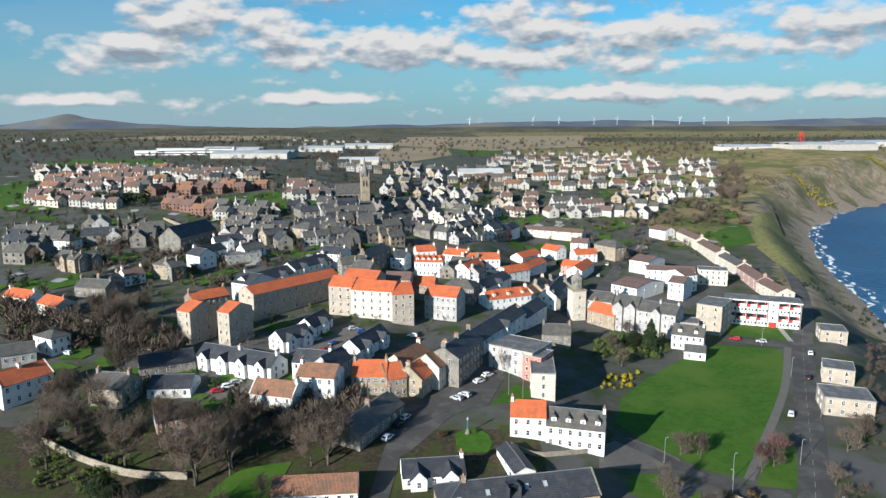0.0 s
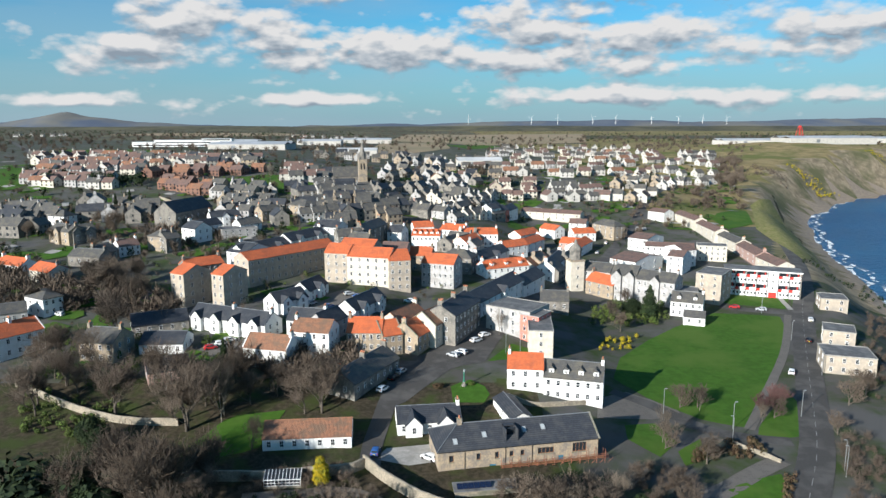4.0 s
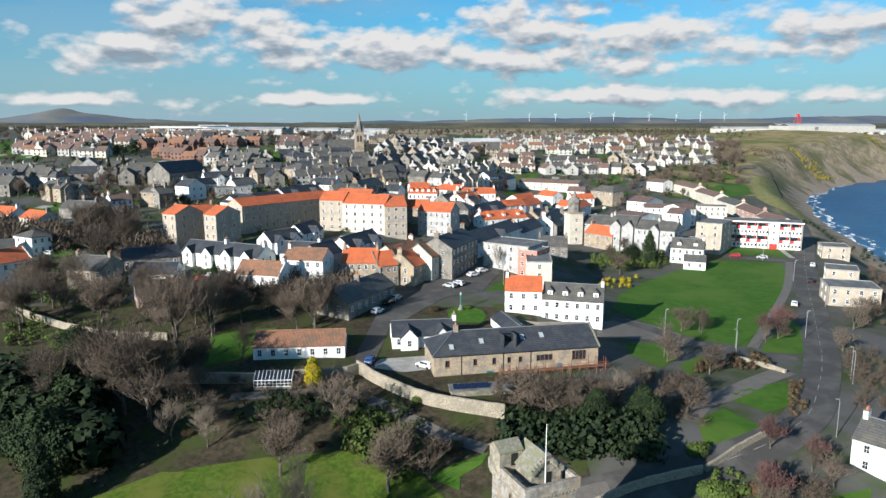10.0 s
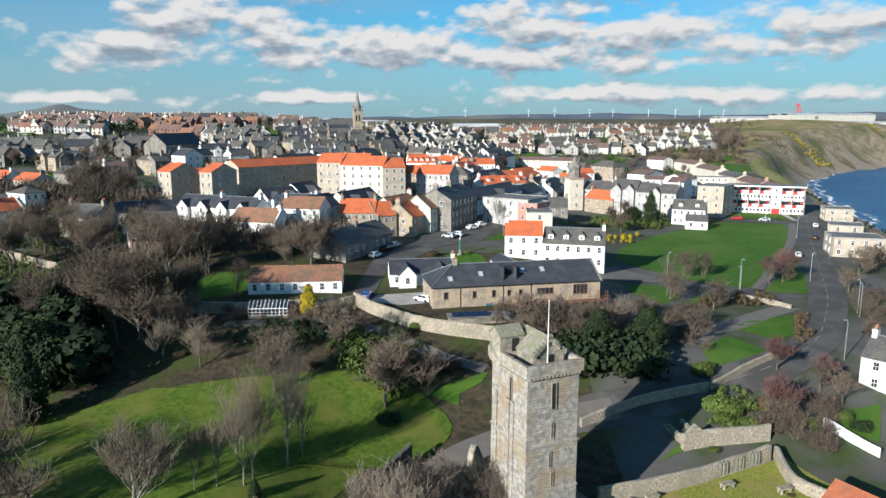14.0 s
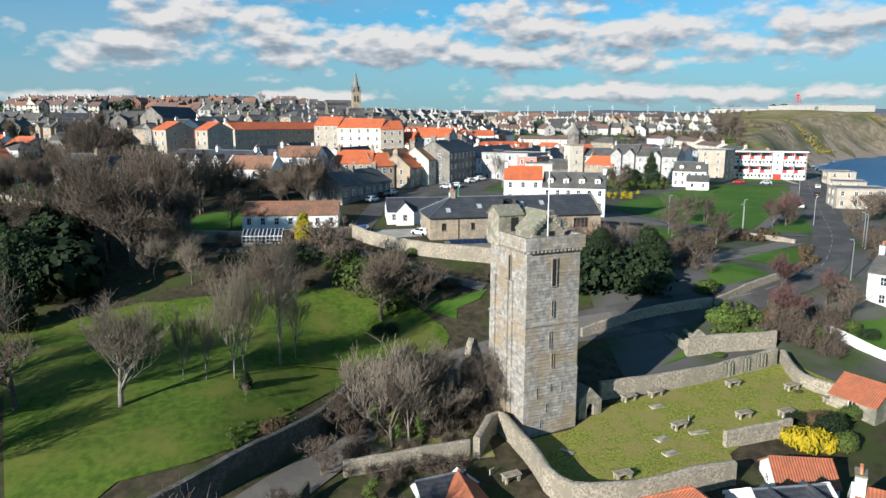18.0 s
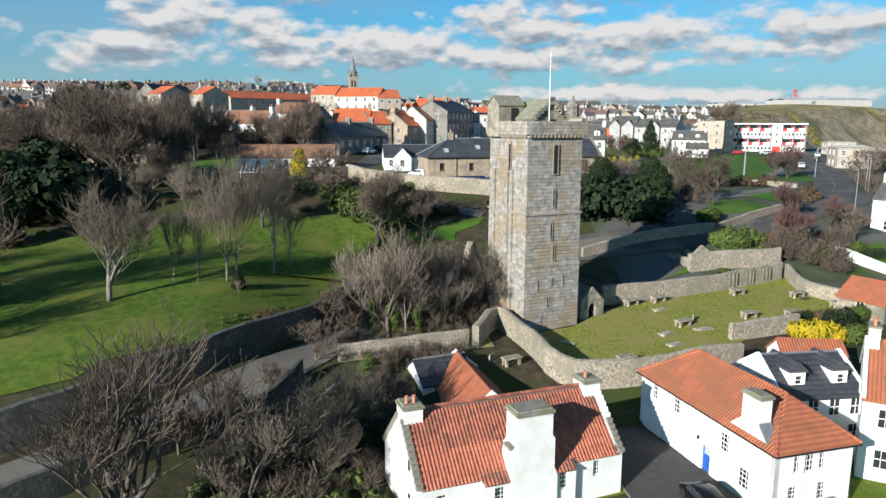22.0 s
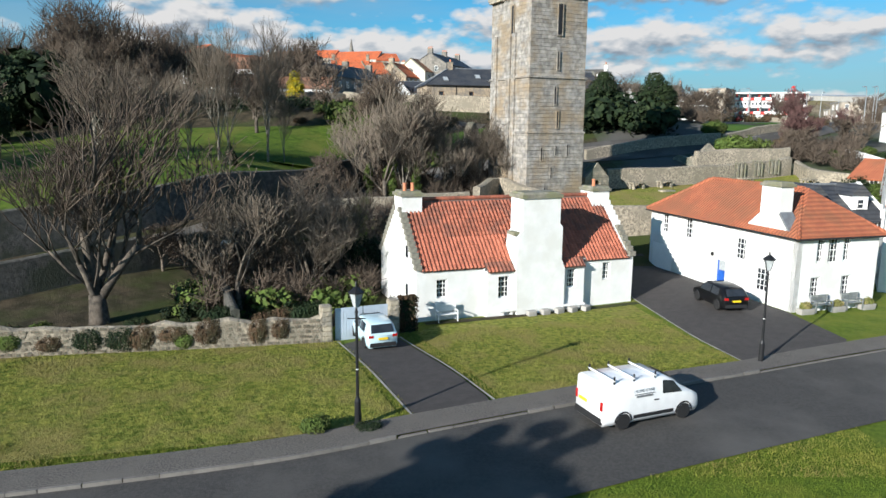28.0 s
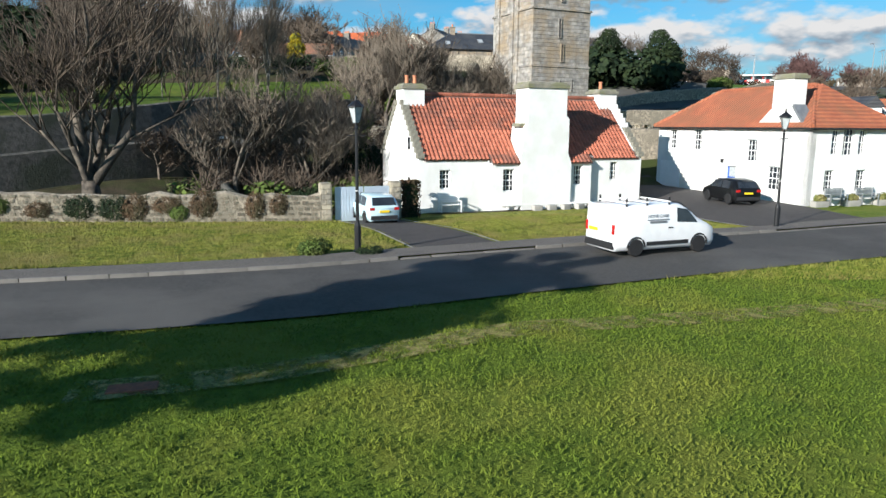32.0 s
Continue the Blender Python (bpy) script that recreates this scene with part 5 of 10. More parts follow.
    # ruined church wall with a pointed opening
    r = empty("ruined_arch", 4.35, 65.24, terr(4.9, 65.8), 55.6, "ruined stone gable with a tall pointed arch", "ruin")
    op = [(1.5, -0.5), (1.5, 3.6), (1.75, 4.6), (2.2, 5.4), (2.65, 4.6), (2.9, 3.6), (2.9, -0.5)]
    put("gable", mesh("gable", *prism([(0, -0.5)] + op + [(4.4, -0.5), (4.4, 3.2), (4.0, 4.4), (3.3, 5.6), (2.5, 7.0), (2.0, 7.3), (1.4, 6.6), (0.9, 4.8), (0.2, 4.4)], 0, 0.8), "wall_stone"), r)


tower()


# ---- pantiled roofs of the nearest house ----
TW, TL = 0.255, 0.34


def tile_geo():
    xs, zs = (0, 0.05, 0.10, 0.16, 0.21, 0.262), (0.02, 0.062, 0.066, 0.022, 0.0, 0.016)
    V = [(x, 0.0, z + 0.035) for x, z in zip(xs, zs)] + [(x, TL + 0.05, z) for x, z in zip(xs, zs)] + [(x, 0.0, z + 0.005) for x, z in zip(xs, zs)]
    n = len(xs)
    Fc = [(i, i + 1, n + i + 1, n + i) for i in range(n - 1)] + [(2 * n + i, 2 * n + i + 1, i + 1, i) for i in range(n - 1)]
    return V, Fc


mat("tile_clay", (0.43, 0.145, 0.085), (0.31, 0.095, 0.058), 5.0, 0.8, bump=0.01, bump_scale=40, c3=(0.24, 0.095, 0.065), big_scale=1.1, vary=0.22)


def island_tint(name, amount):
    n, l = MATS[name].node_tree.nodes, MATS[name].node_tree.links
    g, mr, cc, mx = n.new("ShaderNodeNewGeometry"), n.new("ShaderNodeMapRange"), n.new("ShaderNodeCombineColor"), n.new("ShaderNodeMix")
    mr.inputs["To Min"].default_value, mr.inputs["To Max"].default_value = 1 - amount, 1 + amount
    l.new(g.outputs["Random Per Island"], mr.inputs["Value"])
    for i in range(3):
        l.new(mr.outputs[0], cc.inputs[i])
    mx.data_type, mx.blend_type = "RGBA", "MULTIPLY"
    mx.inputs["Factor"].default_value = 1.0
    b = n["Principled BSDF"].inputs["Base Color"]
    l.new(b.links[0].from_socket, mx.inputs["A"]), l.new(cc.outputs[0], mx.inputs["B"])
    l.new(mx.outputs["Result"], b)


island_tint("tile_clay", 0.22)
TILE = mesh("pantile", *tile_geo(), "tile_clay")


def tile_slope(parent, m, width, length, single=0, cut=None, seed=1):
    """Pantiles over a slope whose lower left corner and plane are m; the first courses as tiles of their own."""
    rnd = random.Random(seed)
    V0, F0 = tile_geo()
    geos, made = [], 0
    rows, cols = int(length / TL), int(width / TW)
    for j in range(rows):
        for i in range(cols):
            x, y = i * TW, j * TL
            if cut and cut(x + TW / 2, y):
                continue
            q = pose(x + rnd.uniform(-0.008, 0.008), y + rnd.uniform(-0.012, 0.012), rnd.uniform(0, 0.008), 0, 0, rnd.uniform(-1.2, 1.2))
            if made < single:
                put("pantile", TILE, parent, m @ q)
                made += 1
            else:
                mm = m @ q
                geos.append(([tuple(mm @ Vector(v)) for v in V0], F0))
    ob = put("pantile_rest", mesh("pantile_rest", *merge(*geos), "tile_clay"), parent)
    ob["kind"] = "stuff"
    return ob


def sash(parent, x, y, z, w, h, cols=2, rows=4, turn=0.0, margin=0.0, name="window"):
    """A sash window: recessed box, frame, glazing bars and sill."""
    f = 0.055
    bars = [box_geo(-w / 2, 0.0, 0, -w / 2 + f, 0.06, h), box_geo(w / 2 - f, 0.0, 0, w / 2, 0.06, h), box_geo(-w / 2 + f, 0.0, 0, w / 2 - f, 0.06, f), box_geo(-w / 2 + f, 0.0, h - f, w / 2 - f, 0.06, h)]
    for k in range(1, cols):
        xx = -w / 2 + w * k / cols
        bars.append(box_geo(xx - 0.014, 0.006, f, xx + 0.014, 0.05, h - f))
    for k in range(1, rows):
        zz = h * k / rows
        t = 0.026 if k == rows // 2 else 0.014
        bars.append(box_geo(-w / 2 + f, 0.003, zz - t, w / 2 - f, 0.052, zz + t))
    o = put(name, mesh("frame", *merge(*bars), "white_paint"), parent, pose(x, y, z, 0, 0, turn))
    put("pane", mesh("pane", *box_geo(-w / 2 + 0.02, 0.035, 0.02, w / 2 - 0.02, 0.045, h - 0.02), "glass"), o)
    put("sill", mesh("sill", *box_geo(-w / 2 - 0.08, -0.10, -0.09, w / 2 + 0.08, 0.04, -0.005, 0.008), "harl_white"), o)
    return o


def hole_wall(L, z0, z1, holes, t=0.35, x0=0.0):
    """An upright wall in the plane y 0..t with openings (x, z, w, h) cut through it, as strips between the openings."""
    xs = sorted({x0, x0 + L, *[v for x, z, w, h in holes for v in (x - w / 2, x + w / 2)]})
    out = []
    for a, b in zip(xs, xs[1:]):
        if b - a < 1e-4:
            continue
        mid = (a + b) / 2
        cuts = sorted((z, z + h) for x, z, w, h in holes if x - w / 2 < mid < x + w / 2)
        lo = z0
        for c, d in cuts:
            out.append(box_geo(a, 0, lo, b, t, c))
            lo = d
        out.append(box_geo(a, 0, lo, b, t, z1))
    bm = bm_of(merge(*out))
    bmesh.ops.remove_doubles(bm, verts=bm.verts[:], dist=0.0005)
    bm.verts.index_update()
    geo = [tuple(v.co) for v in bm.verts], [tuple(v.index for v in q.verts) for q in bm.faces]
    bm.free()
    return geo


COTTAGE = (0.0, 26.9, -0.42, 20.0)


def cottage():
    e = empty("white_cottage", *COTTAGE, "white harled cottage with crow-stepped gables, red pantiles and great chimney breast", "house")
    L, W, ev, ri = 14.85, 7.4, 3.2, 3.6
    s = ri / (W / 2)
    wins = [(1.58, 1.4, 0.66, 1.1), (12.85, 1.72, 0.58, 1.12)]
    v1 = merge(hole_wall(4.3, -1.4, ev, wins[:1]), hole_wall(L - 10.95, -1.4, ev, wins[1:], x0=10.95), box_geo(4.3, 0, -1.4, 10.95, 0.35, ev),
               xprism([(0.35, -1.4), (W, -1.4), (W, ev), (W / 2, ev + ri), (0.35, ev + 0.35 * s)], 0, 0.5), xprism([(0.35, -1.4), (W, -1.4), (W, ev), (W / 2, ev + ri), (0.35, ev + 0.35 * s)], L - 0.5, L),
               box_geo(0.5, W - 0.35, -1.4, L - 0.5, W, ev), box_geo(0.5, 0.35, -1.4, L - 0.5, W - 0.35, 0.3))
    put("wall", mesh("wall", *v1, "harl_white"), e)
    # the forward bay under the catslide
    bw = [(5.4, 1.2, 0.74, 1.32), (10.05, 1.48, 0.62, 1.2), (6.05, -0.25, 0.6, 0.5)]
    off = -0.42
    gv, gf = hole_wall(6.65, -1.4, ev - 0.35, bw, 0.42, 4.3)
    put("bay_wall", mesh("bay_wall", [(a, b + off, c) for a, b, c in gv], gf, "harl_white"), e)
    for x, z, w, h in wins:
        sash(e, x, 0.16, z, w, h, 3, 4)
    for x, z, w, h in bw[:2]:
        sash(e, x, off + 0.16, z, w, h, 3, 4)
    put("cellar_window", mesh("cellar_window", *merge(box_geo(5.75, off + 0.2, -0.25, 6.35, off + 0.24, 0.25)), "glass"), e)
    # shelf along the foot of the bay on small brackets
    put("shelf", mesh("shelf", *box_geo(4.9, off - 0.26, 0.38, 10.95, off, 0.5, 0.02), "harl_white"), e)
    for k in range(10):
        put("bracket", mesh("bracket", *prism([(5.2 + k * 0.58, 0.38), (5.36 + k * 0.58, 0.38), (5.36 + k * 0.58, 0.16), (5.2 + k * 0.58, 0.16)], off - 0.2, off), "harl_white"), e)
    # roof slopes
    slope = math.hypot(W / 2, ri)
    tilt = math.degrees(math.atan2(ri, W / 2))
    put("roof_deck", mesh("roof_deck", *merge([[(a, b, c - 0.10) for a, b, c in roof_geo(L - 0.5, W, ev, ri, 0.1, 0.08, 0, -0.02)[0]], roof_geo(L - 0.5, W, ev, ri, 0.1, 0.08, 0, -0.02)[1]]), "roof_brown"), e, pose(0.25, 0, 0))
    tile_slope(e, pose(0.3, -0.16, ev - 0.17 * s + 0.02, tilt), L - 0.6, slope + 0.15, 300, lambda x, y: 5.9 < x < 9.2 and y < 2.0 or 4.4 < x < 11.0 and y < 0.3, 1)
    tile_slope(e, pose(L - 0.3, W + 0.16, ev - 0.17 * s + 0.02, tilt, 0, 180), L - 0.6, slope + 0.15, 0, None, 2)
    c = put("catslide_deck", mesh("catslide_deck", *xprism([(off - 0.15, ev - 0.42), (off - 0.15, ev - 0.36), (0.9, ev + 0.78), (0.9, ev + 0.7)], 4.3, 10.95), "roof_brown"), e)
    tile_slope(c, pose(4.32, off - 0.18, ev - 0.36, 40), 2.0, 1.0, 0, None, 3)
    tile_slope(c, pose(9.35, off - 0.18, ev - 0.36, 40), 1.6, 1.0, 0, None, 4)
    put("ridge_tiles", mesh("ridge_tiles", *merge(*[tube([(0.4 + k * 0.42, W / 2, ev + ri + 0.05), (0.83 + k * 0.42, W / 2, ev + ri + 0.04)], [0.13, 0.12], 8) for k in range(33)]), "tile_clay"), e)
    # chimney breast on the front, stepped in half way
    b = put("chimney_breast", mesh("chimney_breast", *merge(prism([(6.2, -1.4), (9.4, -1.4), (9.4, 2.8), (9.15, 3.4), (9.15, 5.4), (8.95, 5.6), (8.95, 7.15), (6.42, 7.15), (6.42, 5.2), (6.2, 4.95), (6.05, 3.2)], off - 0.24, 0.95)), "harl_white"), e)
    put("chimney_cope", mesh("chimney_cope", *merge(box_geo(6.32, off - 0.34, 7.15, 9.05, 1.05, 7.38), box_geo(6.42, off - 0.22, 7.38, 8.95, 0.95, 7.5, 0.05)), "cope"), b)
    put("shoulder", mesh("shoulder", *box_geo(5.95, off - 0.1, 4.95, 6.45, 0.5, 5.14, 0.03), "cope"), b)
    for xx in (0.05, L - 1.35):
        ch = put("chimney", mesh("chimney", *box_geo(xx, W / 2 - 0.75, ev + 1.2, xx + 1.3, W / 2 + 0.75, 7.1), "harl_white"), e)
        put("chimney_cope", mesh("chimney_cope", *merge(box_geo(xx - 0.1, W / 2 - 0.85, 7.1, xx + 1.4, W / 2 + 0.85, 7.3), box_geo(xx, W / 2 - 0.75, 7.3, xx + 1.3, W / 2 + 0.75, 7.42, 0.05)), "cope"), ch)
        for k in range(2 if xx < 1 else 1):
            put("chimney_pot", POT, ch, pose(xx + 0.35 + 0.5 * k, W / 2 - 0.25, 7.4))
    stone = mesh("crow_step", *box_geo(-0.02, 0, 0, 0.42, 0.36, 0.3, 0.015), "cope")
    stone_w = mesh("crow_step", *box_geo(-0.02, 0, 0, 0.42, 0.36, 0.3, 0.015), "harl_white")
    for k in range(11):
        y = -0.15 + k * 0.31
        z = ev - 0.05 + k * 0.31 * s
        put("crow_step", stone, e, pose(-0.1, y, z))
        put("crow_step", stone_w if k > 5 else stone, e, pose(L - 0.32, y, z))
        put("crow_step", stone, e, pose(-0.1, W - y - 0.36, z))
        put("crow_step", stone, e, pose(L - 0.32, W - y - 0.36, z))
    put("downpipe", mesh("downpipe", *tube([(4.26, -0.06, ev - 0.1), (4.24, -0.06, -0.9)], [0.045, 0.045], 6), "harl_white"), e)
    put("downpipe", mesh("downpipe", *tube([(11.05, -0.06, ev - 0.1), (11.05, -0.06, -0.6)], [0.045, 0.045], 6), "harl_white"), e)
    for z in (1.3, 3.6):
        put("gable_window", mesh("gable_window", *box_geo(-0.04, 1.55, z, 0.02, 1.9, z + 0.7), "glass"), e)
    # wing behind
    house("back_wing", "pantiled back wing of the cottage", 7.9, 39.3, 104.2, 10.4, 4.9, 2.3, 2, "harl_white", "pantile_old", 1, 1, chims="", ends=False, base=-0.2, skews=True)
    house("outhouse", "small white outhouse with slate roof", 0.0, 45.0, 23.1, 4.9, 4.5, 2.4, 1.5, "harl_white", "slate", 1, 1, chims="", ends=False, base=0.0)


cottage()


HOUSE = (18.3, 42.3, 0.0, -74.3)


def white_house():
    e = empty("white_house", *HOUSE, "two-storey white harled house with hipped pantile roof and blue door", "house")
    L, W, ev, ri = 15.1, 6.1, 4.75, 2.35
    wins = [(1.9, 3.0, 0.85, 1.4), (4.8, 3.0, 0.95, 1.45), (10.3, 2.45, 0.95, 1.4), (12.35, 0.8, 1.05, 1.45)]
    door = (8.55, 0.02, 0.95, 2.05)
    south = [(1.72, 3.05, 0.55, 1.45), (2.7, 3.0, 0.8, 1.55), (3.7, 3.05, 0.55, 1.45), (1.55, 0.92, 0.72, 1.25), (3.86, 0.92, 0.72, 1.25)]
    gv, gf = hole_wall(W, -1.2, ev, south, 0.35)
    rotv = [(L - b, a, c) for a, b, c in gv]
    walls(e, hole_wall(L, -1.2, ev, wins + [door]), (rotv, [tuple(reversed(q)) for q in gf]), box_geo(0, 0.35, -1.2, 0.35, W, ev), box_geo(0.35, W - 0.35, -1.2, L - 0.35, W, ev), box_geo(0.35, 0.35, -1.2, L - 0.35, W - 0.35, 0.0))
    for x, z, w, h in wins:
        sash(e, x, 0.14, z, w, h, 3, 4)
    for x, z, w, h in south:
        sash(e, L - 0.14, x, z, w, h, 3, 4, 90)
    for x in (6.4, 8.1):
        put("blind_window", mesh("blind_window", *merge(box_geo(x - 0.45, -0.03, 2.9, x + 0.45, 0.0, 4.45), box_geo(x - 0.52, -0.08, 2.8, x + 0.52, 0.0, 2.9)), "white_paint"), e)
    d = put("door", mesh("door", *merge(box_geo(8.075, 0.14, 0.02, 9.025, 0.2, 1.35), box_geo(8.075, 0.14, 1.35, 8.2, 0.2, 2.07), box_geo(8.9, 0.14, 1.35, 9.025, 0.2, 2.07)), "blue_paint"), e)
    put("door_glass", mesh("door_glass", *box_geo(8.2, 0.16, 1.36, 8.9, 0.18, 2.06), "lantern_glass"), d)
    put("garage_door", mesh("garage_door", *merge(box_geo(0.5, -0.04, 0.0, 3.0, 0.0, 2.1), *[box_geo(0.55, -0.055, 0.2 + 0.45 * k, 2.95, -0.04, 0.5 + 0.45 * k) for k in range(4)]), "white_paint"), e)
    put("roof", mesh("roof", *roof_geo(L, W, ev, ri, 0.3, 0.16, W / 2 * 0.98), "pantile_old"), e)
    put("gutter", mesh("gutter", *merge(tube([(-0.3, -0.34, ev - 0.2), (L + 0.3, -0.34, ev - 0.2)], [0.06, 0.06], 6), tube([(L + 0.34, -0.3, ev - 0.2), (L + 0.34, W + 0.3, ev - 0.2)], [0.06, 0.06], 6)), "trim_black"), e)
    zr = ev + ri + 0.14
    put("ridge_tiles", mesh("ridge_tiles", *merge(tube([(3.2, W / 2, zr), (L - 3.2, W / 2, zr)], [0.12, 0.12], 7), tube([(L - 3.2, W / 2, zr), (L + 0.3, -0.3, ev - 0.05)], [0.12, 0.12], 7), tube([(L - 3.2, W / 2, zr), (L + 0.3, W + 0.3, ev - 0.05)], [0.12, 0.12], 7), tube([(3.2, W / 2, zr), (-0.3, -0.3, ev - 0.05)], [0.12, 0.12], 7)), "pantile_old"), e)
    g = put("chimney_gable", mesh("chimney_gable", *prism([(10.6, ev - 0.8), (14.3, ev - 0.8), (14.3, ev), (13.4, ev + 1.0), (13.4, 7.45), (11.8, 7.45), (11.8, ev + 1.0), (10.6, ev)], -0.003, 0.95), "harl_white"), e)
    put("chimney_cope", mesh("chimney_cope", *merge(box_geo(11.7, -0.1, 7.45, 13.5, 1.05, 7.63), box_geo(11.8, 0, 7.63, 13.4, 0.95, 7.75, 0.05)), "cope"), g)
    put("skew_lead", mesh("skew_lead", *prism([(13.42, ev + 1.05), (14.4, ev - 0.1), (14.45, ev + 0.05), (13.5, ev + 1.2)], -0.02, 0.9), "lead"), g)
    put("lamp", mesh("lamp", *merge(box_geo(7.6, -0.14, 2.25, 7.75, 0, 2.5)), "trim_black"), e)
    for k in range(3):
        y = 0.6 + k * 2.3
        p = empty("planter", 0, 0, 0, 0, "white trough planter with dry grasses by the wall", "planter", "planters by the white house")
        p.matrix_basis = pose(HOUSE[0], HOUSE[1], 0, 0, 0, HOUSE[3]) @ pose(L + 0.45, y, 0.06, 0, 0, 90)
        put("trough", mesh("trough", *box_geo(-0.45, -0.2, 0, 0.45, 0.2, 0.38, -0.04), "concrete"), p)
        put("grass", mesh("grass", *leaf_ball(k, [(0, 0, 0.5, 0.4, 0.18, 0.25)], 0.12, 160), "straw"), p)
    for k in range(2):
        bench(HOUSE[0], HOUSE[1], HOUSE[3], L + 0.45, 1.75 + 2.3 * k, 90, "galvanised")


def bench(ox, oy, orot, x, y, turn, material="white_paint"):
    e = empty("bench", 0, 0, 0, 0, "slatted garden bench against the white wall", "bench", "garden benches")
    e.matrix_basis = pose(ox, oy, 0, 0, 0, orot) @ pose(x, y, 0, 0, 0, turn)
    w = 1.25
    e.location.z = terr(e.location.x, e.location.y) + 0.08
    for k in range(4):
        put("seat_slat", mesh("seat_slat", *box_geo(-w / 2, -0.22 + k * 0.11, 0.42, w / 2, -0.13 + k * 0.11, 0.45), material), e)
    for k in range(4):
        put("back_slat", mesh("back_slat", *box_geo(-w / 2, 0.24, 0.55 + k * 0.11, w / 2, 0.27, 0.64 + k * 0.11), material), e)
    for sx in (-1, 1):
        x0 = sx * (w / 2 - 0.03)
        put("leg", mesh("leg", *box_geo(x0 - 0.03, -0.24, 0, x0 + 0.03, -0.17, 0.64), material), e)
        put("leg", mesh("leg", *box_geo(x0 - 0.03, 0.2, 0, x0 + 0.03, 0.27, 0.98), material), e)
        put("armrest", mesh("armrest", *box_geo(x0 - 0.04, -0.26, 0.62, x0 + 0.04, 0.24, 0.66), material), e)


white_house()
bench(COTTAGE[0], COTTAGE[1], COTTAGE[3], 1.7, -0.55, 0)
for k_ in range(5):
    o_ = empty("stone_block", 0, 0, 0, 0, "low pale stone block at the cottage wall", "stone", "stone blocks")
    o_.matrix_basis = pose(COTTAGE[0], COTTAGE[1], 0, 0, 0, COTTAGE[3]) @ pose(7.0 + k_ * 0.95, -1.0, 0, 0, 0, 6 * k_)
    o_.location.z = terr(o_.location.x, o_.location.y) + 0.02
    part("block", bevel_box(-0.28, -0.2, -0.05, 0.28, 0.2, 0.34, 0.05), "concrete", o_)
ribbon("cottage_path", [(0.5, 26.5), (4.5, 27.7), (9.2, 29.4), (14.3, 31.5)], 0.6, "earth", 0.06, "narrow worn strip along the cottage", "path", gap=0.8, cols=2)


def gate():
    e = empty("driveway_gate", -4.50, 23.12, terr(-3.0, 23.4) - 0.1, 21.9, "pale blue boarded double gate between stone pillars", "gate")
    for k in range(2):
        x0 = 0.35 + k * 1.55
        leaf = put("gate_leaf", mesh("gate_leaf", *merge(box_geo(x0, -0.02, 0.1, x0 + 1.5, 0.02, 0.2), box_geo(x0, -0.02, 1.75, x0 + 1.5, 0.02, 1.85), box_geo(x0, 0.0, 0.2, x0 + 1.5, 0.02, 1.75)), "gate_paint"), e)
        for j in range(10):
            put("board", mesh("board", *box_geo(x0 + 0.01 + j * 0.149, -0.03, 0.2, x0 + 0.145 + j * 0.149, 0.0, 1.75), "gate_paint"), leaf)
    for x in (-0.15, 3.55):
        p = empty("gate_pillar", 0, 0, 0, 0, "square stone gate pillar with rounded top", "pillar", "gate pillars")
        p.matrix_basis = e.matrix_basis @ pose(x, 0, 0)
        part("pillar", bevel_box(-0.3, -0.3, -0.5, 0.3, 0.3, 2.1, 0.1), "wall_stone", p)


gate()


def hedge_block(name, x, y, rot, w, d, h, material, label, seed):
    e = empty(name, x, y, terr(x, y) - 0.05, rot, label, "hedge")
    rnd = random.Random(seed)
    V, Fc = [], []
    for _ in range(int(700 * (w * h + d * h + w * d) / 3)):
        f = rnd.randrange(5)
        p = [rnd.uniform(0, w), rnd.uniform(0, d), rnd.uniform(0, h)]
        if f == 0: p[1] = rnd.uniform(-0.05, 0.08)
        if f == 1: p[0] = rnd.uniform(-0.05, 0.08)
        if f == 2: p[0] = w - rnd.uniform(-0.05, 0.08)
        if f >= 3: p[2] = h - rnd.uniform(-0.06, 0.1)
        c, n = Vector(p), Vector((rnd.uniform(-1, 1), rnd.uniform(-1, 1), rnd.uniform(-0.5, 1))).normalized()
        a = n.orthogonal().normalized() * rnd.uniform(0.05, 0.1)
        b = n.cross(a) * 0.7
        o = len(V)
        V += [c + a, c + b, c - a, c - b]
        Fc.append((o, o + 1, o + 2, o + 3))
    put("leaves", mesh("leaves", V, Fc, material), e)
    put("core", mesh("core", *box_geo(0.1, 0.1, 0, w - 0.1, d - 0.1, h - 0.1, 0.03), "leaf_dark"), e)


hedge_block("hedge", -0.74, 24.69, 22, 0.95, 0.7, 2.0, "leaf_rust", "clipped beech hedge beside the gate pillar", 4)


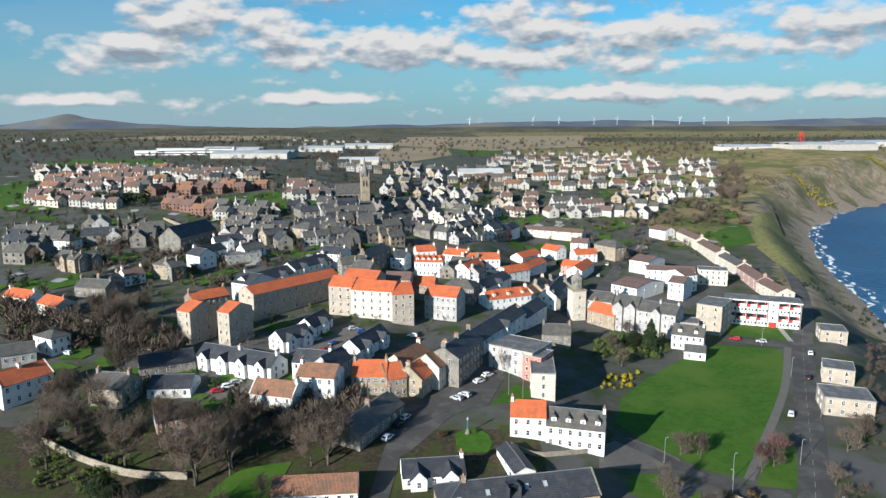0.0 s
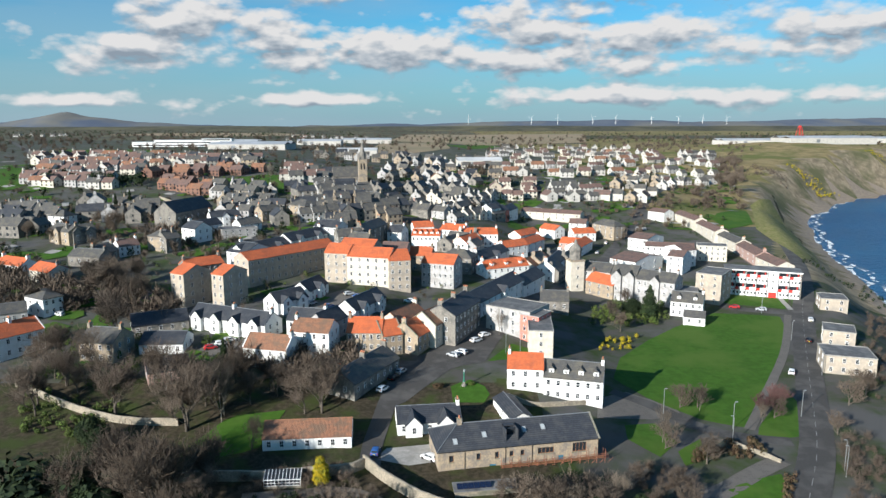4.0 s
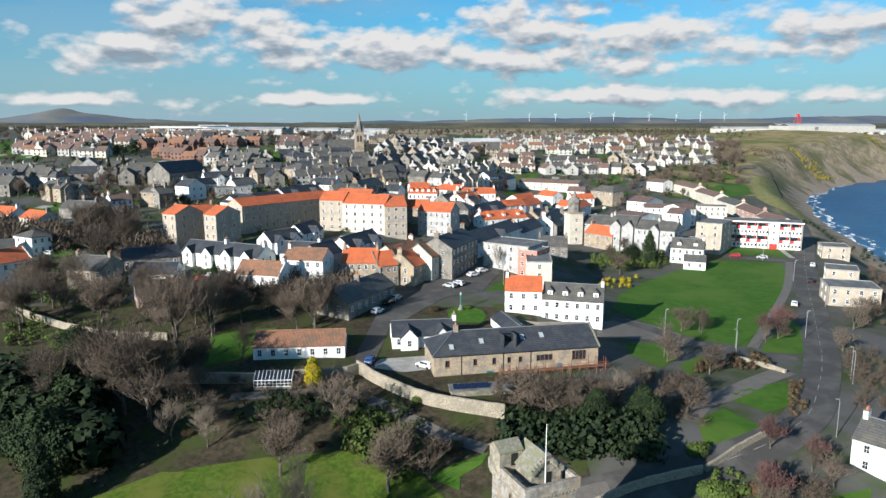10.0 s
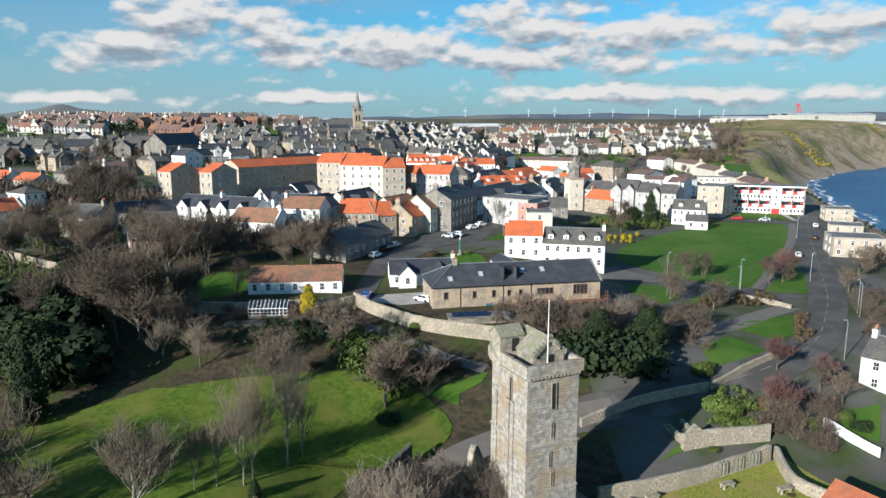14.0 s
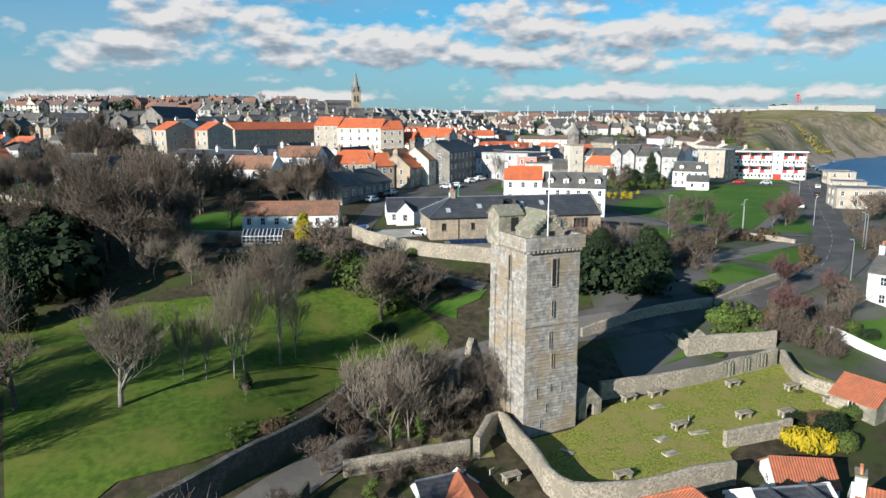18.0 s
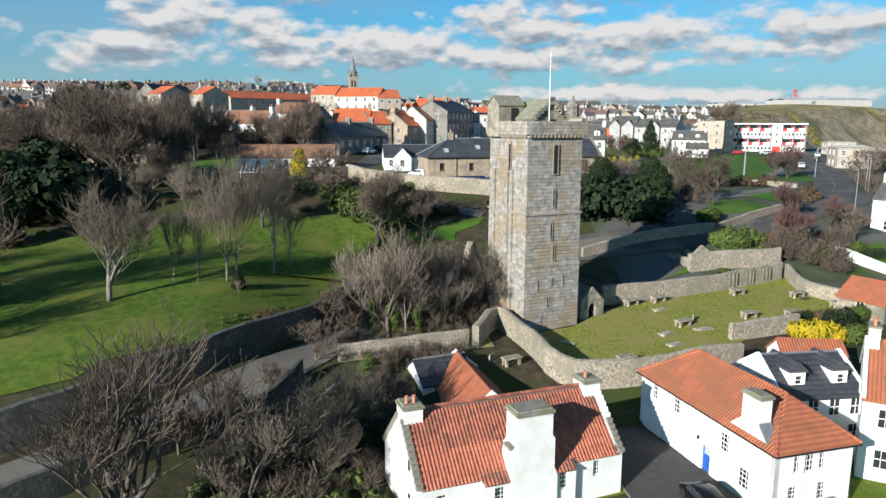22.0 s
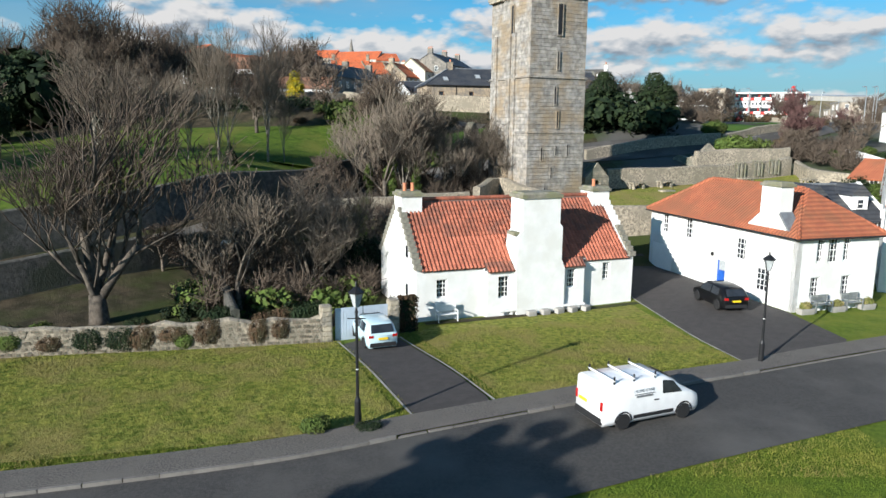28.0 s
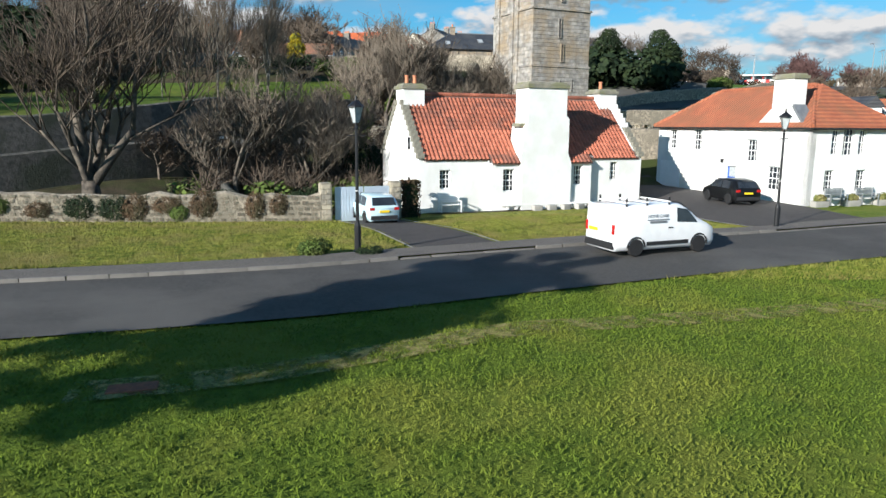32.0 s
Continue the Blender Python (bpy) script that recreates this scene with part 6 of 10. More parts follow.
# ---- street lamps ----
def lantern_post():
    e = empty("street_lamp", 0, 0, 0, 0, "black iron lamp post with a glazed lantern", "lamp post", "lantern posts")
    put("post", mesh("post", *lathe([(0.16, 0), (0.16, 0.08), (0.12, 0.12), (0.115, 0.95), (0.09, 1.02), (0.06, 1.1), (0.048, 4.2), (0.07, 4.24), (0.04, 4.3), (0.035, 4.42)], 10), "black_iron"), e)
    put("ladder_bar", mesh("ladder_bar", *tube([(-0.32, 0, 4.0), (0.32, 0, 4.0)], [0.022, 0.022], 6), "black_iron"), e)
    put("band", mesh("band", *lathe([(0.056, 2.05), (0.056, 2.16)], 10), "white_paint"), e)
    ln = put("lantern", mesh("lantern", *lathe([(0.11, 4.42), (0.24, 4.92), (0.25, 4.94)], 4), "lantern_glass"), e)
    put("lantern_roof", mesh("lantern_roof", *lathe([(0.29, 4.93), (0.29, 4.96), (0.10, 5.12), (0.04, 5.16), (0.03, 5.28), (0.005, 5.34)], 8), "black_iron"), ln)
    for k in range(4):
        a = radians(90 * k)
        put("lantern_rib", mesh("lantern_rib", *tube([(0.11 * math.cos(a), 0.11 * math.sin(a), 4.42), (0.25 * math.cos(a), 0.25 * math.sin(a), 4.94)], [0.014, 0.014], 4), "black_iron"), ln)
    return e


lp = lantern_post()
lp.matrix_basis = pose(-1.72, 11.6, terr(-1.72, 11.6) + 0.1)
copy_thing(lp, pose(16.35, 18.85, terr(16.35, 18.85) + 0.05, 0, -0.8, 30))


# ---- vehicles ----
def loft(stations, x_list):
    """A closed body from cross sections: each station is a list of (y, z) down one side, mirrored."""
    V, Fc = [], []
    n = len(stations[0])
    for x, st in zip(x_list, stations):
        V += [(x, -y, z) for y, z in st] + [(x, y, z) for y, z in reversed(st)]
    m = 2 * n
    for i in range(len(stations) - 1):
        for k in range(m):
            k2 = (k + 1) % m
            Fc.append((i * m + k, (i + 1) * m + k, (i + 1) * m + k2, i * m + k2))
    Fc += [tuple(range(m)), tuple(range(len(V) - 1, len(V) - m - 1, -1))]
    return V, Fc


def wheel(parent, x, y, r, w=0.2):
    side = -1 if y < 0 else 1
    t = put("wheel", mesh("tyre", *lathe([(r * 0.62, -w / 2), (r * 0.93, -w / 2), (r, -w * 0.3), (r, w * 0.3), (r * 0.93, w / 2), (r * 0.62, w / 2)], 18), "tyre"), parent, pose(x, y, r, 90, 0, 0))
    put("rim", mesh("rim", *lathe([(r * 0.62, -w * 0.48), (r * 0.5, -w * 0.3), (r * 0.12, -w * 0.34), (0.01, -w * 0.36)] if side < 0 else [(0.01, -0.05), (r * 0.12, -0.05), (r * 0.12, w * 0.34), (r * 0.5, w * 0.3), (r * 0.62, w * 0.48)], 14), "rim"), t, pose(0, 0, 0, 180 if side < 0 else 180))
    for k in range(5):
        put("spoke", mesh("spoke", *box_geo(-0.03, 0.03, -w * 0.46, 0.03, r * 0.6, -w * 0.30), "rim"), t, pose(0, 0, 0, 180 if side > 0 else 0, 0, 72 * k))


def car(x, y, heading, paint_name, label, kind="hatch", detail=True):
    e = empty("van" if kind == "van" else "car", x, y, terr(x, y) + 0.08, heading, label, "van" if kind == "van" else "car", "" if detail else "parked cars")
    if kind == "van":
        L, hw, r = 4.62, 0.93, 0.33
        xs = [-2.31, -2.26, -2.18, -1.0, 0.3, 0.62, 1.0, 1.45, 1.85, 2.2, 2.31]
        top = [1.80, 1.88, 1.90, 1.92, 1.92, 1.90, 1.72, 1.38, 1.16, 0.98, 0.80]
        belt = [1.15, 1.16, 1.17, 1.18, 1.19, 1.19, 1.17, 1.12, 1.05, 0.90, 0.72]
        wheels = (-1.36, 1.52)
    else:
        L, hw, r = 4.0, 0.86, 0.31
        xs = [-2.0, -1.94, -1.62, -1.35, -0.6, 0.15, 0.55, 0.95, 1.25, 1.8, 1.97]
        top = [0.92, 1.00, 1.40, 1.48, 1.53, 1.50, 1.40, 1.14, 0.98, 0.80, 0.66]
        belt = [0.86, 0.90, 0.92, 0.93, 0.93, 0.92, 0.91, 0.90, 0.88, 0.76, 0.62]
        wheels = (-1.22, 1.26)
    st = []
    for i, (t, b) in enumerate(zip(top, belt)):
        w = hw * (0.90 if i in (0, len(xs) - 1) else 0.96 if i in (1, len(xs) - 2) else 1.0)
        cab = t - b > 0.16
        wr = w * (0.90 if kind == "van" else 0.80) if cab else w * 0.93
        st.append([(w * 0.93, 0.22 if 0 < i < len(xs) - 1 else 0.34), (w, 0.42), (w, max(0.5, b - 0.12)), (w * 0.985, b), (wr + 0.02, t - 0.07 if cab else t - 0.03), (wr - 0.12, t)])
    v, f = loft(st, xs)
    body = put("body", mesh("body", v, f, paint_name, None, True), e)
    # glass: side windows, windscreen, rear window, just proud of the body
    def pane(name, pts):
        put(name, mesh(name, pts, [(0, 1, 2, 3)] if len(pts) == 4 else [tuple(range(len(pts)))], "glass"), body)
    g = 0.012
    for sgn in (-1, 1):
        if kind == "van":
            quad_ = [(0.45, sgn * (hw * 0.985 + g), 1.22), (1.42, sgn * (hw * 0.975 + g), 1.16), (0.95, sgn * (hw * 0.90 + g + 0.02), 1.68), (0.45, sgn * (hw * 0.90 + g + 0.02), 1.76)]
            pane("side_window", quad_ if sgn < 0 else quad_[::-1])
        else:
            for a, b, ha, hb in ((-1.3, -0.42, 1.36, 1.42), (-0.36, 0.86, 1.42, 1.05)):
                quad_ = [(a, sgn * (hw * 0.985 + g), 0.96), (b, sgn * (hw * 0.985 + g), 0.95), (b - (0.3 if b > 0 else 0), sgn * (hw * 0.82 + g + 0.02), hb + (0.33 if b > 0 else 0)), (a + 0.05, sgn * (hw * 0.82 + g + 0.02), ha)]
                pane("side_window", quad_ if sgn < 0 else quad_[::-1])
    if kind == "van":
        pane("windscreen", [(1.47, -0.74, 1.43), (1.47, 0.74, 1.43), (0.74, 0.68, 1.93), (0.74, -0.68, 1.93)])
        put("roof_bar", mesh("roof_bar", *merge(*[box_geo(xx, -0.85, 1.97, xx + 0.06, 0.85, 2.02) for xx in (-1.8, -0.9, 0.1)]), "white_paint"), e)
        put("bar_foot", mesh("bar_foot", *merge(*[box_geo(xx, sy - 0.02, 1.85, xx + 0.06, sy + 0.02, 2.16) for xx in (-1.8, -0.9, 0.1) for sy in (-0.8, 0.8)]), "trim_black"), e)
        for sgn in (-1, 1):
            put("tail_lamp", mesh("tail_lamp", *box_geo(-2.315, sgn * 0.80 - 0.07, 0.85, -2.16, sgn * 0.80 + 0.07, 1.22), "lamp_red"), body)
            put("side_rail", mesh("side_rail", *box_geo(-0.9, sgn * 0.935 - 0.012, 0.38, 1.0, sgn * 0.935 + 0.012, 0.52), "trim_black"), body)
            put("door_handle", mesh("door_handle", *box_geo(0.05, sgn * 0.94 - 0.02, 1.0, 0.25, sgn * 0.94 + 0.02, 1.04), "trim_black"), body)
        put("bumper", mesh("bumper", *box_geo(-2.36, -0.86, 0.3, -2.15, 0.86, 0.55, 0.03), "trim_black"), e)
        put("number_plate", mesh("number_plate", *box_geo(-2.34, 0.1, 0.88, -2.30, 0.62, 1.0), "plate_yellow"), e)
        for yy, (ww, hh, txt, zz) in ((0, (0.9, 0.15, "HOME CARE", 1.42)),):
            fd = bpy.data.curves.new("lettering", "FONT")
            fd.body, fd.size, fd.extrude, fd.align_x = txt, 0.17, 0.002, "CENTER"
            fd.materials.append(MATS["lead"])
            put("lettering", fd, e, pose(-0.42, -0.925, zz, 90 - 6, 0, 0))
        put("lettering_bar", mesh("lettering_bar", *merge(box_geo(-0.9, -0.945, 1.33, 0.05, -0.925, 1.355), box_geo(-0.8, -0.95, 1.22, -0.05, -0.93, 1.29)), "lead"), e)
    else:
        pane("windscreen", [(1.20, -0.66, 1.05), (1.20, 0.66, 1.05), (0.50, 0.58, 1.47), (0.50, -0.58, 1.47)])
        pane("rear_window", [(-1.955, 0.64, 1.02), (-1.955, -0.64, 1.02), (-1.665, -0.58, 1.40), (-1.665, 0.58, 1.40)])
        for sgn in (-1, 1):
            put("tail_lamp", mesh("tail_lamp", *box_geo(-2.015, sgn * 0.66 - 0.13, 0.78, -1.88, sgn * 0.66 + 0.13, 0.92), "lamp_red"), body)
            put("headlamp", mesh("headlamp", *box_geo(1.80, sgn * 0.60 - 0.14, 0.60, 1.955, sgn * 0.60 + 0.14, 0.72), "lantern_glass"), body)
        put("bumper", mesh("bumper", *box_geo(-2.05, -0.74, 0.3, -1.9, 0.74, 0.5, 0.03), "trim_black"), e)
        put("number_plate", mesh("number_plate", *box_geo(-2.06, -0.26, 0.66, -1.98, 0.26, 0.77), "plate_yellow"), e)
    for xx in wheels:
        for yy in (-(hw - 0.1), hw - 0.1):
            put("wheel_arch", mesh("wheel_arch", *tube([(xx + (r + 0.05) * math.cos(0.35 * q), yy * (hw + 0.004) / (hw - 0.1), r + (r + 0.05) * math.sin(0.35 * q)) for q in range(10)], [0.035] * 10, 5), "trim_black"), e)
            wheel(e, xx, yy * (hw - 0.075) / (hw - 0.1), r)
    return e


car(8.69, 12.67, 22, "car_white", "white panel van with roof bars parked on the road", "van").scale = (0.95, 0.95, 0.92)
car(-2.17, 22.92, 111, "car_pale", "pale blue hatchback parked at the gate").scale = (0.93, 0.93, 0.95)
car(18.67, 29.37, 97, "car_black", "black hatchback parked by the blue door").scale = (0.96, 0.96, 0.96)
CARS = {}


def parked(x, y, heading, colour):
    """A parked car: built once a colour, then copied."""
    if colour not in CARS:
        CARS[colour] = car(x, y, heading, "car_" + colour, "%s car parked on tarmac in the town" % colour, "hatch", False)
    else:
        copy_thing(CARS[colour], pose(x, y, terr(x, y) + 0.1, 0, 0, heading))


# ---- churchyard ----
def table_tomb(x, y, rot, w=1.9, d=0.95, h=0.75):
    e = empty("table_tomb", x, y, terr(x, y) + 0.08, rot, "weathered stone table tomb on short legs", "tomb", "churchyard tombs")
    part("slab", bevel_box(-w / 2, -d / 2, h - 0.14, w / 2, d / 2, h, 0.03), "wall_stone", e)
    for sx in (-1, 1):
        for sy in (-1, 1):
            put("leg", mesh("leg", *box_geo(sx * (w / 2 - 0.25) - 0.11, sy * (d / 2 - 0.2) - 0.11, -0.2, sx * (w / 2 - 0.25) + 0.11, sy * (d / 2 - 0.2) + 0.11, h - 0.14), "wall_stone"), e)


def flat_slab(x, y, rot, w=1.7, d=0.85):
    e = empty("grave_slab", x, y, terr(x, y) + 0.08, rot, "flat weathered grave slab in the turf", "grave slab", "churchyard slabs")
    part("slab", bevel_box(-w / 2, -d / 2, -0.1, w / 2, d / 2, 0.16, 0.03), "wall_stone", e)


def headstone(x, y, rot, h=1.2):
    e = empty("headstone", x, y, terr(x, y) + 0.05, rot, "upright weathered headstone against the wall", "headstone", "churchyard headstones")
    part("stone", bevel_box(-0.35, -0.08, -0.2, 0.35, 0.08, h, 0.05), "wall_stone", e)


def road_lamp(x, y, turn=0.0, h=7.0):
    e = empty("road_lamp", x, y, terr(x, y), turn, "tall grey steel road lamp", "lamp post", "road lamps")
    put("post", mesh("post", *tube([(0, 0, -0.3), (0, 0, h * 0.9), (0.15, 0, h)], [0.09, 0.07, 0.05], 7), "galvanised"), e)
    put("lamp_head", mesh("lamp_head", *box_geo(0.1, -0.12, h - 0.05, 0.75, 0.12, h + 0.1, 0.03), "galvanised"), e)


def track_material():
    m = mat("track", (0.30, 0.25, 0.105), (0.19, 0.185, 0.06), 6.0, 0.95, bump=0.02, spec=0.1, coords="World")
    nd, l = m.node_tree.nodes, m.node_tree.links
    g = nd.new("ShaderNodeNewGeometry")
    t = nd.new("ShaderNodeTexNoise")
    t.inputs["Scale"].default_value, t.inputs["Detail"].default_value, t.inputs["Roughness"].default_value = 2.2, 8.0, 0.7
    l.new(g.outputs["Position"], t.inputs["Vector"])
    r = nd.new("ShaderNodeValToRGB")
    r.color_ramp.elements[0].position, r.color_ramp.elements[1].position = 0.42, 0.60
    l.new(t.outputs["Fac"], r.inputs[0])
    l.new(r.outputs[0], nd["Principled BSDF"].inputs["Alpha"])


track_material()


def stones_on_wall():
    """Single stones standing proud of the garden wall's face."""
    rnd = random.Random(9)
    e = tagged(new("wall_facing"), "lichened stones facing the garden wall", "wall", kind="structure")
    kinds = []
    for k in range(5):
        bm = bevel_box(-0.5, -0.5, -0.5, 0.5, 0.5, 0.5, 0.2)
        for v in bm.verts:
            v.co += Vector((rnd.uniform(-0.06, 0.06), rnd.uniform(-0.06, 0.06), rnd.uniform(-0.06, 0.06)))
        me = bpy.data.meshes.new("stone")
        bm.to_mesh(me)
        bm.free()
        me.materials.append(MATS["facing_stone"])
        kinds.append(me)
    line = along([Vector(p) for p in ((-29.64, 15.58), (-18.38, 19.36), (-11.36, 21.22), (-4.84, 22.92))], 0.1)
    n = 0
    for row in range(5):
        s = rnd.uniform(0, 0.2)
        k = 110
        while k < len(line) - 3 and n < 300:
            p, q = line[int(k)], line[min(len(line) - 1, int(k) + 2)]
            d = (q - p).normalized()
            w = rnd.uniform(0.14, 0.40)
            h = rnd.uniform(0.10, 0.20)
            o = p - Vector((-d.y, d.x)) * 0.25
            m = pose(o.x, o.y, terr(o.x, o.y) + 0.16 + row * 0.265 + rnd.uniform(-0.03, 0.03), 0, rnd.uniform(-12, 12), math.degrees(math.atan2(d.y, d.x))) @ Matrix.Diagonal((w, 0.05, h, 1))
            put("stone", rnd.choice(kinds), e, m)
            n += 1
            k += w * 10 + rnd.uniform(0.4, 2.2)


mat("facing_stone", (0.27, 0.205, 0.15), (0.12, 0.095, 0.072), 4.0, 0.95, bump=0.02, bump_scale=14, c3=(0.12, 0.118, 0.09), big_scale=1.0, vary=0.3)
stones_on_wall()


def wall_ivy():
    """Ivy and bare creepers hanging over the garden wall's face and head."""
    rnd = random.Random(23)
    line = along([Vector(p) for p in GARDEN_WALL], 0.5)[-48:]
    k = 1.0
    while k < len(line) - 4:
        p, d = line[int(k)], (line[int(k) + 1] - line[int(k)]).normalized()
        key = rnd.choice(("rust", "rust", "darkbush", "ivy_leaf"))
        w, h = rnd.uniform(0.32, 0.62), rnd.uniform(0.55, 1.05)
        q = p - Vector((-d.y, d.x)) * 0.27
        e = bush("bush" if key == "ivy_leaf" else key, q.x, q.y, w, h, math.degrees(math.atan2(d.y, d.x)), "wall_ivy", "clump of ivy and creeper over the rubble garden wall", "ivy", "wall ivy", terr(q.x, q.y) + rnd.uniform(0.1, 0.55))
        e.scale = (w, 0.2, h)
        k += rnd.uniform(1.6, 4.2)


wall_ivy()
sheet("lawn", [(-21.74, 7.65), (-21.74, 18.44), (-11.36, 21.08), (-4.25, 22.79), (-0.10, 12.21), (-3.95, 10.78), (-11.86, 8.96)], "grass_rough", 0.05, "rough grass lawn beside the drive", "lawn", step=1.2)
sheet("lawn", [(3.85, 14.16), (8.40, 16.50), (15.41, 19.77), (13.73, 31.64), (4.94, 27.74), (-0.20, 25.27)], "grass_rough", 0.05, "rough grass lawn before the cottage", "lawn", step=1.2)
ribbon("worn_track", [(-5.14, -0.92), (-2.57, -0.14), (0.20, 1.36), (2.77, 2.85), (5.43, 3.44), (8.89, 4.28), (12.55, 5.26), (19.76, 7.79)], 0.95, "track", 0.05, "worn strip of dry grass", "path", gap=0.8)
t_ = empty("manhole_cover", -4.15, -0.73, terr(-4.1, -0.7), 15.6, "rust-red square cover set in the turf", "cover")
part("plate", bevel_box(-0.4, -0.2, -0.1, 0.4, 0.2, 0.075, 0.02), "rust_patch", t_)

for side_ in ([(-3.95, 22.66), (0.40, 12.08)], [(-0.79, 23.71), (3.56, 13.77)], [(15.61, 18.46), (14.23, 32.80)]):
    ribbon("edging", side_, 0.09, "concrete", 0.105, "thin pale concrete edging of the drive", "edging", gap=0.8, cols=1)


# ---- the town ----
house("apartment_block", "beige harled apartment block with orange pantiled roof", -46.0, 254.0, -15.0, 10.0, 10.2, 11.9, 3, wall="harl_beige", storeys=4, cols=3, chims="", base=24.1)
house("apartment_block", "beige harled apartment block with orange pantiled roof", -36.7, 250.9, -15.6, 17.4, 10.2, 11.4, 3, wall="harl_cream", storeys=4, cols=5, chims="", base=23.8)
house("apartment_block", "beige harled apartment block with orange pantiled roof", -19.9, 244.6, 13.2, 8.4, 13.8, 12, 3, wall="harl_beige", storeys=4, cols=3, chims="", base=22.5)
house("terrace_block", "brown harled flats with one long orange pantiled roof", -73.7, 245.6, 50.1, 44.1, 9.8, 10, 2.6, wall="harl_beige", storeys=3, cols=14, chims="", base=24.4)
house("tower_flat", "narrow beige harled block of flats with orange roof", -94.8, 223.2, -31.0, 6.8, 11.3, 12, 2.5, wall="harl_beige", storeys=4, cols=2, chims="", base=22.6)
house("tower_flat", "narrow beige harled block of flats with orange roof", -80.0, 221.7, -29.2, 5.7, 11.3, 12, 2.5, wall="harl_beige", storeys=4, cols=2, chims="", base=22.5)
house("terraced_house", "grey stone house with orange roof behind flats", -99.3, 251.0, 41.6, 15.2, 8.8, 6.5, 2.5, wall="stone_grey", cols=6, chims="lr", base=24.2)
house("apartment_block", "beige harled apartment block with orange pantiled roof", -42.5, 269.9, -18.2, 15.2, 10.2, 10.9, 2.6, wall="harl_beige", storeys=4, cols=4, chims="", base=25.0)
house("apartment_block", "harled block with dull red roof", -25.7, 277.7, -7.9, 11.1, 9.2, 9, 2.5, wall="harl_beige", roof="roof_brown", storeys=3, cols=4, chims="", base=24.1)
house("apartment_block", "grey harled apartment block with orange roof", -7.9, 256.1, -21.0, 13.7, 10.3, 10, 3, wall="harl_grey", storeys=3, cols=6, chims="", base=21.6)
house("stone_house", "sandstone house with orange pantiled roof", -15.7, 281.2, -10.2, 11.5, 9.2, 7, 3, wall="sandstone", cols=4, base=22.9)
house("stone_house", "old stone house with hipped slate roof", -0.9, 278.0, -18.9, 14.3, 10.3, 7, 3, wall="stone_grey", roof="slate_old", kind="hip", chims="m", base=22.7)
house("white_house", "white harled terrace with orange roof and dormers", -14.6, 321.1, -7.0, 14.1, 9.2, 8, 2.5, cols=7, dormers=5, chims="", base=24.2)
house("white_house", "white harled house with orange roof", -14.5, 347.2, 13.1, 10.8, 9.2, 7, 2.5, cols=4, chims="r", base=25.3)
house("white_house", "white harled terrace with orange roof", -0.8, 342.7, -25.1, 13.6, 9.0, 6.9, 2.5, cols=6, chims="lmr", base=25.1)
house("white_house", "white harled terrace with orange roof", 11.4, 333.3, 1.8, 17.4, 9.1, 7, 2.5, cols=7, chims="lr", base=23.8)
house("white_house", "white harled house with orange roof", 12.6, 313.1, 60.6, 16.1, 8.4, 5, 3, cols=3, chims="", base=24.2)
house("white_cottage", "white harled cottage with slate roof", 18.6, 285.3, 59.4, 26.6, 8.5, 5, 3, roof="slate", cols=4, gablets=1, base=22.0)
house("white_house", "white harled houses with orange roof", 18.7, 267.6, 24.4, 20.8, 9.1, 6, 2.8, cols=7, dormers=3, base=20.4)
house("white_house", "white harled house with orange roof", 31.6, 326.4, 36.0, 15.9, 8.9, 5, 2.5, cols=4, chims="", base=20.0)
house("white_house", "white harled house with orange roof", 45.2, 348.7, 56.6, 22.9, 8.5, 5, 2.5, cols=3, chims="r", base=17.6)
house("white_house", "white harled house with orange roof", 60.6, 409.3, -54.5, 13.3, 8.6, 5, 2.5, cols=3, chims="", base=17.8)
house("white_house", "white harled house with orange roof", 45.2, 375.0, 48.3, 19.1, 8.7, 5, 2.5, cols=3, chims="", base=18.2)
house("pink_house", "pink harled house with orange roof", 65.1, 362.9, -29.9, 11.4, 9.0, 5, 2.5, wall="harl_pink", cols=4, chims="", base=16.5)
house("white_house", "white harled house with orange roof", 78.8, 390.4, 13.2, 13.8, 9.2, 5, 2.5, cols=4, chims="", base=17.1)
house("white_house", "white harled house with orange roof", 73.6, 346.8, 62.4, 24.2, 8.4, 5, 2.5, cols=3, chims="", base=16.4)
house("white_house", "white harled house with dull red roof", 81.7, 424.8, -21.8, 10.9, 9.0, 4.9, 2.5, roof="roof_brown", cols=3, chims="", base=18.7)
house("stone_house", "beige stone tenement with slate roof", 93.2, 408.3, -56.8, 17.7, 9.5, 8, 3, wall="sandstone", roof="slate_old", storeys=3, kind="hip", chims="", base=17.7)
house("terraced_house", "cream terrace with long dull red roof", 55.5, 467.6, -28.2, 42.9, 9.8, 4.8, 1.9, wall="harl_cream", roof="roof_brown", cols=9, chims="", base=21.4)
house("white_flats", "white flats with red brick panel and slate roof", 32.2, 425.8, 49.6, 10.0, 9.6, 7.9, 2.9, roof="slate", storeys=3, cols=2, chims="", base=24.5)
house("white_flats", "red harled stair tower of flats", 38.6, 432.8, 45.6, 8.8, 10.7, 7.8, 2.9, wall="harl_red", roof="slate", storeys=3, cols=1, chims="", base=22.8)
house("white_flats", "white flats with slate roof", 45.2, 443.0, 66.8, 19.3, 9.1, 7.8, 2.9, roof="slate", storeys=3, cols=2, chims="", base=21.5)
house("white_house", "white harled house with orange pantiled roof", -184.1, 265.9, -24.7, 16.0, 7.8, 5, 2.5, cols=4, base=24.6)
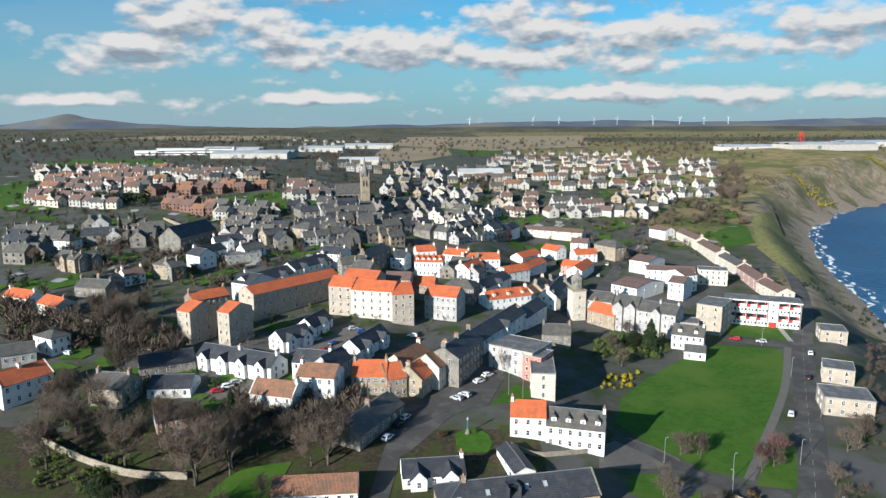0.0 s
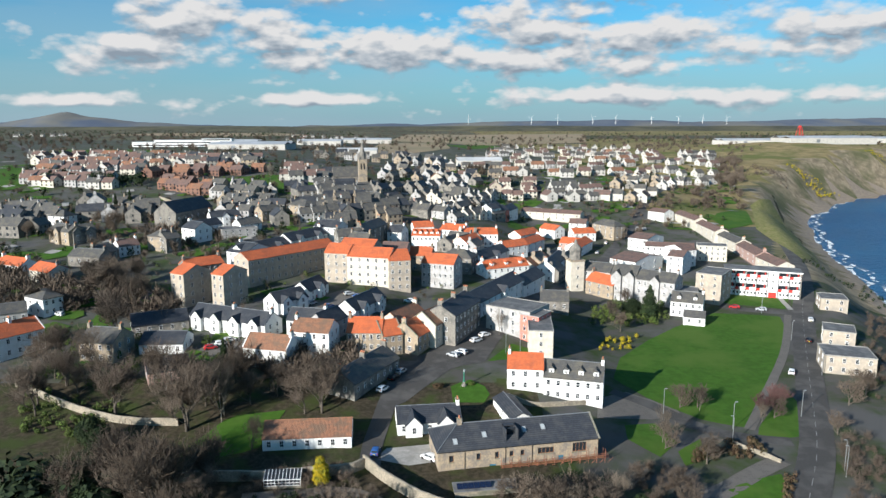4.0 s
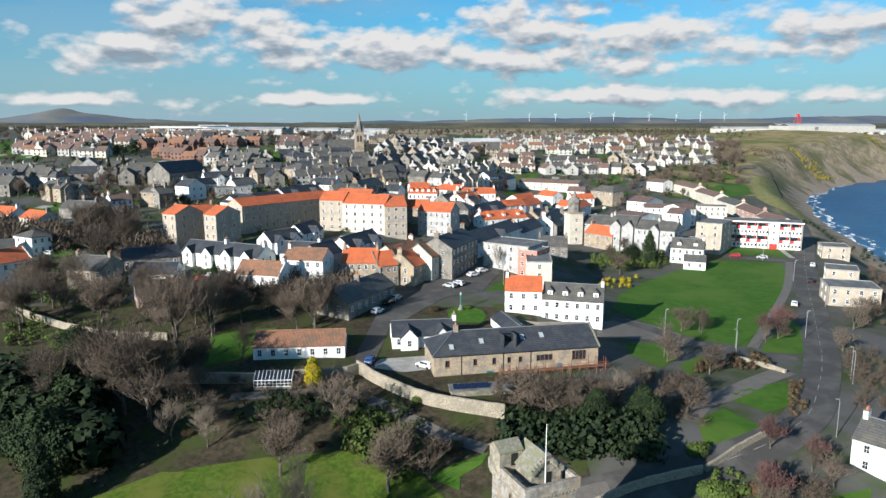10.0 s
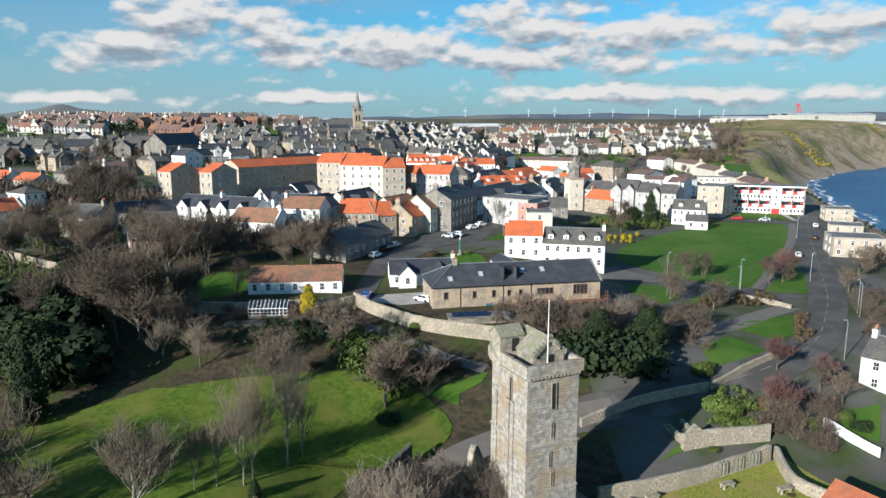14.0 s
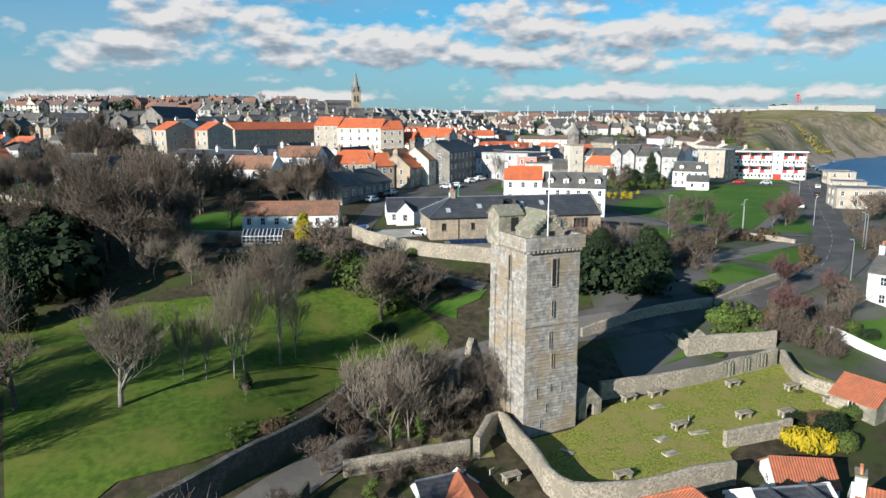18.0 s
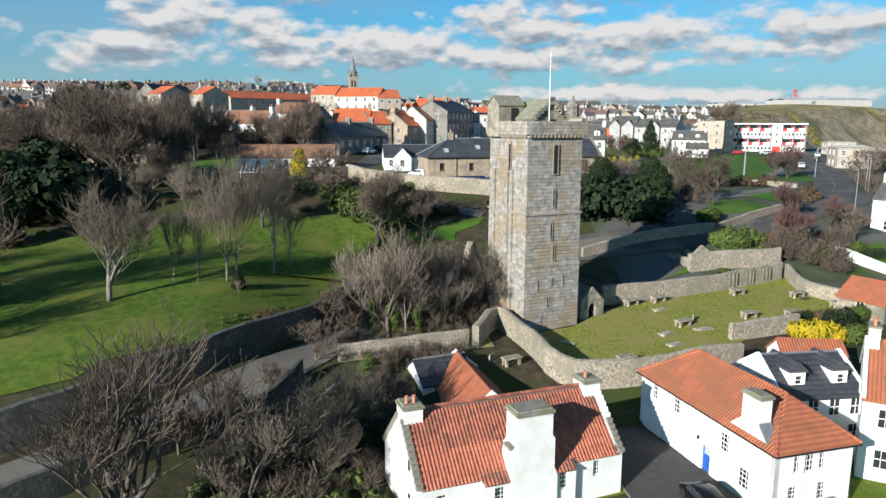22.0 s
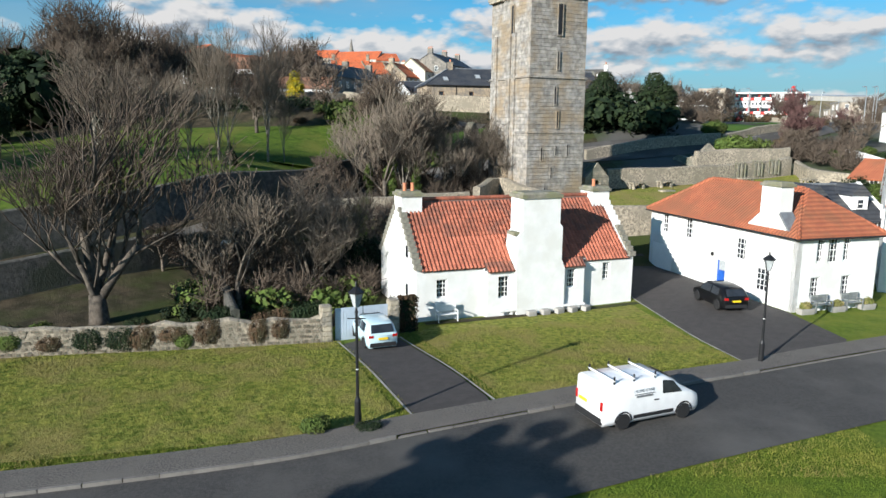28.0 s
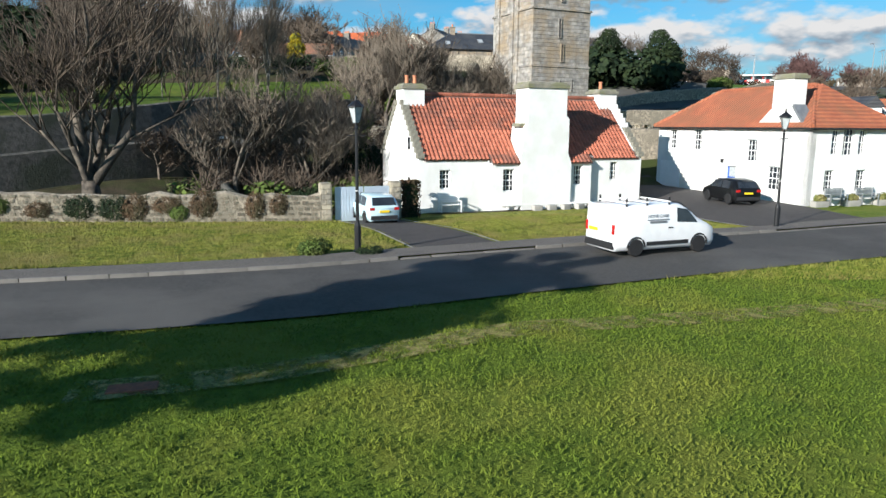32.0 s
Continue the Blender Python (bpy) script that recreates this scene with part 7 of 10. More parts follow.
house("stone_house", "grey harled house with orange roof and stone gable", -164.1, 255.7, -31.2, 13.5, 8.9, 5, 2.5, wall="harl_cream", stone="stone_grey", cols=3, chims="r", base=24.1)
house("villa", "white villa with hipped slate roof", -132.3, 209.5, 60.5, 6.9, 10.5, 6, 2.4, roof="slate_old", kind="hip", cols=3, chims="", base=22.3)
house("villa_wing", "long white wing with slate roof", -143.4, 199.7, 31.5, 9.9, 9.0, 4, 2.4, wall="harl_grey", roof="slate_old", storeys=1, cols=4, chims="", base=21.7)
house("white_house", "pale harled house with orange pantiled roof", -124.8, 170.8, 58.2, 14.7, 9.0, 6.5, 3, wall="harl_white", cols=5, skews=True, chims="m", base=20.0)
house("stone_villa", "square sandstone villa with grey slate roof", -101.8, 172.9, -8.7, 10.6, 10.3, 5.8, 3, wall="sandstone", roof="slate_old", cols=4, chims="lr", base=19.7)
house("slate_steading", "low range of dark slate roofs", -95.1, 191.4, 25.8, 16.7, 11.3, 3.2, 2.6, wall="stone_grey", roof="slate", storeys=1, cols=5, chims="", base=21.2)
house("slate_steading", "low range of dark slate roofs", -87.2, 178.0, 3.0, 12.5, 10.3, 3, 2.4, wall="harl_white", roof="slate", storeys=1, cols=4, chims="", base=20.0)
house("pink_cottage", "pale pink cottage with slate roof under trees", -75.8, 156.8, 28.1, 10.7, 9.0, 3, 2.6, wall="harl_pink", roof="slate", storeys=1, cols=3, chims="", base=19.0)
house("white_cottages", "white cottages with slate roofs and four gablets", -80.4, 200.2, -24.0, 29.7, 8.5, 4.6, 3, roof="slate", cols=8, gablets=4, chims="mr", base=21.1)
house("white_cottage", "white cottage with slate roof and gablets", -54.8, 211.7, 49.8, 12.9, 8.1, 4, 3, roof="slate", cols=4, gablets=2, chims="", base=22.4)
house("white_cottage", "white cottage with slate roof", -47.0, 226.6, 71.0, 14.2, 7.7, 4, 3, roof="slate", cols=3, gablets=1, chims="", base=22.9)
house("white_cottage", "white cottage with slate roof and gablets", -27.7, 203.8, 66.1, 20.6, 7.8, 4, 3, roof="slate", cols=4, gablets=2, chims="", base=22.0)
house("white_house", "white house with slate roof", -47.2, 190.5, -13.1, 11.7, 8.0, 6, 3, roof="slate", cols=4, chims="r", base=20.8)
house("white_house", "pale house with slate roof", -34.2, 184.9, 62.8, 11.0, 7.3, 6, 3, roof="slate", wall="harl_grey", cols=3, chims="", base=20.8)
house("white_house", "tall white house with weathered brown roof", -42.8, 175.4, -10.3, 11.5, 9.2, 8, 2.6, roof="pantile_brown", storeys=3, cols=4, chims="l", base=19.8)
house("white_house", "white crow-stepped house with weathered brown roof", -54.6, 169.6, -15.2, 13.2, 8.0, 5.6, 3, roof="pantile_brown", cols=4, chims="r", skews=True, base=19.5)
house("stone_house", "sandstone terrace with bright orange pantiles", -27.5, 180.4, -1.7, 10.3, 10.4, 6, 3.2, wall="sandstone", cols=5, chims="lr", pots=4, base=19.9)
house("stone_house", "sandstone terrace with bright orange pantiles", -16.8, 179.1, 24.9, 6.2, 10.2, 6, 3.2, wall="sandstone", cols=3, chims="", skews=True, base=19.1)
house("stone_house", "sandstone corner house with orange roof, gable to the street", -6.7, 180.4, 63.2, 11.3, 9.4, 5.5, 3.6, wall="sandstone", cols=4, chims="l", skews=True, base=19.0)
house("stone_row", "row of dark stone cottages with slate roofs", -21.3, 148.8, 63.9, 22.5, 9.4, 4, 3, wall="stone_grey", roof="slate_old", storeys=1, cols=7, chims="lmr", pots=4, base=18.1)
house("stone_house", "harled house with brown tiled roof", -11.8, 188.2, 59.7, 14.6, 8.5, 6.5, 3, wall="harl_cream", roof="pantile_brown", cols=3, chims="r", base=19.5)
house("stone_house", "stone house with brown tiled roof, gable to the street", -1.6, 185.8, 58.9, 12.0, 9.5, 7, 3.5, wall="harl_cream", roof="pantile_brown", cols=3, chims="r", skews=True, base=19.3)
house("tenement", "dark stone tenement with slate roof and chimneys", 4.4, 187.6, 66.0, 21.2, 10.4, 9, 3, wall="stone_grey", roof="slate", storeys=3, cols=7, chims="lmr", pots=4, base=19.6)
house("white_terrace", "white terraced houses with slate roof", 13.5, 215.0, 61.9, 40.4, 9.5, 6, 3, roof="slate", cols=8, chims="", gablets=1, base=19.7)
house("white_house", "white house with slate roof", 32.3, 248.6, 61.4, 23.1, 8.4, 6, 3, roof="slate", cols=3, chims="l", base=17.8)
house("cream_house", "yellow harled house with brown roof", 41.9, 290.6, 66.8, 25.6, 8.3, 6, 3, wall="harl_cream", roof="pantile_brown", cols=2, chims="r", base=16.7)
house("white_house", "white gabled house with slate roof", 50.7, 289.3, 69.0, 30.8, 8.2, 7, 3, roof="slate", cols=3, base=15.4)
house("stone_house", "stone house with orange roof beside the tolbooth", 61.7, 274.1, -53.7, 14.7, 8.6, 6, 3, wall="sandstone", roof="pantile", cols=3, base=14.4)
house("stone_cottage", "old stone cottage with slate roof and ivy", 37.0, 236.9, -7.9, 10.6, 9.2, 4.5, 3, wall="stone_grey", roof="slate_old", cols=3, storeys=1, base=16.3)
house("tenement", "pale grey stone building with slate roof", 61.8, 279.2, -29.9, 11.5, 11.3, 9, 3, wall="harl_grey", roof="slate_old", storeys=3, cols=5, chims="r", base=14.5)
house("tenement", "pale grey stone tenement with gabled wall heads", 70.0, 264.8, -29.8, 10.4, 11.3, 10.5, 3.5, wall="harl_grey", roof="slate_old", storeys=3, cols=4, gablets=2, chims="l", base=14.3)
house("tenement", "pale grey stone tenement with gabled wall heads", 78.8, 258.8, -35.0, 15.4, 11.2, 10, 3, wall="harl_grey", roof="slate_old", storeys=3, cols=6, gablets=1, chims="mr", base=14.2)
house("white_house", "white harled house with slate roof and dormers", 87.0, 240.5, -24.6, 11.5, 9.1, 5.8, 3, roof="slate_old", cols=5, dormers=2, chims="r", base=13.9)
house("white_house", "low white extension with slate roof", 87.9, 228.6, -19.8, 7.4, 5.7, 3.2, 1.8, roof="slate_old", storeys=1, cols=2, chims="", base=13.7)
house("flats", "beige block of flats with flat roof", 103.3, 260.0, -36.4, 10.0, 15.6, 12, 0.3, wall="harl_beige", roof="flat_roof", storeys=4, cols=2, kind="flat", chims="", base=14.3)
house("flats", "low beige stair block with flat roof", 93.8, 254.1, -16.9, 8.0, 9.1, 6, 0.3, wall="harl_beige", roof="flat_roof", cols=3, kind="flat", chims="", base=14.2)
house("white_flats", "white flats with brown tiled roof", 82.6, 318.4, -48.7, 14.4, 23.9, 6, 2, roof="roof_brown", cols=4, chims="", base=15.2)
house("white_flats", "white flats with long brown tiled roof", 108.3, 347.4, -12.7, 24.9, 9.2, 6, 1.6, roof="roof_brown", cols=8, chims="", base=16.1)
house("white_flats", "white gabled flats with brown roof", 108.4, 311.9, -35.9, 7.5, 13.4, 8.5, 2, roof="roof_brown", storeys=3, cols=2, chims="", base=15.1)
house("white_flats", "white gabled flats with brown roof", 120.0, 322.7, 23.6, 8.4, 13.6, 8.5, 2, roof="roof_brown", storeys=3, cols=2, chims="", base=15.5)
house("flats", "yellow brick flats with flat roof", 133.0, 338.9, -16.0, 14.3, 9.2, 8, 0.3, wall="harl_cream", roof="flat_roof", storeys=3, cols=5, kind="flat", chims="", base=15.8)
house("white_flats", "white harled block with brown roof", 104.6, 368.0, -46.8, 12.0, 17.5, 7, 2, roof="roof_brown", cols=3, chims="", base=16.5)
house("white_flats", "white harled block with brown roof", 143.8, 463.5, -56.2, 13.5, 10.4, 5.8, 1.9, roof="roof_brown", cols=3, chims="", base=20.8)
house("terraced_house", "pale terraced house with dull red roof stepping downhill", 161.1, 460.6, -88.9, 37.3, 7.8, 5.4, 2, wall="harl_cream", roof="roof_brown", cols=4, chims="r", base=20.1)
house("terraced_house", "pale terraced house with dull red roof stepping downhill", 162.7, 426.0, -93.4, 40.0, 7.9, 5.4, 2, wall="harl_cream", roof="roof_brown", cols=4, chims="r", base=18.5)
house("terraced_house", "pale terraced house with slate roof stepping downhill", 161.8, 389.7, -92.6, 33.4, 8.0, 5.5, 2, wall="harl_cream", roof="slate_old", cols=4, chims="r", base=16.7)
house("terraced_house", "pale terraced house with dull roof stepping downhill", 160.4, 356.5, -96.1, 32.1, 8.0, 5.5, 2, wall="harl_pink", roof="roof_brown", cols=4, chims="r", base=15.9)
house("terraced_house", "pale terraced house with dull roof stepping downhill", 156.9, 324.6, -91.0, 23.5, 8.0, 5.5, 2, wall="harl_cream", roof="roof_brown", cols=4, chims="", base=15.2)
house("flat_roofed_block", "low beige block with flat grey roof", 148.1, 247.8, -18.7, 9.5, 10.3, 5, 0.3, wall="harl_beige", roof="flat_roof", cols=2, kind="flat", chims="", base=13.6)
house("flat_roofed_block", "low beige block with flat grey roof", 126.5, 206.5, -26.6, 9.4, 10.2, 5, 0.3, wall="harl_beige", roof="flat_roof", cols=2, kind="flat", chims="", base=13.4)
house("flat_roofed_block", "low pinkish harled block with flat grey roof", 113.0, 180.7, -18.0, 13.5, 11.4, 5.5, 0.3, wall="harl_beige", roof="flat_roof", cols=4, kind="flat", chims="", base=13.1)
house("flats", "grey harled block of flats with flat roof", 14.7, 204.1, -35.2, 16.0, 13.4, 8.5, 0.3, wall="harl_grey", roof="flat_roof", storeys=3, cols=4, kind="flat", chims="", base=19.1)
house("flats", "red harled bay of flats with white balconies", 24.9, 196.3, -34.2, 6.4, 9.0, 8.5, 0.3, wall="harl_red", roof="flat_roof", storeys=3, cols=2, kind="flat", chims="", base=18.2)
house("flats", "pale harled block of flats with a flat roof", 26.0, 183.0, -5.7, 7.2, 21.8, 8, 0.3, wall="harl_cream", roof="flat_roof", storeys=3, cols=1, kind="flat", chims="", base=17.4)
house("bungalow", "white bungalow with weathered orange tiled roof", -38.6, 126.7, 5.0, 19.2, 9.2, 2.8, 2.2, roof="pantile_brown", storeys=1, cols=7, chims="", base=15.5)
house("bungalow", "white bungalow with slate roof and gabled porches", -9.8, 134.8, 7.2, 14.9, 9.2, 2.8, 2.3, roof="slate", storeys=1, cols=5, chims="r", gablets=2, base=15.3)
house("white_house", "long white house with orange roof", 17.3, 157.5, -6.8, 9.3, 9.2, 6, 2.8, roof="pantile", cols=3, chims="l", base=17.2)
house("white_house", "long white house with slate roof and stone dormers", 26.5, 155.8, -15.0, 15.0, 9.7, 6, 3.2, roof="slate_old", cols=6, dormers=4, chims="r", base=15.5)
house("garage", "small white garage with slate roof", 13.1, 148.8, -75.7, 13.4, 5.1, 2.6, 1.2, roof="slate", storeys=1, cols=1, chims="", ends=False, base=16.1)
house("church_hall", "large stone church hall with steep slate roof", -141.0, 350.3, 74.6, 33.7, 13.5, 7.6, 5.7, wall="stone_grey", roof="slate", storeys=1, cols=6, chims="", base=32.0)
house("stone_villa", "tall stone villa with slate roof", -138.5, 307.6, -25.1, 11.5, 10.0, 6.8, 2.9, wall="sandstone", roof="slate_old", kind="hip", cols=2, chims="r", base=27.4)
house("stone_villa", "tall stone villa with slate roof", -127.0, 300.9, 50.1, 7.4, 9.5, 6.9, 2.9, wall="stone_grey", roof="slate_old", cols=2, chims="l", base=26.9)
house("white_house", "white gabled house with slate roof", -129.4, 326.6, -36.2, 11.2, 9.7, 6.8, 2.9, roof="slate", cols=2, chims="l", base=28.7)
house("white_house", "white house with slate roof", -123.3, 328.2, 60.9, 18.1, 8.1, 5.8, 2.9, roof="slate", cols=4, chims="l", base=29.2)
house("flats", "pale harled extension with flat roof", -109.8, 328.2, 30.0, 17.8, 9.8, 4.8, 0.3, wall="harl_grey", roof="flat_roof", cols=5, kind="flat", chims="", base=29.1)
house("white_house", "white house with slate roof", -122.7, 351.2, 32.1, 15.8, 8.5, 5.7, 2.8, roof="slate", cols=4, gablets=1, base=31.6)
house("white_house", "white house with slate roof", -103.2, 338.2, 47.6, 12.6, 8.4, 4.8, 2.9, roof="slate_old", cols=3, base=30.1)
house("white_terrace", "white terraced house with slate roof", -90.9, 274.1, -30.7, 10.7, 15.7, 7.9, 3, roof="slate", storeys=3, cols=2, chims="l", base=25.1)
house("white_terrace", "white terraced houses with slate roof", -82.4, 271.1, 59.4, 27.7, 9.4, 6.9, 3, roof="slate", storeys=2, cols=7, gablets=2, chims="", base=25.6)
house("white_terrace", "white terraced houses with slate roof", -68.1, 295.6, 62.0, 26.7, 9.3, 6.9, 3, roof="slate", storeys=2, cols=6, gablets=2, chims="r", base=26.7)
house("white_house", "tall white house with slate roof", -63.3, 324.4, -23.5, 13.8, 9.9, 7.8, 2.9, roof="slate", storeys=3, cols=4, chims="lr", base=28.5)
house("stone_house", "square sandstone house with slate roof", -89.6, 384.4, -39.8, 16.3, 12.4, 6.1, 2.8, wall="sandstone", roof="slate_old", kind="hip", cols=3, chims="l", base=34.3)
house("white_house", "white gabled house with slate roof", -68.2, 388.5, 18.7, 10.7, 8.4, 5.6, 2.8, roof="slate_old", cols=3, base=35.1)
house("stone_house", "dark stone house with slate roof", -47.4, 301.1, 21.5, 12.2, 10.0, 7.9, 2.9, wall="stone_grey", roof="slate_old", cols=4, storeys=3, pots=5, base=26.9)
house("stone_house", "sandstone house with slate roof", -43.3, 299.8, -19.9, 10.0, 9.0, 6.9, 3, wall="sandstone", roof="slate_old", cols=3, base=26.7)
house("stone_house", "dark stone tenement with slate roof", -35.4, 312.6, 74.2, 27.6, 8.9, 7.9, 2.9, wall="stone_grey", roof="slate_old", cols=4, storeys=3, pots=5, base=27.6)
house("white_house", "white harled house with slate roof", -27.6, 333.4, -20.2, 7.9, 9.1, 6, 3, roof="slate", cols=2, base=26.2)
house("stone_villa", "stone villa with slate roof and gables", -194.2, 324.1, -32.1, 17.4, 8.8, 6.3, 2.9, wall="sandstone", roof="slate_old", cols=3, gablets=1, base=28.5)
house("stone_villa", "grey stone villa with slate roof and gables", -179.3, 315.7, 46.5, 12.2, 8.5, 6.3, 2.9, wall="stone_grey", roof="slate_old", cols=4, gablets=2, base=28.3)
house("white_house", "white villa with slate roof", -218.0, 361.5, -18.4, 14.7, 8.7, 5.2, 2.8, roof="slate_old", kind="hip", cols=3, chims="m", base=31.9)
house("stone_cottage", "stone cottage with slate roof", -161.7, 280.2, -14.0, 15.9, 9.0, 4.5, 2.8, wall="stone_grey", roof="slate_old", storeys=1, cols=4, base=25.3)
house("stone_house", "stone house with slate roof", -148.5, 281.0, 65.3, 10.4, 8.2, 5, 2.8, wall="stone_grey", roof="slate_old", cols=3, base=25.6)
house("pale_house", "pale blue house with dull red roof", -145.8, 294.4, 43.2, 9.2, 8.7, 4.9, 2.6, roof="roof_brown", cols=4, base=26.4)
house("stone_house", "stone house with slate roof", -249.3, 379.6, 33.3, 11.8, 9.4, 4.7, 2.8, wall="stone_grey", roof="slate_old", cols=4, base=34.1)
house("stone_house", "stone house with slate roof", -99.3, 366.8, 45.9, 12.8, 8.3, 5.7, 2.8, wall="sandstone", roof="slate_old", cols=3, base=32.7)
house("stone_house", "stone house with steep slate roof", -115.7, 374.3, 52.1, 14.5, 8.1, 5.6, 2.8, wall="sandstone", roof="slate", cols=4, base=33.6)
house("pink_house", "pink harled house with slate roof", -23.7, 426.7, 37.6, 11.2, 8.9, 5, 3, wall="harl_pink", roof="slate_old", cols=2, base=28.9)
house("stone_house", "stone house with slate roof", -9.1, 417.1, -36.6, 13.3, 8.8, 4.9, 3, wall="harl_grey", roof="slate_old", cols=3, base=28.2)
house("stone_house", "large stone house with slate roof", -52.3, 422.6, -30.4, 14.1, 9.6, 6.1, 3, wall="sandstone", roof="slate_old", cols=3, pots=4, base=34.8)
house("white_house", "white harled house with slate roof and wall-head dormers", 27.4, 37.2, 6.8, 7.1, 6.9, 4.3, 2.2, roof="slate", cols=4, dormers=2, chims="", skews=True, base=0.1)
house("white_house", "white harled house with pantiled roof and crow gable", 31.1, 33.3, -30.7, 8.6, 8.4, 6, 3, cols=3, chims="l", skews=True, roof="pantile_old", base=0.1)
house("white_cottage", "low white cottage with pantiled roof", 32.5, 46.7, -7.0, 5.6, 4.6, 1.7, 1.5, storeys=1, cols=2, chims="", roof="pantile_old", base=2.1)
house("outhouse", "low stone outhouse with pantiled roof", 47.0, 64.0, -60.6, 5.3, 5.3, 1.9, 1.8, wall="wall_stone", storeys=1, cols=1, chims="", ends=False, roof="pantile_old", base=3.9)
house("white_house", "white harled house below the esplanade road", 68.7, 93.3, -49.8, 13.4, 8.7, 5.5, 2.6, cols=3, chims="l", roof="slate_old", base=8.3)


# ---- landmarks of the town ----
def church():
    e = empty("parish_church", -61.26, 520.12, 39.0, 15.6, "old stone church with square tower and slender spire", "church")
    put("nave", mesh("nave", *xprism([(0, -2), (13, -2), (13, 8), (6.5, 15), (0, 8)], -22, 0), "stone_grey"), e)
    v, f = roof_geo(22, 13, 8, 7, 0.4)
    put("nave_roof", mesh("nave_roof", [(a - 22, b, c) for a, b, c in v], f, "slate_old"), e)
    t = put("tower", mesh("tower", *box_geo(-3.2, -6, -2, 3.0, 0, 21), "sandstone"), e)
    put("spire", mesh("spire", *lathe([(3.0, 21), (2.4, 24), (0.12, 36)], 8), "stone_grey", None), t, pose(-0.1, -3, 0, 0, 0, 22.5))
    for sx, sy in ((-3, -5.8), (2.8, -5.8), (-3, -0.2), (2.8, -0.2)):
        put("pinnacle", mesh("pinnacle", *lathe([(0.55, 20.6), (0.5, 23), (0.05, 26)], 6), "stone_grey"), t, pose(sx, sy, 0))
    for k in range(2):
        put("belfry_opening", mesh("belfry_opening", *box_geo(-2.0 + 2.2 * k, -6.08, 13.5, -0.9 + 2.2 * k, -5.9, 18), "trim_black"), t)
    for k in range(4):
        put("window", mesh("window", *box_geo(-20 + 4.4 * k, -0.06, 2.5, -18.6 + 4.4 * k, 0.02, 6.5), "glass"), e)


church()


def tolbooth():
    e = empty("tolbooth_tower", 55.82, 276.30, terr(57.3, 276.3), 13.1, "white harled tolbooth tower with stone ogee cap", "tower")
    put("shaft", mesh("shaft", *box_geo(0, 0, -1, 6, 6, 13), "harl_cream"), e)
    put("cornice", mesh("cornice", *box_geo(-0.25, -0.25, 13, 6.25, 6.25, 13.6), "sandstone"), e)
    b = put("belfry", mesh("belfry", *lathe([(2.6, 13.6), (2.5, 17.2), (2.8, 17.4), (2.7, 18.4), (1.9, 19.5), (0.9, 20.2), (0.6, 21.4), (0.05, 22.6)], 8), "stone_grey"), e, pose(3, 3, 0, 0, 0, 22.5))
    for k in range(3):
        put("window", WIN, e, pose(3, -0.03, 1.5 + k * 4))


tolbooth()


def school():
    x, y = -482, 1071
    e = empty("school", x, y, terr(x, y), 4, "modern white school building with ribbon windows", "school")
    for x0, x1, z in ((0, 46, 7), (34, 114, 10), (107, 152, 12)):
        put("block", mesh("block", *box_geo(x0, 0, -3, x1, 20, z), "white_paint"), e)
        put("roof", mesh("roof", *box_geo(x0 - 1, -1, z, x1 + 1, 21, z + 0.6), "metal_roof"), e)
        for k in range(int(z // 4)):
            put("window_band", mesh("window_band", *box_geo(x0 + 2, -0.15, 1.5 + 4 * k, x1 - 2, 0.0, 3.2 + 4 * k), "glass"), e)


school()


def shed(x, y, rot, L, W, h, label):
    e = empty("factory_shed", x, y, terr(x, y), rot, label, "shed", "factory sheds")
    put("wall", mesh("wall", *box_geo(0, 0, -3, L, W, h), "harl_far"), e)
    n = max(2, int(W / 30))
    for k in range(n):
        v, f = roof_geo(L, W / n, h, 3.0, 0.3, 0.3)
        put("roof", mesh("roof", [(a, b + k * W / n, c) for a, b, c in v], f, "metal_roof"), e)
    put("door", mesh("door", *box_geo(L * 0.3, -0.1, 0, L * 0.3 + 6, 0.0, 5), "lead"), e)
    return e


shed(-328.03, 962.91, 0, 108, 75, 6.6, "long white factory shed with pale metal roof")
shed(-357.67, 1142.26, 0, 51, 42, 5.9, "white factory shed with pale metal roof")
shed(-261.83, 1243.94, 3, 79, 53, 6.2, "white factory shed with pale metal roof")
shed(-211.44, 1471.77, 3, 103, 47, 6.5, "white factory shed with pale metal roof")
shed(468.33, 1144.74, 5, 117, 41, 6.2, "long white warehouse near the coast")
shed(552.32, 1090.94, 5, 146, 57, 7.0, "long grey warehouse near the coast")
shed(952.47, 1594.60, 5, 258, 95, 10.3, "long white warehouse near the coast")
shed(-141.29, 922.00, 2, 54, 21, 4.5, "low shed with brown metal roof")
shed(17.78, 739.51, 8, 49, 14, 6.3, "long pale pink school building")


def crane():
    x, y = 605, 1168
    e = empty("pit_headframe", x, y, terr(x, y), 10, "red painted steel colliery headframe", "headframe")
    for sx in (-6, 6):
        for sy in (-6, 6):
            put("leg", mesh("leg", *tube([(sx, sy, 0), (sx * 0.3, sy * 0.3, 26)], [0.45, 0.35], 4), "red_paint"), e)
    for k in range(4):
        z = 4 + k * 5.5
        s = 6 * (1 - 0.7 * z / 26)
        put("brace", mesh("brace", *merge(tube([(-s, -s, z), (s, -s, z + 5)], [0.22, 0.22], 4), tube([(s, -s, z), (-s, -s, z + 5)], [0.22, 0.22], 4), tube([(-s, -s, z), (s, -s, z)], [0.22, 0.22], 4)), "red_paint"), e)
    put("head", mesh("head", *box_geo(-2, -2, 25, 2, 2, 28, 0.6), "red_paint"), e)


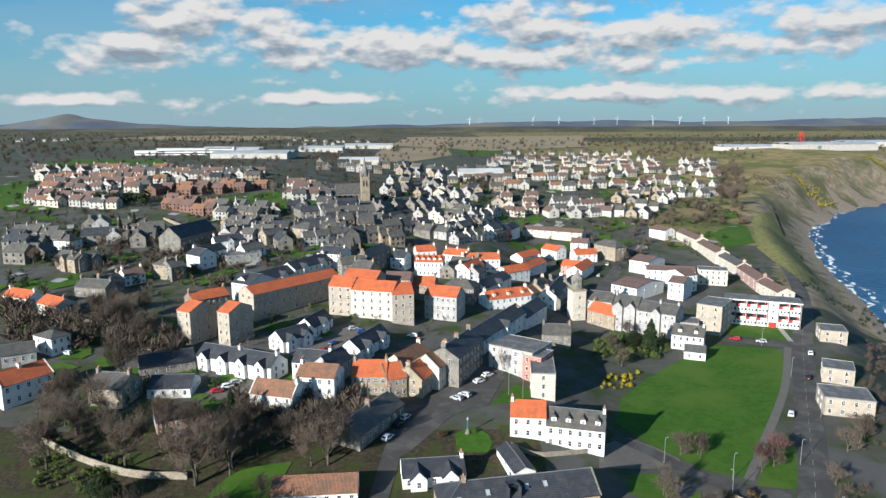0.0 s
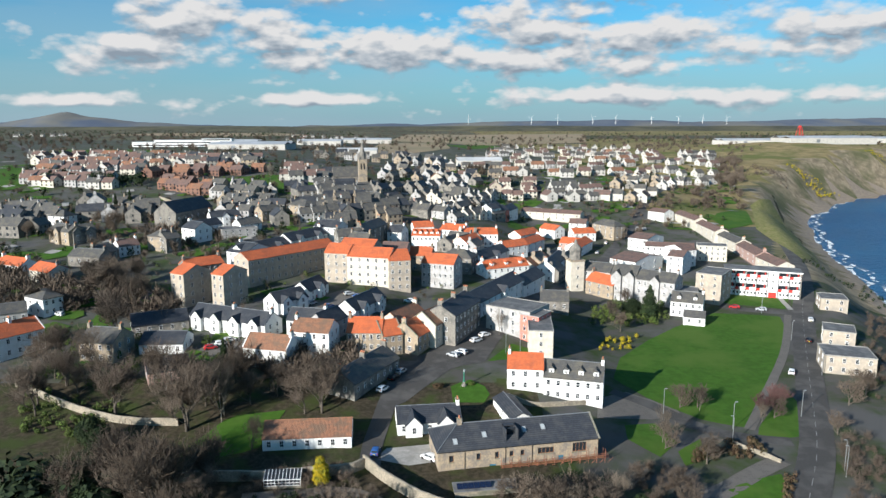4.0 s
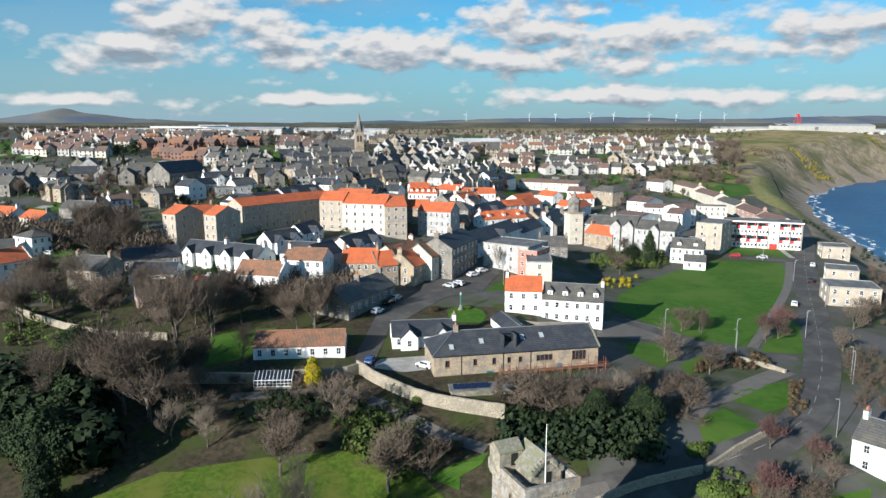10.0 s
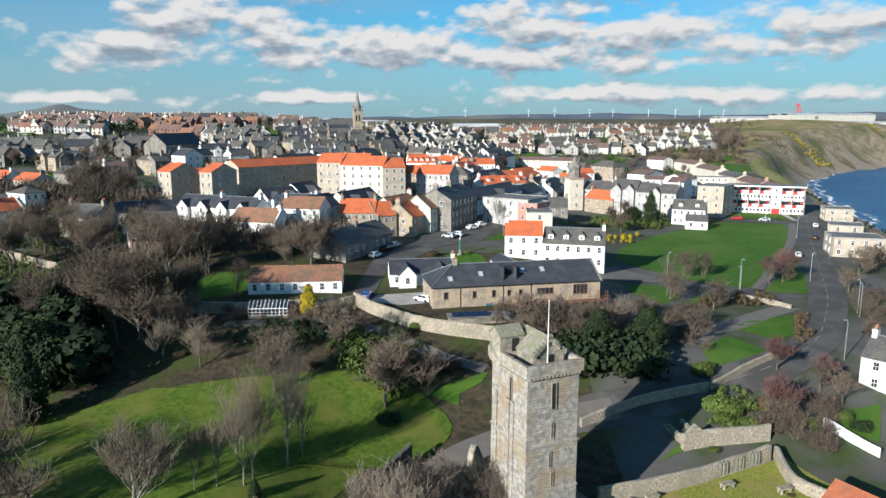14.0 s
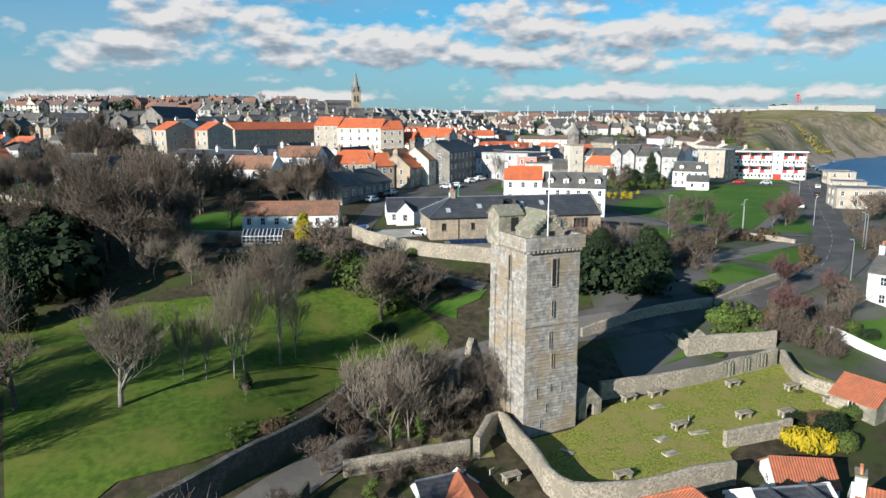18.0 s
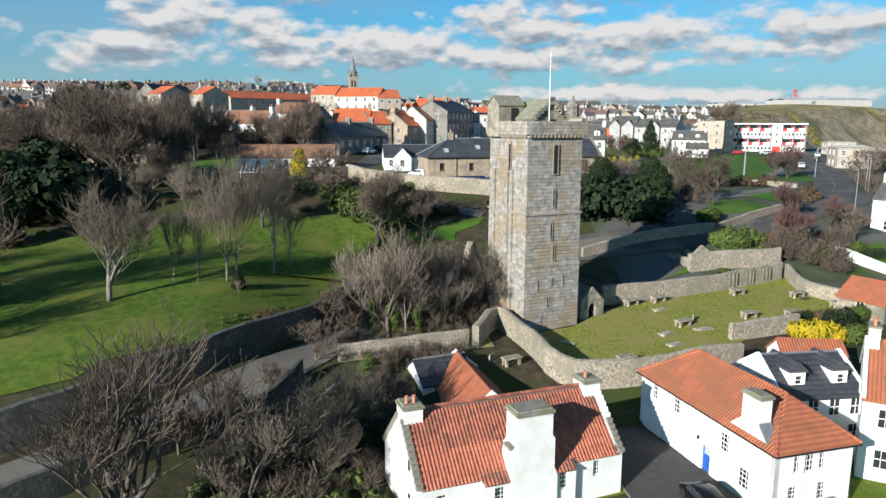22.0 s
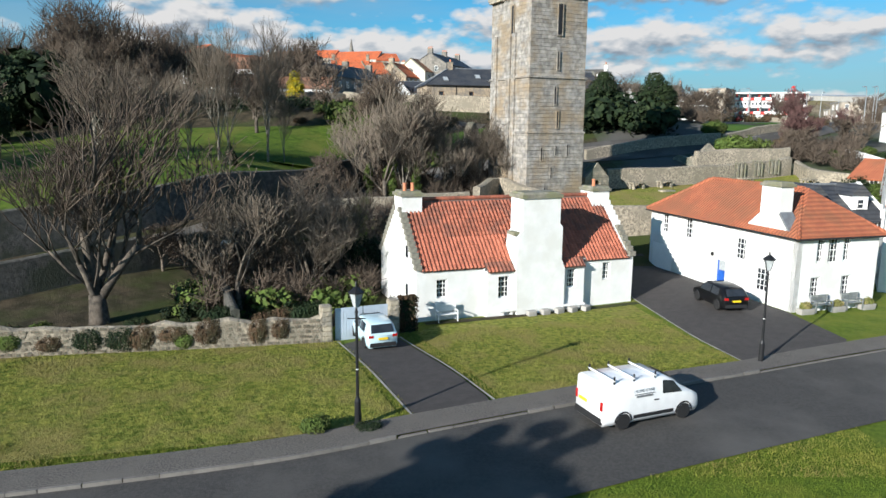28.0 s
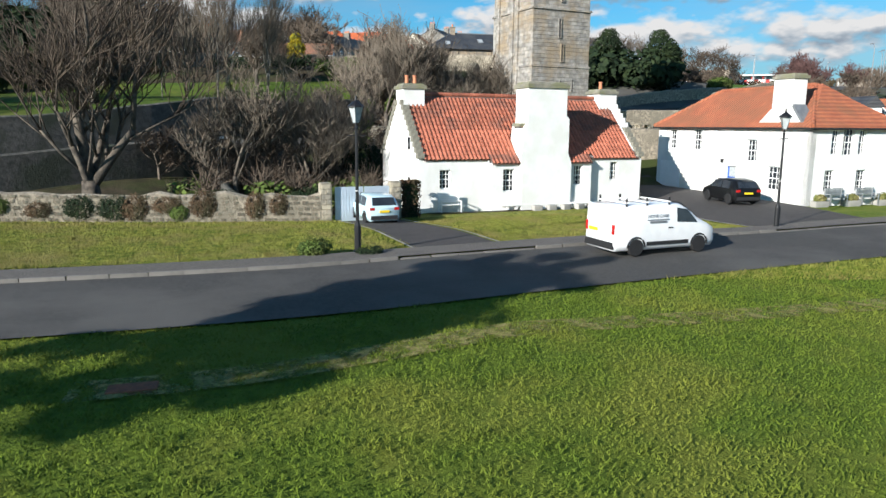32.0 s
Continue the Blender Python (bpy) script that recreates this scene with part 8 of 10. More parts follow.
crane()


def turbine(x, y, turn):
    e = empty("wind_turbine", x, y, 96, 0, "white three-bladed wind turbine on the skyline", "turbine", "wind turbines")
    e.scale = (0.5, 0.5, 0.5)
    put("mast", mesh("mast", *tube([(0, 0, -6), (0, 0, 72)], [2.4, 1.4], 8), "turbine"), e)
    put("nacelle", mesh("nacelle", *box_geo(-1.6, -2.5, 71, 1.6, 4, 74.5), "turbine"), e)
    for k in range(3):
        a = radians(turn + 120 * k)
        put("blade", mesh("blade", *tube([(0, -3, 73), (math.sin(a) * 14, -3, 73 + math.cos(a) * 14), (math.sin(a) * 38, -3, 73 + math.cos(a) * 38)], [0.9, 1.5, 0.3], 5), "turbine"), e)


for tx, tt in ((205, 10), (700, 40), (905, 5), (1180, 70), (1360, 20), (1640, 95), (1850, 50), (2040, 15), (2230, 80)):
    turbine(tx * 0.75, 4100, tt)


def hills():
    """Long far ridges as two rolling sheets under the sky, distance haze in their colours."""
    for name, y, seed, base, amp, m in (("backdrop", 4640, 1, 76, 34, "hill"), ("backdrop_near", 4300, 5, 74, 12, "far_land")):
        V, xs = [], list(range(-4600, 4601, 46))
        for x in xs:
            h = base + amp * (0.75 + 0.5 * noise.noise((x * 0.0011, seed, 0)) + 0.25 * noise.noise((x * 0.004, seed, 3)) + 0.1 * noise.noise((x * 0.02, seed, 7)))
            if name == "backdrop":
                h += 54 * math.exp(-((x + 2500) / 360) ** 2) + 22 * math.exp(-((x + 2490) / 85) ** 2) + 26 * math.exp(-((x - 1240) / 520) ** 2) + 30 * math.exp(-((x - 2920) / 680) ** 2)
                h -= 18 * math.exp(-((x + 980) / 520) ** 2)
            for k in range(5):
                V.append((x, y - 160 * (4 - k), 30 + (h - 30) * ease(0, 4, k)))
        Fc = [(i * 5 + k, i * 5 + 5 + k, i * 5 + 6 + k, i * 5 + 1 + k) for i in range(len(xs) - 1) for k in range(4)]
        tagged(new(name, mesh(name, V, Fc, m, None, True)), "distant hills on the skyline tinted with haze", "hills", kind="structure")


hills()


# ---- outer streets: small houses built once a kind, then set out in rows ----
FAR = {}


def far_kind(key, wall, roof, L, W, eave, rise, floors):
    v, f = xprism([(0, -2.5), (W, -2.5), (W, eave), (W / 2, eave + rise), (0, eave)], 0, L)
    idx = [0] * len(f)
    geos = [(v, f)]
    for fl in range(floors):
        for c in range(3):
            x = L * (c + 0.5) / 3
            z = fl * eave / floors + 0.9
            geos.append(box_geo(x - 0.55, -0.06, z, x + 0.55, 0.02, z + 1.25))
            idx += [1] * 6
        for xx in (-0.03, L + 0.03):
            geos.append(box_geo(xx - 0.03, W / 2 - 0.5, fl * eave / floors + 0.9, xx + 0.03, W / 2 + 0.5, fl * eave / floors + 2.1))
            idx += [1] * 6
    g = merge(*geos)
    FAR.setdefault(key, []).append((mesh("wall", *g, [wall, "glass"], idx), mesh("roof", *roof_geo(L, W, eave, rise), roof),
                                    mesh("chimney", *merge(box_geo(0.1, W / 2 - 0.7, eave + rise * 0.5, 0.8, W / 2 + 0.7, eave + rise + 1.1), *[box_geo(0.3, W / 2 - 0.55 + 0.4 * k, eave + rise + 1.1, 0.6, W / 2 - 0.3 + 0.4 * k, eave + rise + 1.5) for k in range(3)]), wall)))


for key_, kinds in {
    "red": (("harl_far", "roof_brown"), ("harl_cream", "roof_brown"), ("harl_far", "pantile_brown"), ("harl_grey", "roof_brown"), ("harl_far", "slate_old")),
    "white": (("harl_far", "slate_old"), ("harl_far", "roof_brown"), ("harl_grey", "slate_old")),
    "mixed": (("harl_far", "slate_old"), ("sandstone", "slate_old"), ("harl_far", "roof_brown"), ("stone_grey", "slate"), ("harl_cream", "pantile_brown")),
    "brick": (("brick_brown", "roof_brown"), ("brick_brown", "pantile_brown")),
    "brown": (("harl_cream", "roof_brown"), ("harl_beige", "roof_brown")),
    "stone": (("sandstone", "slate_old"), ("stone_grey", "slate_old"), ("stone_grey", "slate"), ("harl_grey", "slate_old")),
    "slate": (("harl_grey", "slate_old"), ("harl_cream", "slate_old"), ("stone_grey", "slate_old")),
}.items():
    for i_, (w_, r_) in enumerate(kinds):
        far_kind(key_, w_, r_, 9 + 2 * (i_ % 3), 8.0, 4.4 if key_ != "stone" else 5.4, 3.0 if key_ != "stone" else 3.3, 2)
WORDS = {"red": "pale harled house with a dull red roof", "white": "white harled house with a grey roof", "mixed": "small town house with pitched roof", "brick": "brown brick terraced house with tiled roof",
         "brown": "cream harled house with a brown roof", "stone": "old grey stone house with a slate roof", "slate": "terraced house with grey slate roof"}


OUTER = []


def estate(quad, rows, cols, rot, key, seed=1):
    """Houses in rows over a four-cornered plot: near left, near right, far right, far left."""
    rnd = random.Random(seed)
    a, b, c, d = (Vector(p) for p in quad)
    for j in range(rows):
        for i in range(cols):
            u, v = (i + 0.5 + rnd.uniform(-0.22, 0.22)) / cols, (j + 0.5 + rnd.uniform(-0.22, 0.22)) / rows
            p = a.lerp(b, u).lerp(d.lerp(c, u), v)
            z = terr(p.x, p.y)
            if inland(p.x, p.y) < 40:
                continue
            turn, s = rot + rnd.choice((0, 0, 0, 90)) + rnd.uniform(-7, 7), rnd.uniform(0.92, 1.15)
            pick = rnd.choice(FAR[key])
            if p.y > 640:
                OUTER.append((pose(p.x, p.y, z, 0, 0, turn) @ Matrix.Diagonal((s, s, s, 1)), pick))
                continue
            e = empty("house", p.x, p.y, z, turn, WORDS[key], "house", "outer town houses")
            e.scale = (s, s, s)
            w, r, ch = pick
            put("wall", w, e), put("roof", r, e), put("chimney", ch, e)


def wood(quad, n, h, material, seed=1):
    """A thicket or strip of wood over a plot: many small crowns of twigs or leaves in one."""
    rng = np.random.default_rng(seed)
    a, b, c, d = (np.array(p) for p in quad)
    u, v = rng.random(n)[:, None], rng.random(n)[:, None]
    p = (a * (1 - u) + b * u) * (1 - v) + (d * (1 - u) + c * u) * v
    z = np.array([terr(x, y) for x, y in p])
    size = h * rng.uniform(0.55, 1.2, n)
    m = 100 if h < 4 and material == "twig" and n < 150 else 70 if n < 150 else 46
    dirs = rng.normal(size=(n, m, 3))
    dirs /= np.linalg.norm(dirs, axis=2)[..., None]
    if material == "twig":
        dirs[..., 2] = np.abs(dirs[..., 2]) + 0.25
        start = np.zeros((n, m, 3))
        start[..., 2] = rng.uniform(0.15, 0.55, (n, m))
        start[..., :2] = rng.normal(size=(n, m, 2)) * 0.10
        end = start + dirs * rng.uniform(0.25, 0.55, (n, m))[..., None]
        side = np.cross(end - start, rng.normal(size=(n, m, 3)))
        side /= np.linalg.norm(side, axis=2)[..., None] + 1e-6
        w = (0.010 if h < 4 else 0.022) + 0.0 * side
        quadv = np.stack([start - side * w, start + side * w, end + side * w * 0.5, end - side * w * 0.5], 2)
    else:
        ctr = dirs * (rng.uniform(0.6, 1.0, (n, m))[..., None] * np.array((0.42, 0.42, 0.46)))
        ctr[..., 2] += 0.48
        t1 = np.cross(dirs + rng.normal(size=dirs.shape) * 0.5, rng.normal(size=dirs.shape))
        t1 /= np.linalg.norm(t1, axis=2)[..., None] + 1e-6
        t2 = np.cross(dirs, t1)
        s = rng.uniform(0.07, 0.13, (n, m))[..., None]
        quadv = np.stack([ctr - t1 * s, ctr - t2 * s * 0.7, ctr + t1 * s, ctr + t2 * s * 0.7], 2)
    quadv = quadv * size[:, None, None, None]
    quadv[..., 0] += p[:, 0][:, None, None]
    quadv[..., 1] += p[:, 1][:, None, None]
    quadv[..., 2] += (z - 0.1)[:, None, None]
    V = quadv.reshape(-1, 3)
    me = bpy.data.meshes.new("thicket")
    me.from_pydata(V.tolist(), [], np.arange(len(V)).reshape(-1, 4).tolist())
    me.materials.append(MATS[material])
    words = {"twig": "bare winter scrub and trees", "leaf_dark": "dark evergreen trees and shrubs", "leaf_mid": "green garden shrubs and hedges", "leaf_yellow": "yellow flowering gorse bushes", "leaf_rust": "rust-brown winter hedges and shrubs"}[material]
    tagged(new("thicket", me), words, "shrubs", kind="stuff")


def outer_houses():
    """All the small houses of the far streets, joined surface by surface."""
    V, Fc, idx, names = [], [], [], []
    for m, trio in OUTER:
        for me in trio:
            o = len(V)
            V += [tuple(m @ v.co) for v in me.vertices]
            for q in me.polygons:
                Fc.append(tuple(i + o for i in q.vertices))
                n = me.materials[q.material_index].name
                if n not in names:
                    names.append(n)
                idx.append(names.index(n))
    tagged(new("far_houses", mesh("far_houses", V, Fc, names, idx)), "rows of small harled and stone houses far off", "houses", kind="stuff")


# ---- outer town, woods and hedges ----
estate([(-363.0, 606.7), (-290.2, 631.7), (-230.1, 510.1), (-313.3, 512.2)], 4, 9, -5, "red", seed=64)
estate([(-439.9, 709.3), (-286.0, 708.6), (-232.5, 611.0), (-385.3, 636.2)], 2, 10, 0, "red", seed=65)
estate([(-248.1, 552.1), (-168.5, 582.9), (-164.9, 626.8), (-254.7, 671.7)], 3, 9, 0, "mixed", seed=66)
estate([(-216.1, 491.7), (-147.7, 507.7), (-145.2, 549.1), (-226.9, 522.8)], 2, 6, -13, "brick", seed=67)
estate([(-196.3, 448.4), (-155.9, 430.1), (-159.0, 450.9), (-199.6, 471.2)], 2, 5, -16, "brick", seed=68)
estate([(-148.7, 419.3), (-115.1, 414.1), (-127.2, 446.3), (-157.1, 450.7)], 2, 5, -19, "stone", seed=69)
estate([(-108.0, 414.1), (-72.7, 437.4), (-93.1, 538.9), (-131.5, 549.2)], 3, 6, 10, "mixed", seed=70)
estate([(-50.3, 428.9), (-33.6, 462.4), (-18.1, 872.8), (-52.4, 906.2)], 5, 3, 66, "stone", seed=71)
estate([(-25.7, 462.5), (-14.1, 472.8), (9.8, 778.6), (-9.1, 852.9)], 5, 2, 66, "stone", seed=72)
estate([(-71.7, 360.5), (-48.4, 387.0), (-56.5, 475.7), (-83.6, 457.7)], 3, 4, 13, "stone", seed=73)
estate([(-32.8, 400.4), (-3.7, 402.9), (36.3, 575.5), (2.5, 607.1)], 4, 5, 62, "slate", seed=74)
estate([(-5.2, 399.7), (4.9, 395.0), (32.1, 506.3), (19.7, 517.7)], 3, 4, 62, "slate", seed=75)
estate([(-144.2, 707.4), (-53.1, 750.8), (-48.7, 908.0), (-160.7, 862.4)], 2, 6, 7, "stone", seed=76)
estate([(47.6, 597.4), (133.9, 579.2), (249.5, 1061.0), (67.0, 1080.3)], 5, 7, 7, "red", seed=77)
estate([(41.4, 906.3), (230.2, 882.2), (361.3, 1237.9), (106.8, 1366.8)], 3, 9, 7, "white", seed=78)
estate([(132.9, 597.5), (251.0, 724.1), (338.1, 1094.1), (224.3, 1066.1)], 5, 6, 26, "red", seed=79)
estate([(120.3, 497.4), (152.1, 490.3), (258.3, 693.6), (210.7, 731.9)], 5, 4, 62, "mixed", seed=80)
estate([(168.6, 598.9), (284.3, 671.7), (322.1, 799.4), (272.8, 878.0)], 3, 5, 26, "white", seed=81)
estate([(282.8, 800.9), (328.9, 825.8), (389.9, 994.4), (349.7, 1021.2)], 2, 5, 26, "white", seed=82)
estate([(39.8, 495.5), (77.8, 525.5), (85.4, 580.3), (46.2, 579.0)], 3, 4, 0, "brown", seed=83)
estate([(75.1, 506.2), (116.1, 497.4), (129.3, 558.6), (88.5, 568.6)], 2, 5, 13, "white", seed=84)
estate([(-219.9, 320.5), (-200.3, 330.6), (-234.2, 386.0), (-260.7, 386.1)], 3, 5, -7, "stone", seed=85)
estate([(-208.7, 362.8), (-153.0, 349.5), (-176.3, 390.7), (-208.9, 402.7)], 2, 6, 13, "stone", seed=86)
estate([(-336.2, 1440.8), (-138.7, 1354.3), (-217.1, 2133.9), (-490.9, 2191.7)], 2, 8, 0, "white", seed=87)
estate([(-1117.6, 1786.8), (-1038.4, 1941.5), (-1298.1, 2432.6), (-1425.8, 2285.7)], 1, 7, 0, "white", seed=88)
estate([(-46.0, 367.0), (-27.6, 373.2), (-30.6, 447.9), (-46.2, 432.9)], 3, 3, 37, "stone", seed=89)
estate([(-64.5, 328.6), (-49.1, 320.1), (-51.0, 356.3), (-63.9, 360.2)], 2, 3, 13, "stone", seed=90)
estate([(1.2, 310.3), (17.2, 305.0), (24.8, 337.5), (13.1, 339.0)], 2, 3, 62, "slate", seed=91)
estate([(38.8, 284.9), (53.7, 282.5), (69.0, 322.0), (58.6, 327.4)], 2, 3, 57, "stone", seed=92)
wood([(319.7, 1592.3), (971.1, 1515.1), (1906.0, 2995.9), (662.8, 3325.0)], 260, 8, "twig", seed=93)
wood([(-1359.9, 2122.9), (-234.0, 2130.0), (-452.3, 4140.9), (-2898.2, 4549.9)], 320, 8, "twig", seed=94)
wood([(-266.6, 2429.8), (605.8, 3037.4), (866.9, 4356.9), (-452.3, 4140.9)], 260, 8, "twig", seed=95)
wood([(-2611.5, 4097.3), (2083.9, 3277.6), (2723.1, 4290.4), (-3692.6, 5804.1)], 220, 7, "leaf_dark", seed=96)
wood([(273.2, 672.1), (309.9, 692.2), (375.0, 862.0), (345.3, 868.0)], 110, 7, "twig", seed=97)
wood([(188.7, 511.7), (241.4, 532.2), (277.0, 628.1), (232.9, 622.4)], 60, 6, "twig", seed=98)
wood([(7.3, 585.6), (57.8, 599.4), (63.2, 800.4), (21.6, 742.9)], 40, 7, "twig", seed=99)
wood([(-282.5, 473.0), (-203.8, 457.2), (-218.3, 491.7), (-295.8, 504.1)], 60, 8, "leaf_dark", seed=100)
wood([(-183.1, 867.7), (-105.3, 1021.7), (-153.2, 1289.4), (-225.0, 1116.2)], 60, 7, "twig", seed=101)
wood([(312.5, 1205.6), (368.3, 862.9), (491.4, 1056.8), (470.4, 1573.1)], 120, 6, "twig", seed=102)
wood([(393.2, 788.7), (448.0, 821.3), (489.7, 817.7), (431.2, 773.0)], 90, 3, "leaf_yellow", seed=103)
wood([(591.6, 962.1), (631.1, 973.7), (634.2, 979.7), (608.4, 977.3)], 50, 2, "leaf_yellow", seed=104)
wood([(328.6, 736.4), (370.0, 716.7), (378.4, 750.0), (360.7, 796.9)], 90, 3, "twig", seed=105)
wood([(-588.5, 1421.6), (-256.0, 724.3), (-515.4, 1413.3), (-683.0, 1722.9)], 60, 7, "twig", seed=106)
wood([(-142.5, 215.9), (-46.3, 226.6), (-27.3, 492.1), (-295.3, 441.7)], 160, 3.2, "leaf_dark", seed=107)
wood([(-136.5, 205.5), (-5.2, 219.9), (63.7, 662.6), (-331.5, 499.9)], 160, 3.5, "twig", seed=108)
wood([(-136.5, 205.5), (-5.2, 219.9), (63.7, 662.6), (-331.5, 499.9)], 110, 2.6, "leaf_mid", seed=109)
wood([(-2.0, 419.0), (188.0, 464.1), (319.2, 978.1), (11.0, 871.1)], 110, 3.0, "leaf_mid", seed=110)
wood([(44.5, 453.9), (188.0, 464.1), (368.0, 957.7), (48.0, 889.6)], 90, 3.0, "twig", seed=111)
wood([(117.9, 505.7), (150.0, 497.7), (192.5, 628.3), (129.1, 579.4)], 70, 2.8, "leaf_rust", seed=112)
wood([(13.3, 103.8), (31.0, 101.7), (38.2, 117.6), (14.7, 112.4)], 150, 3.6, "twig", seed=113)
wood([(10.1, 91.7), (36.2, 92.1), (37.5, 100.0), (12.7, 100.4)], 160, 5.0, "leaf_dark", seed=114)
wood([(-34.6, 99.6), (-1.2, 99.2), (-3.4, 108.2), (-37.4, 109.8)], 90, 2.2, "leaf_dark", seed=115)
wood([(-18.7, 98.6), (-6.6, 92.8), (-3.2, 100.6), (-15.6, 104.7)], 70, 2.0, "leaf_mid", seed=116)
wood([(-97.1, 134.4), (-79.3, 131.4), (-77.7, 146.4), (-108.2, 156.9)], 90, 2.2, "leaf_mid", seed=117)
wood([(-39.9, 110.8), (-7.4, 104.8), (-19.9, 120.2), (-39.7, 117.6)], 70, 2.5, "twig", seed=118)
wood([(54.8, 127.0), (72.6, 129.7), (73.4, 136.9), (59.3, 134.0)], 60, 2.0, "leaf_rust", seed=119)
wood([(64.5, 105.2), (69.6, 109.0), (74.9, 121.8), (72.5, 121.8)], 40, 1.8, "leaf_rust", seed=120)
wood([(37.4, 106.9), (47.2, 102.1), (52.8, 123.4), (41.3, 124.9)], 60, 2.4, "twig", seed=121)
wood([(78.2, 108.9), (84.4, 107.1), (102.2, 135.3), (95.6, 141.6)], 50, 3, "twig", seed=122)
wood([(-70.5, 90.9), (-51.7, 89.6), (-58.5, 102.6), (-84.1, 113.2)], 120, 9, "leaf_dark", seed=123)
wood([(-15.6, 95.0), (-4.1, 87.0), (-2.8, 96.5), (-12.5, 101.2)], 70, 3.5, "leaf_mid", seed=124)
wood([(-8.20, 55.36), (8.69, 57.80), (9.29, 71.04), (-7.61, 66.14)], 90, 2.6, "twig", seed=125)
wood([(-15.22, 26.94), (-2.17, 28.39), (-4.15, 32.94), (-15.02, 35.32)], 60, 1.6, "leaf_mid", seed=126)
wood([(-12.55, 27.08), (-2.47, 31.38), (-5.04, 41.97), (-13.93, 37.14)], 90, 2.4, "twig", seed=127)
wood([(40.2, 82.8), (45.1, 78.5), (53.4, 87.5), (45.8, 91.6)], 40, 2.0, "leaf_mid", seed=128)
wood([(45.2, 80.4), (54.64, 74.97), (61.9, 87.6), (52.9, 89.8)], 60, 3.0, "twig", seed=129)
wood([(51.9, 225.3), (83.0, 226.4), (92.4, 258.8), (62.0, 252.0)], 80, 3.2, "leaf_mid", seed=130)
wood([(50.1, 198.8), (61.6, 200.3), (67.6, 215.3), (58.4, 218.2)], 30, 1.8, "leaf_yellow", seed=131)
wood([(177.7, 342.6), (209.9, 301.7), (245.5, 357.3), (191.2, 345.7)], 40, 2.4, "leaf_dark", seed=132)
wood([(113.9, 164.2), (117.3, 157.7), (197.4, 282.2), (187.9, 283.2)], 60, 2.6, "twig", seed=133)
wood([(-17.49, 50.04), (-12.05, 56.75), (-15.71, 63.04), (-20.85, 54.14)], 60, 0.8, "leaf_mid", seed=137)
wood([(-119.8, 180.9), (-3.8, 193.0), (59.0, 598.2), (-297.6, 450.2)], 220, 2.0, "leaf_mid", seed=138)
wood([(-119.8, 180.9), (-3.8, 193.0), (59.0, 598.2), (-297.6, 450.2)], 200, 2.2, "leaf_rust", seed=139)
wood([(-0.5, 342.0), (158.9, 385.6), (289.3, 879.1), (11.0, 750.9)], 220, 2.4, "leaf_dark", seed=140)
wood([(-0.5, 342.0), (158.9, 385.6), (289.3, 879.1), (11.0, 750.9)], 160, 1.8, "leaf_rust", seed=141)
wood([(-234.1, 347.6), (-25.6, 364.6), (-13.8, 749.8), (-400.7, 614.6)], 240, 4.5, "twig", seed=142)
wood([(-1051.8, 1636.9), (-197.4, 1792.4), (-373.7, 3415.7), (-2363.7, 3706.1)], 300, 9, "leaf_dark", seed=143)
wood([(350.0, 1745.1), (1059.2, 1654.5), (1760.6, 2765.5), (605.8, 3037.4)], 300, 9, "leaf_dark", seed=144)
estate([(-295.0, 458.5), (-219.8, 446.4), (-231.6, 480.5), (-314.1, 496.6)], 2, 9, -10, "red", seed=145)
estate([(-126.5, 367.0), (-96.6, 373.4), (-107.8, 405.5), (-135.0, 398.8)], 3, 6, -13, "stone", seed=146)
estate([(-84.1, 346.4), (-44.8, 367.3), (-54.9, 457.0), (-96.0, 432.1)], 3, 7, 26, "stone", seed=147)
estate([(-9.8, 528.4), (40.5, 548.7), (64.5, 890.4), (-1.7, 849.9)], 3, 8, 0, "mixed", seed=148)
estate([(5.9, 379.1), (34.3, 409.0), (47.5, 522.1), (15.7, 491.3)], 3, 5, 57, "slate", seed=149)
wood([(-7.71, 47.76), (4.15, 48.93), (3.95, 57.28), (-8.89, 55.87)], 120, 1.6, "twig", seed=152)
wood([(-20.06, 20.67), (-4.84, 24.88), (-5.14, 26.70), (-21.24, 22.50)], 90, 0.9, "leaf_rust", seed=153)
wood([(-19.86, 20.28), (-4.84, 24.75), (-5.04, 26.18), (-20.95, 22.11)], 60, 0.8, "leaf_mid", seed=154)
wood([(-14.52, 27.59), (-6.03, 30.08), (-7.41, 36.16), (-15.51, 33.13)], 70, 1.4, "twig", seed=155)
wood([(-155.2, 221.6), (-86.8, 198.6), (-94.7, 235.3), (-182.9, 265.6)], 120, 7, "twig", seed=156)
wood([(-157.2, 284.2), (-92.8, 293.5), (-112.6, 373.6), (-199.4, 374.1)], 90, 6, "twig", seed=157)
wood([(-59.4, 158.1), (-20.8, 158.1), (-26.7, 180.5), (-60.0, 180.7)], 70, 6, "twig", seed=158)
wood([(-112.7, 158.2), (-51.7, 152.1), (-68.8, 198.4), (-133.8, 198.8)], 80, 3, "leaf_mid", seed=159)
wood([(73.7, 341.4), (204.6, 505.1), (265.9, 694.9), (85.1, 457.6)], 80, 5, "twig", seed=160)
wood([(-15.02, 23.30), (-6.03, 26.31), (-7.61, 31.51), (-15.12, 27.59)], 50, 1.0, "leaf_dark", seed=163)
outer_houses()


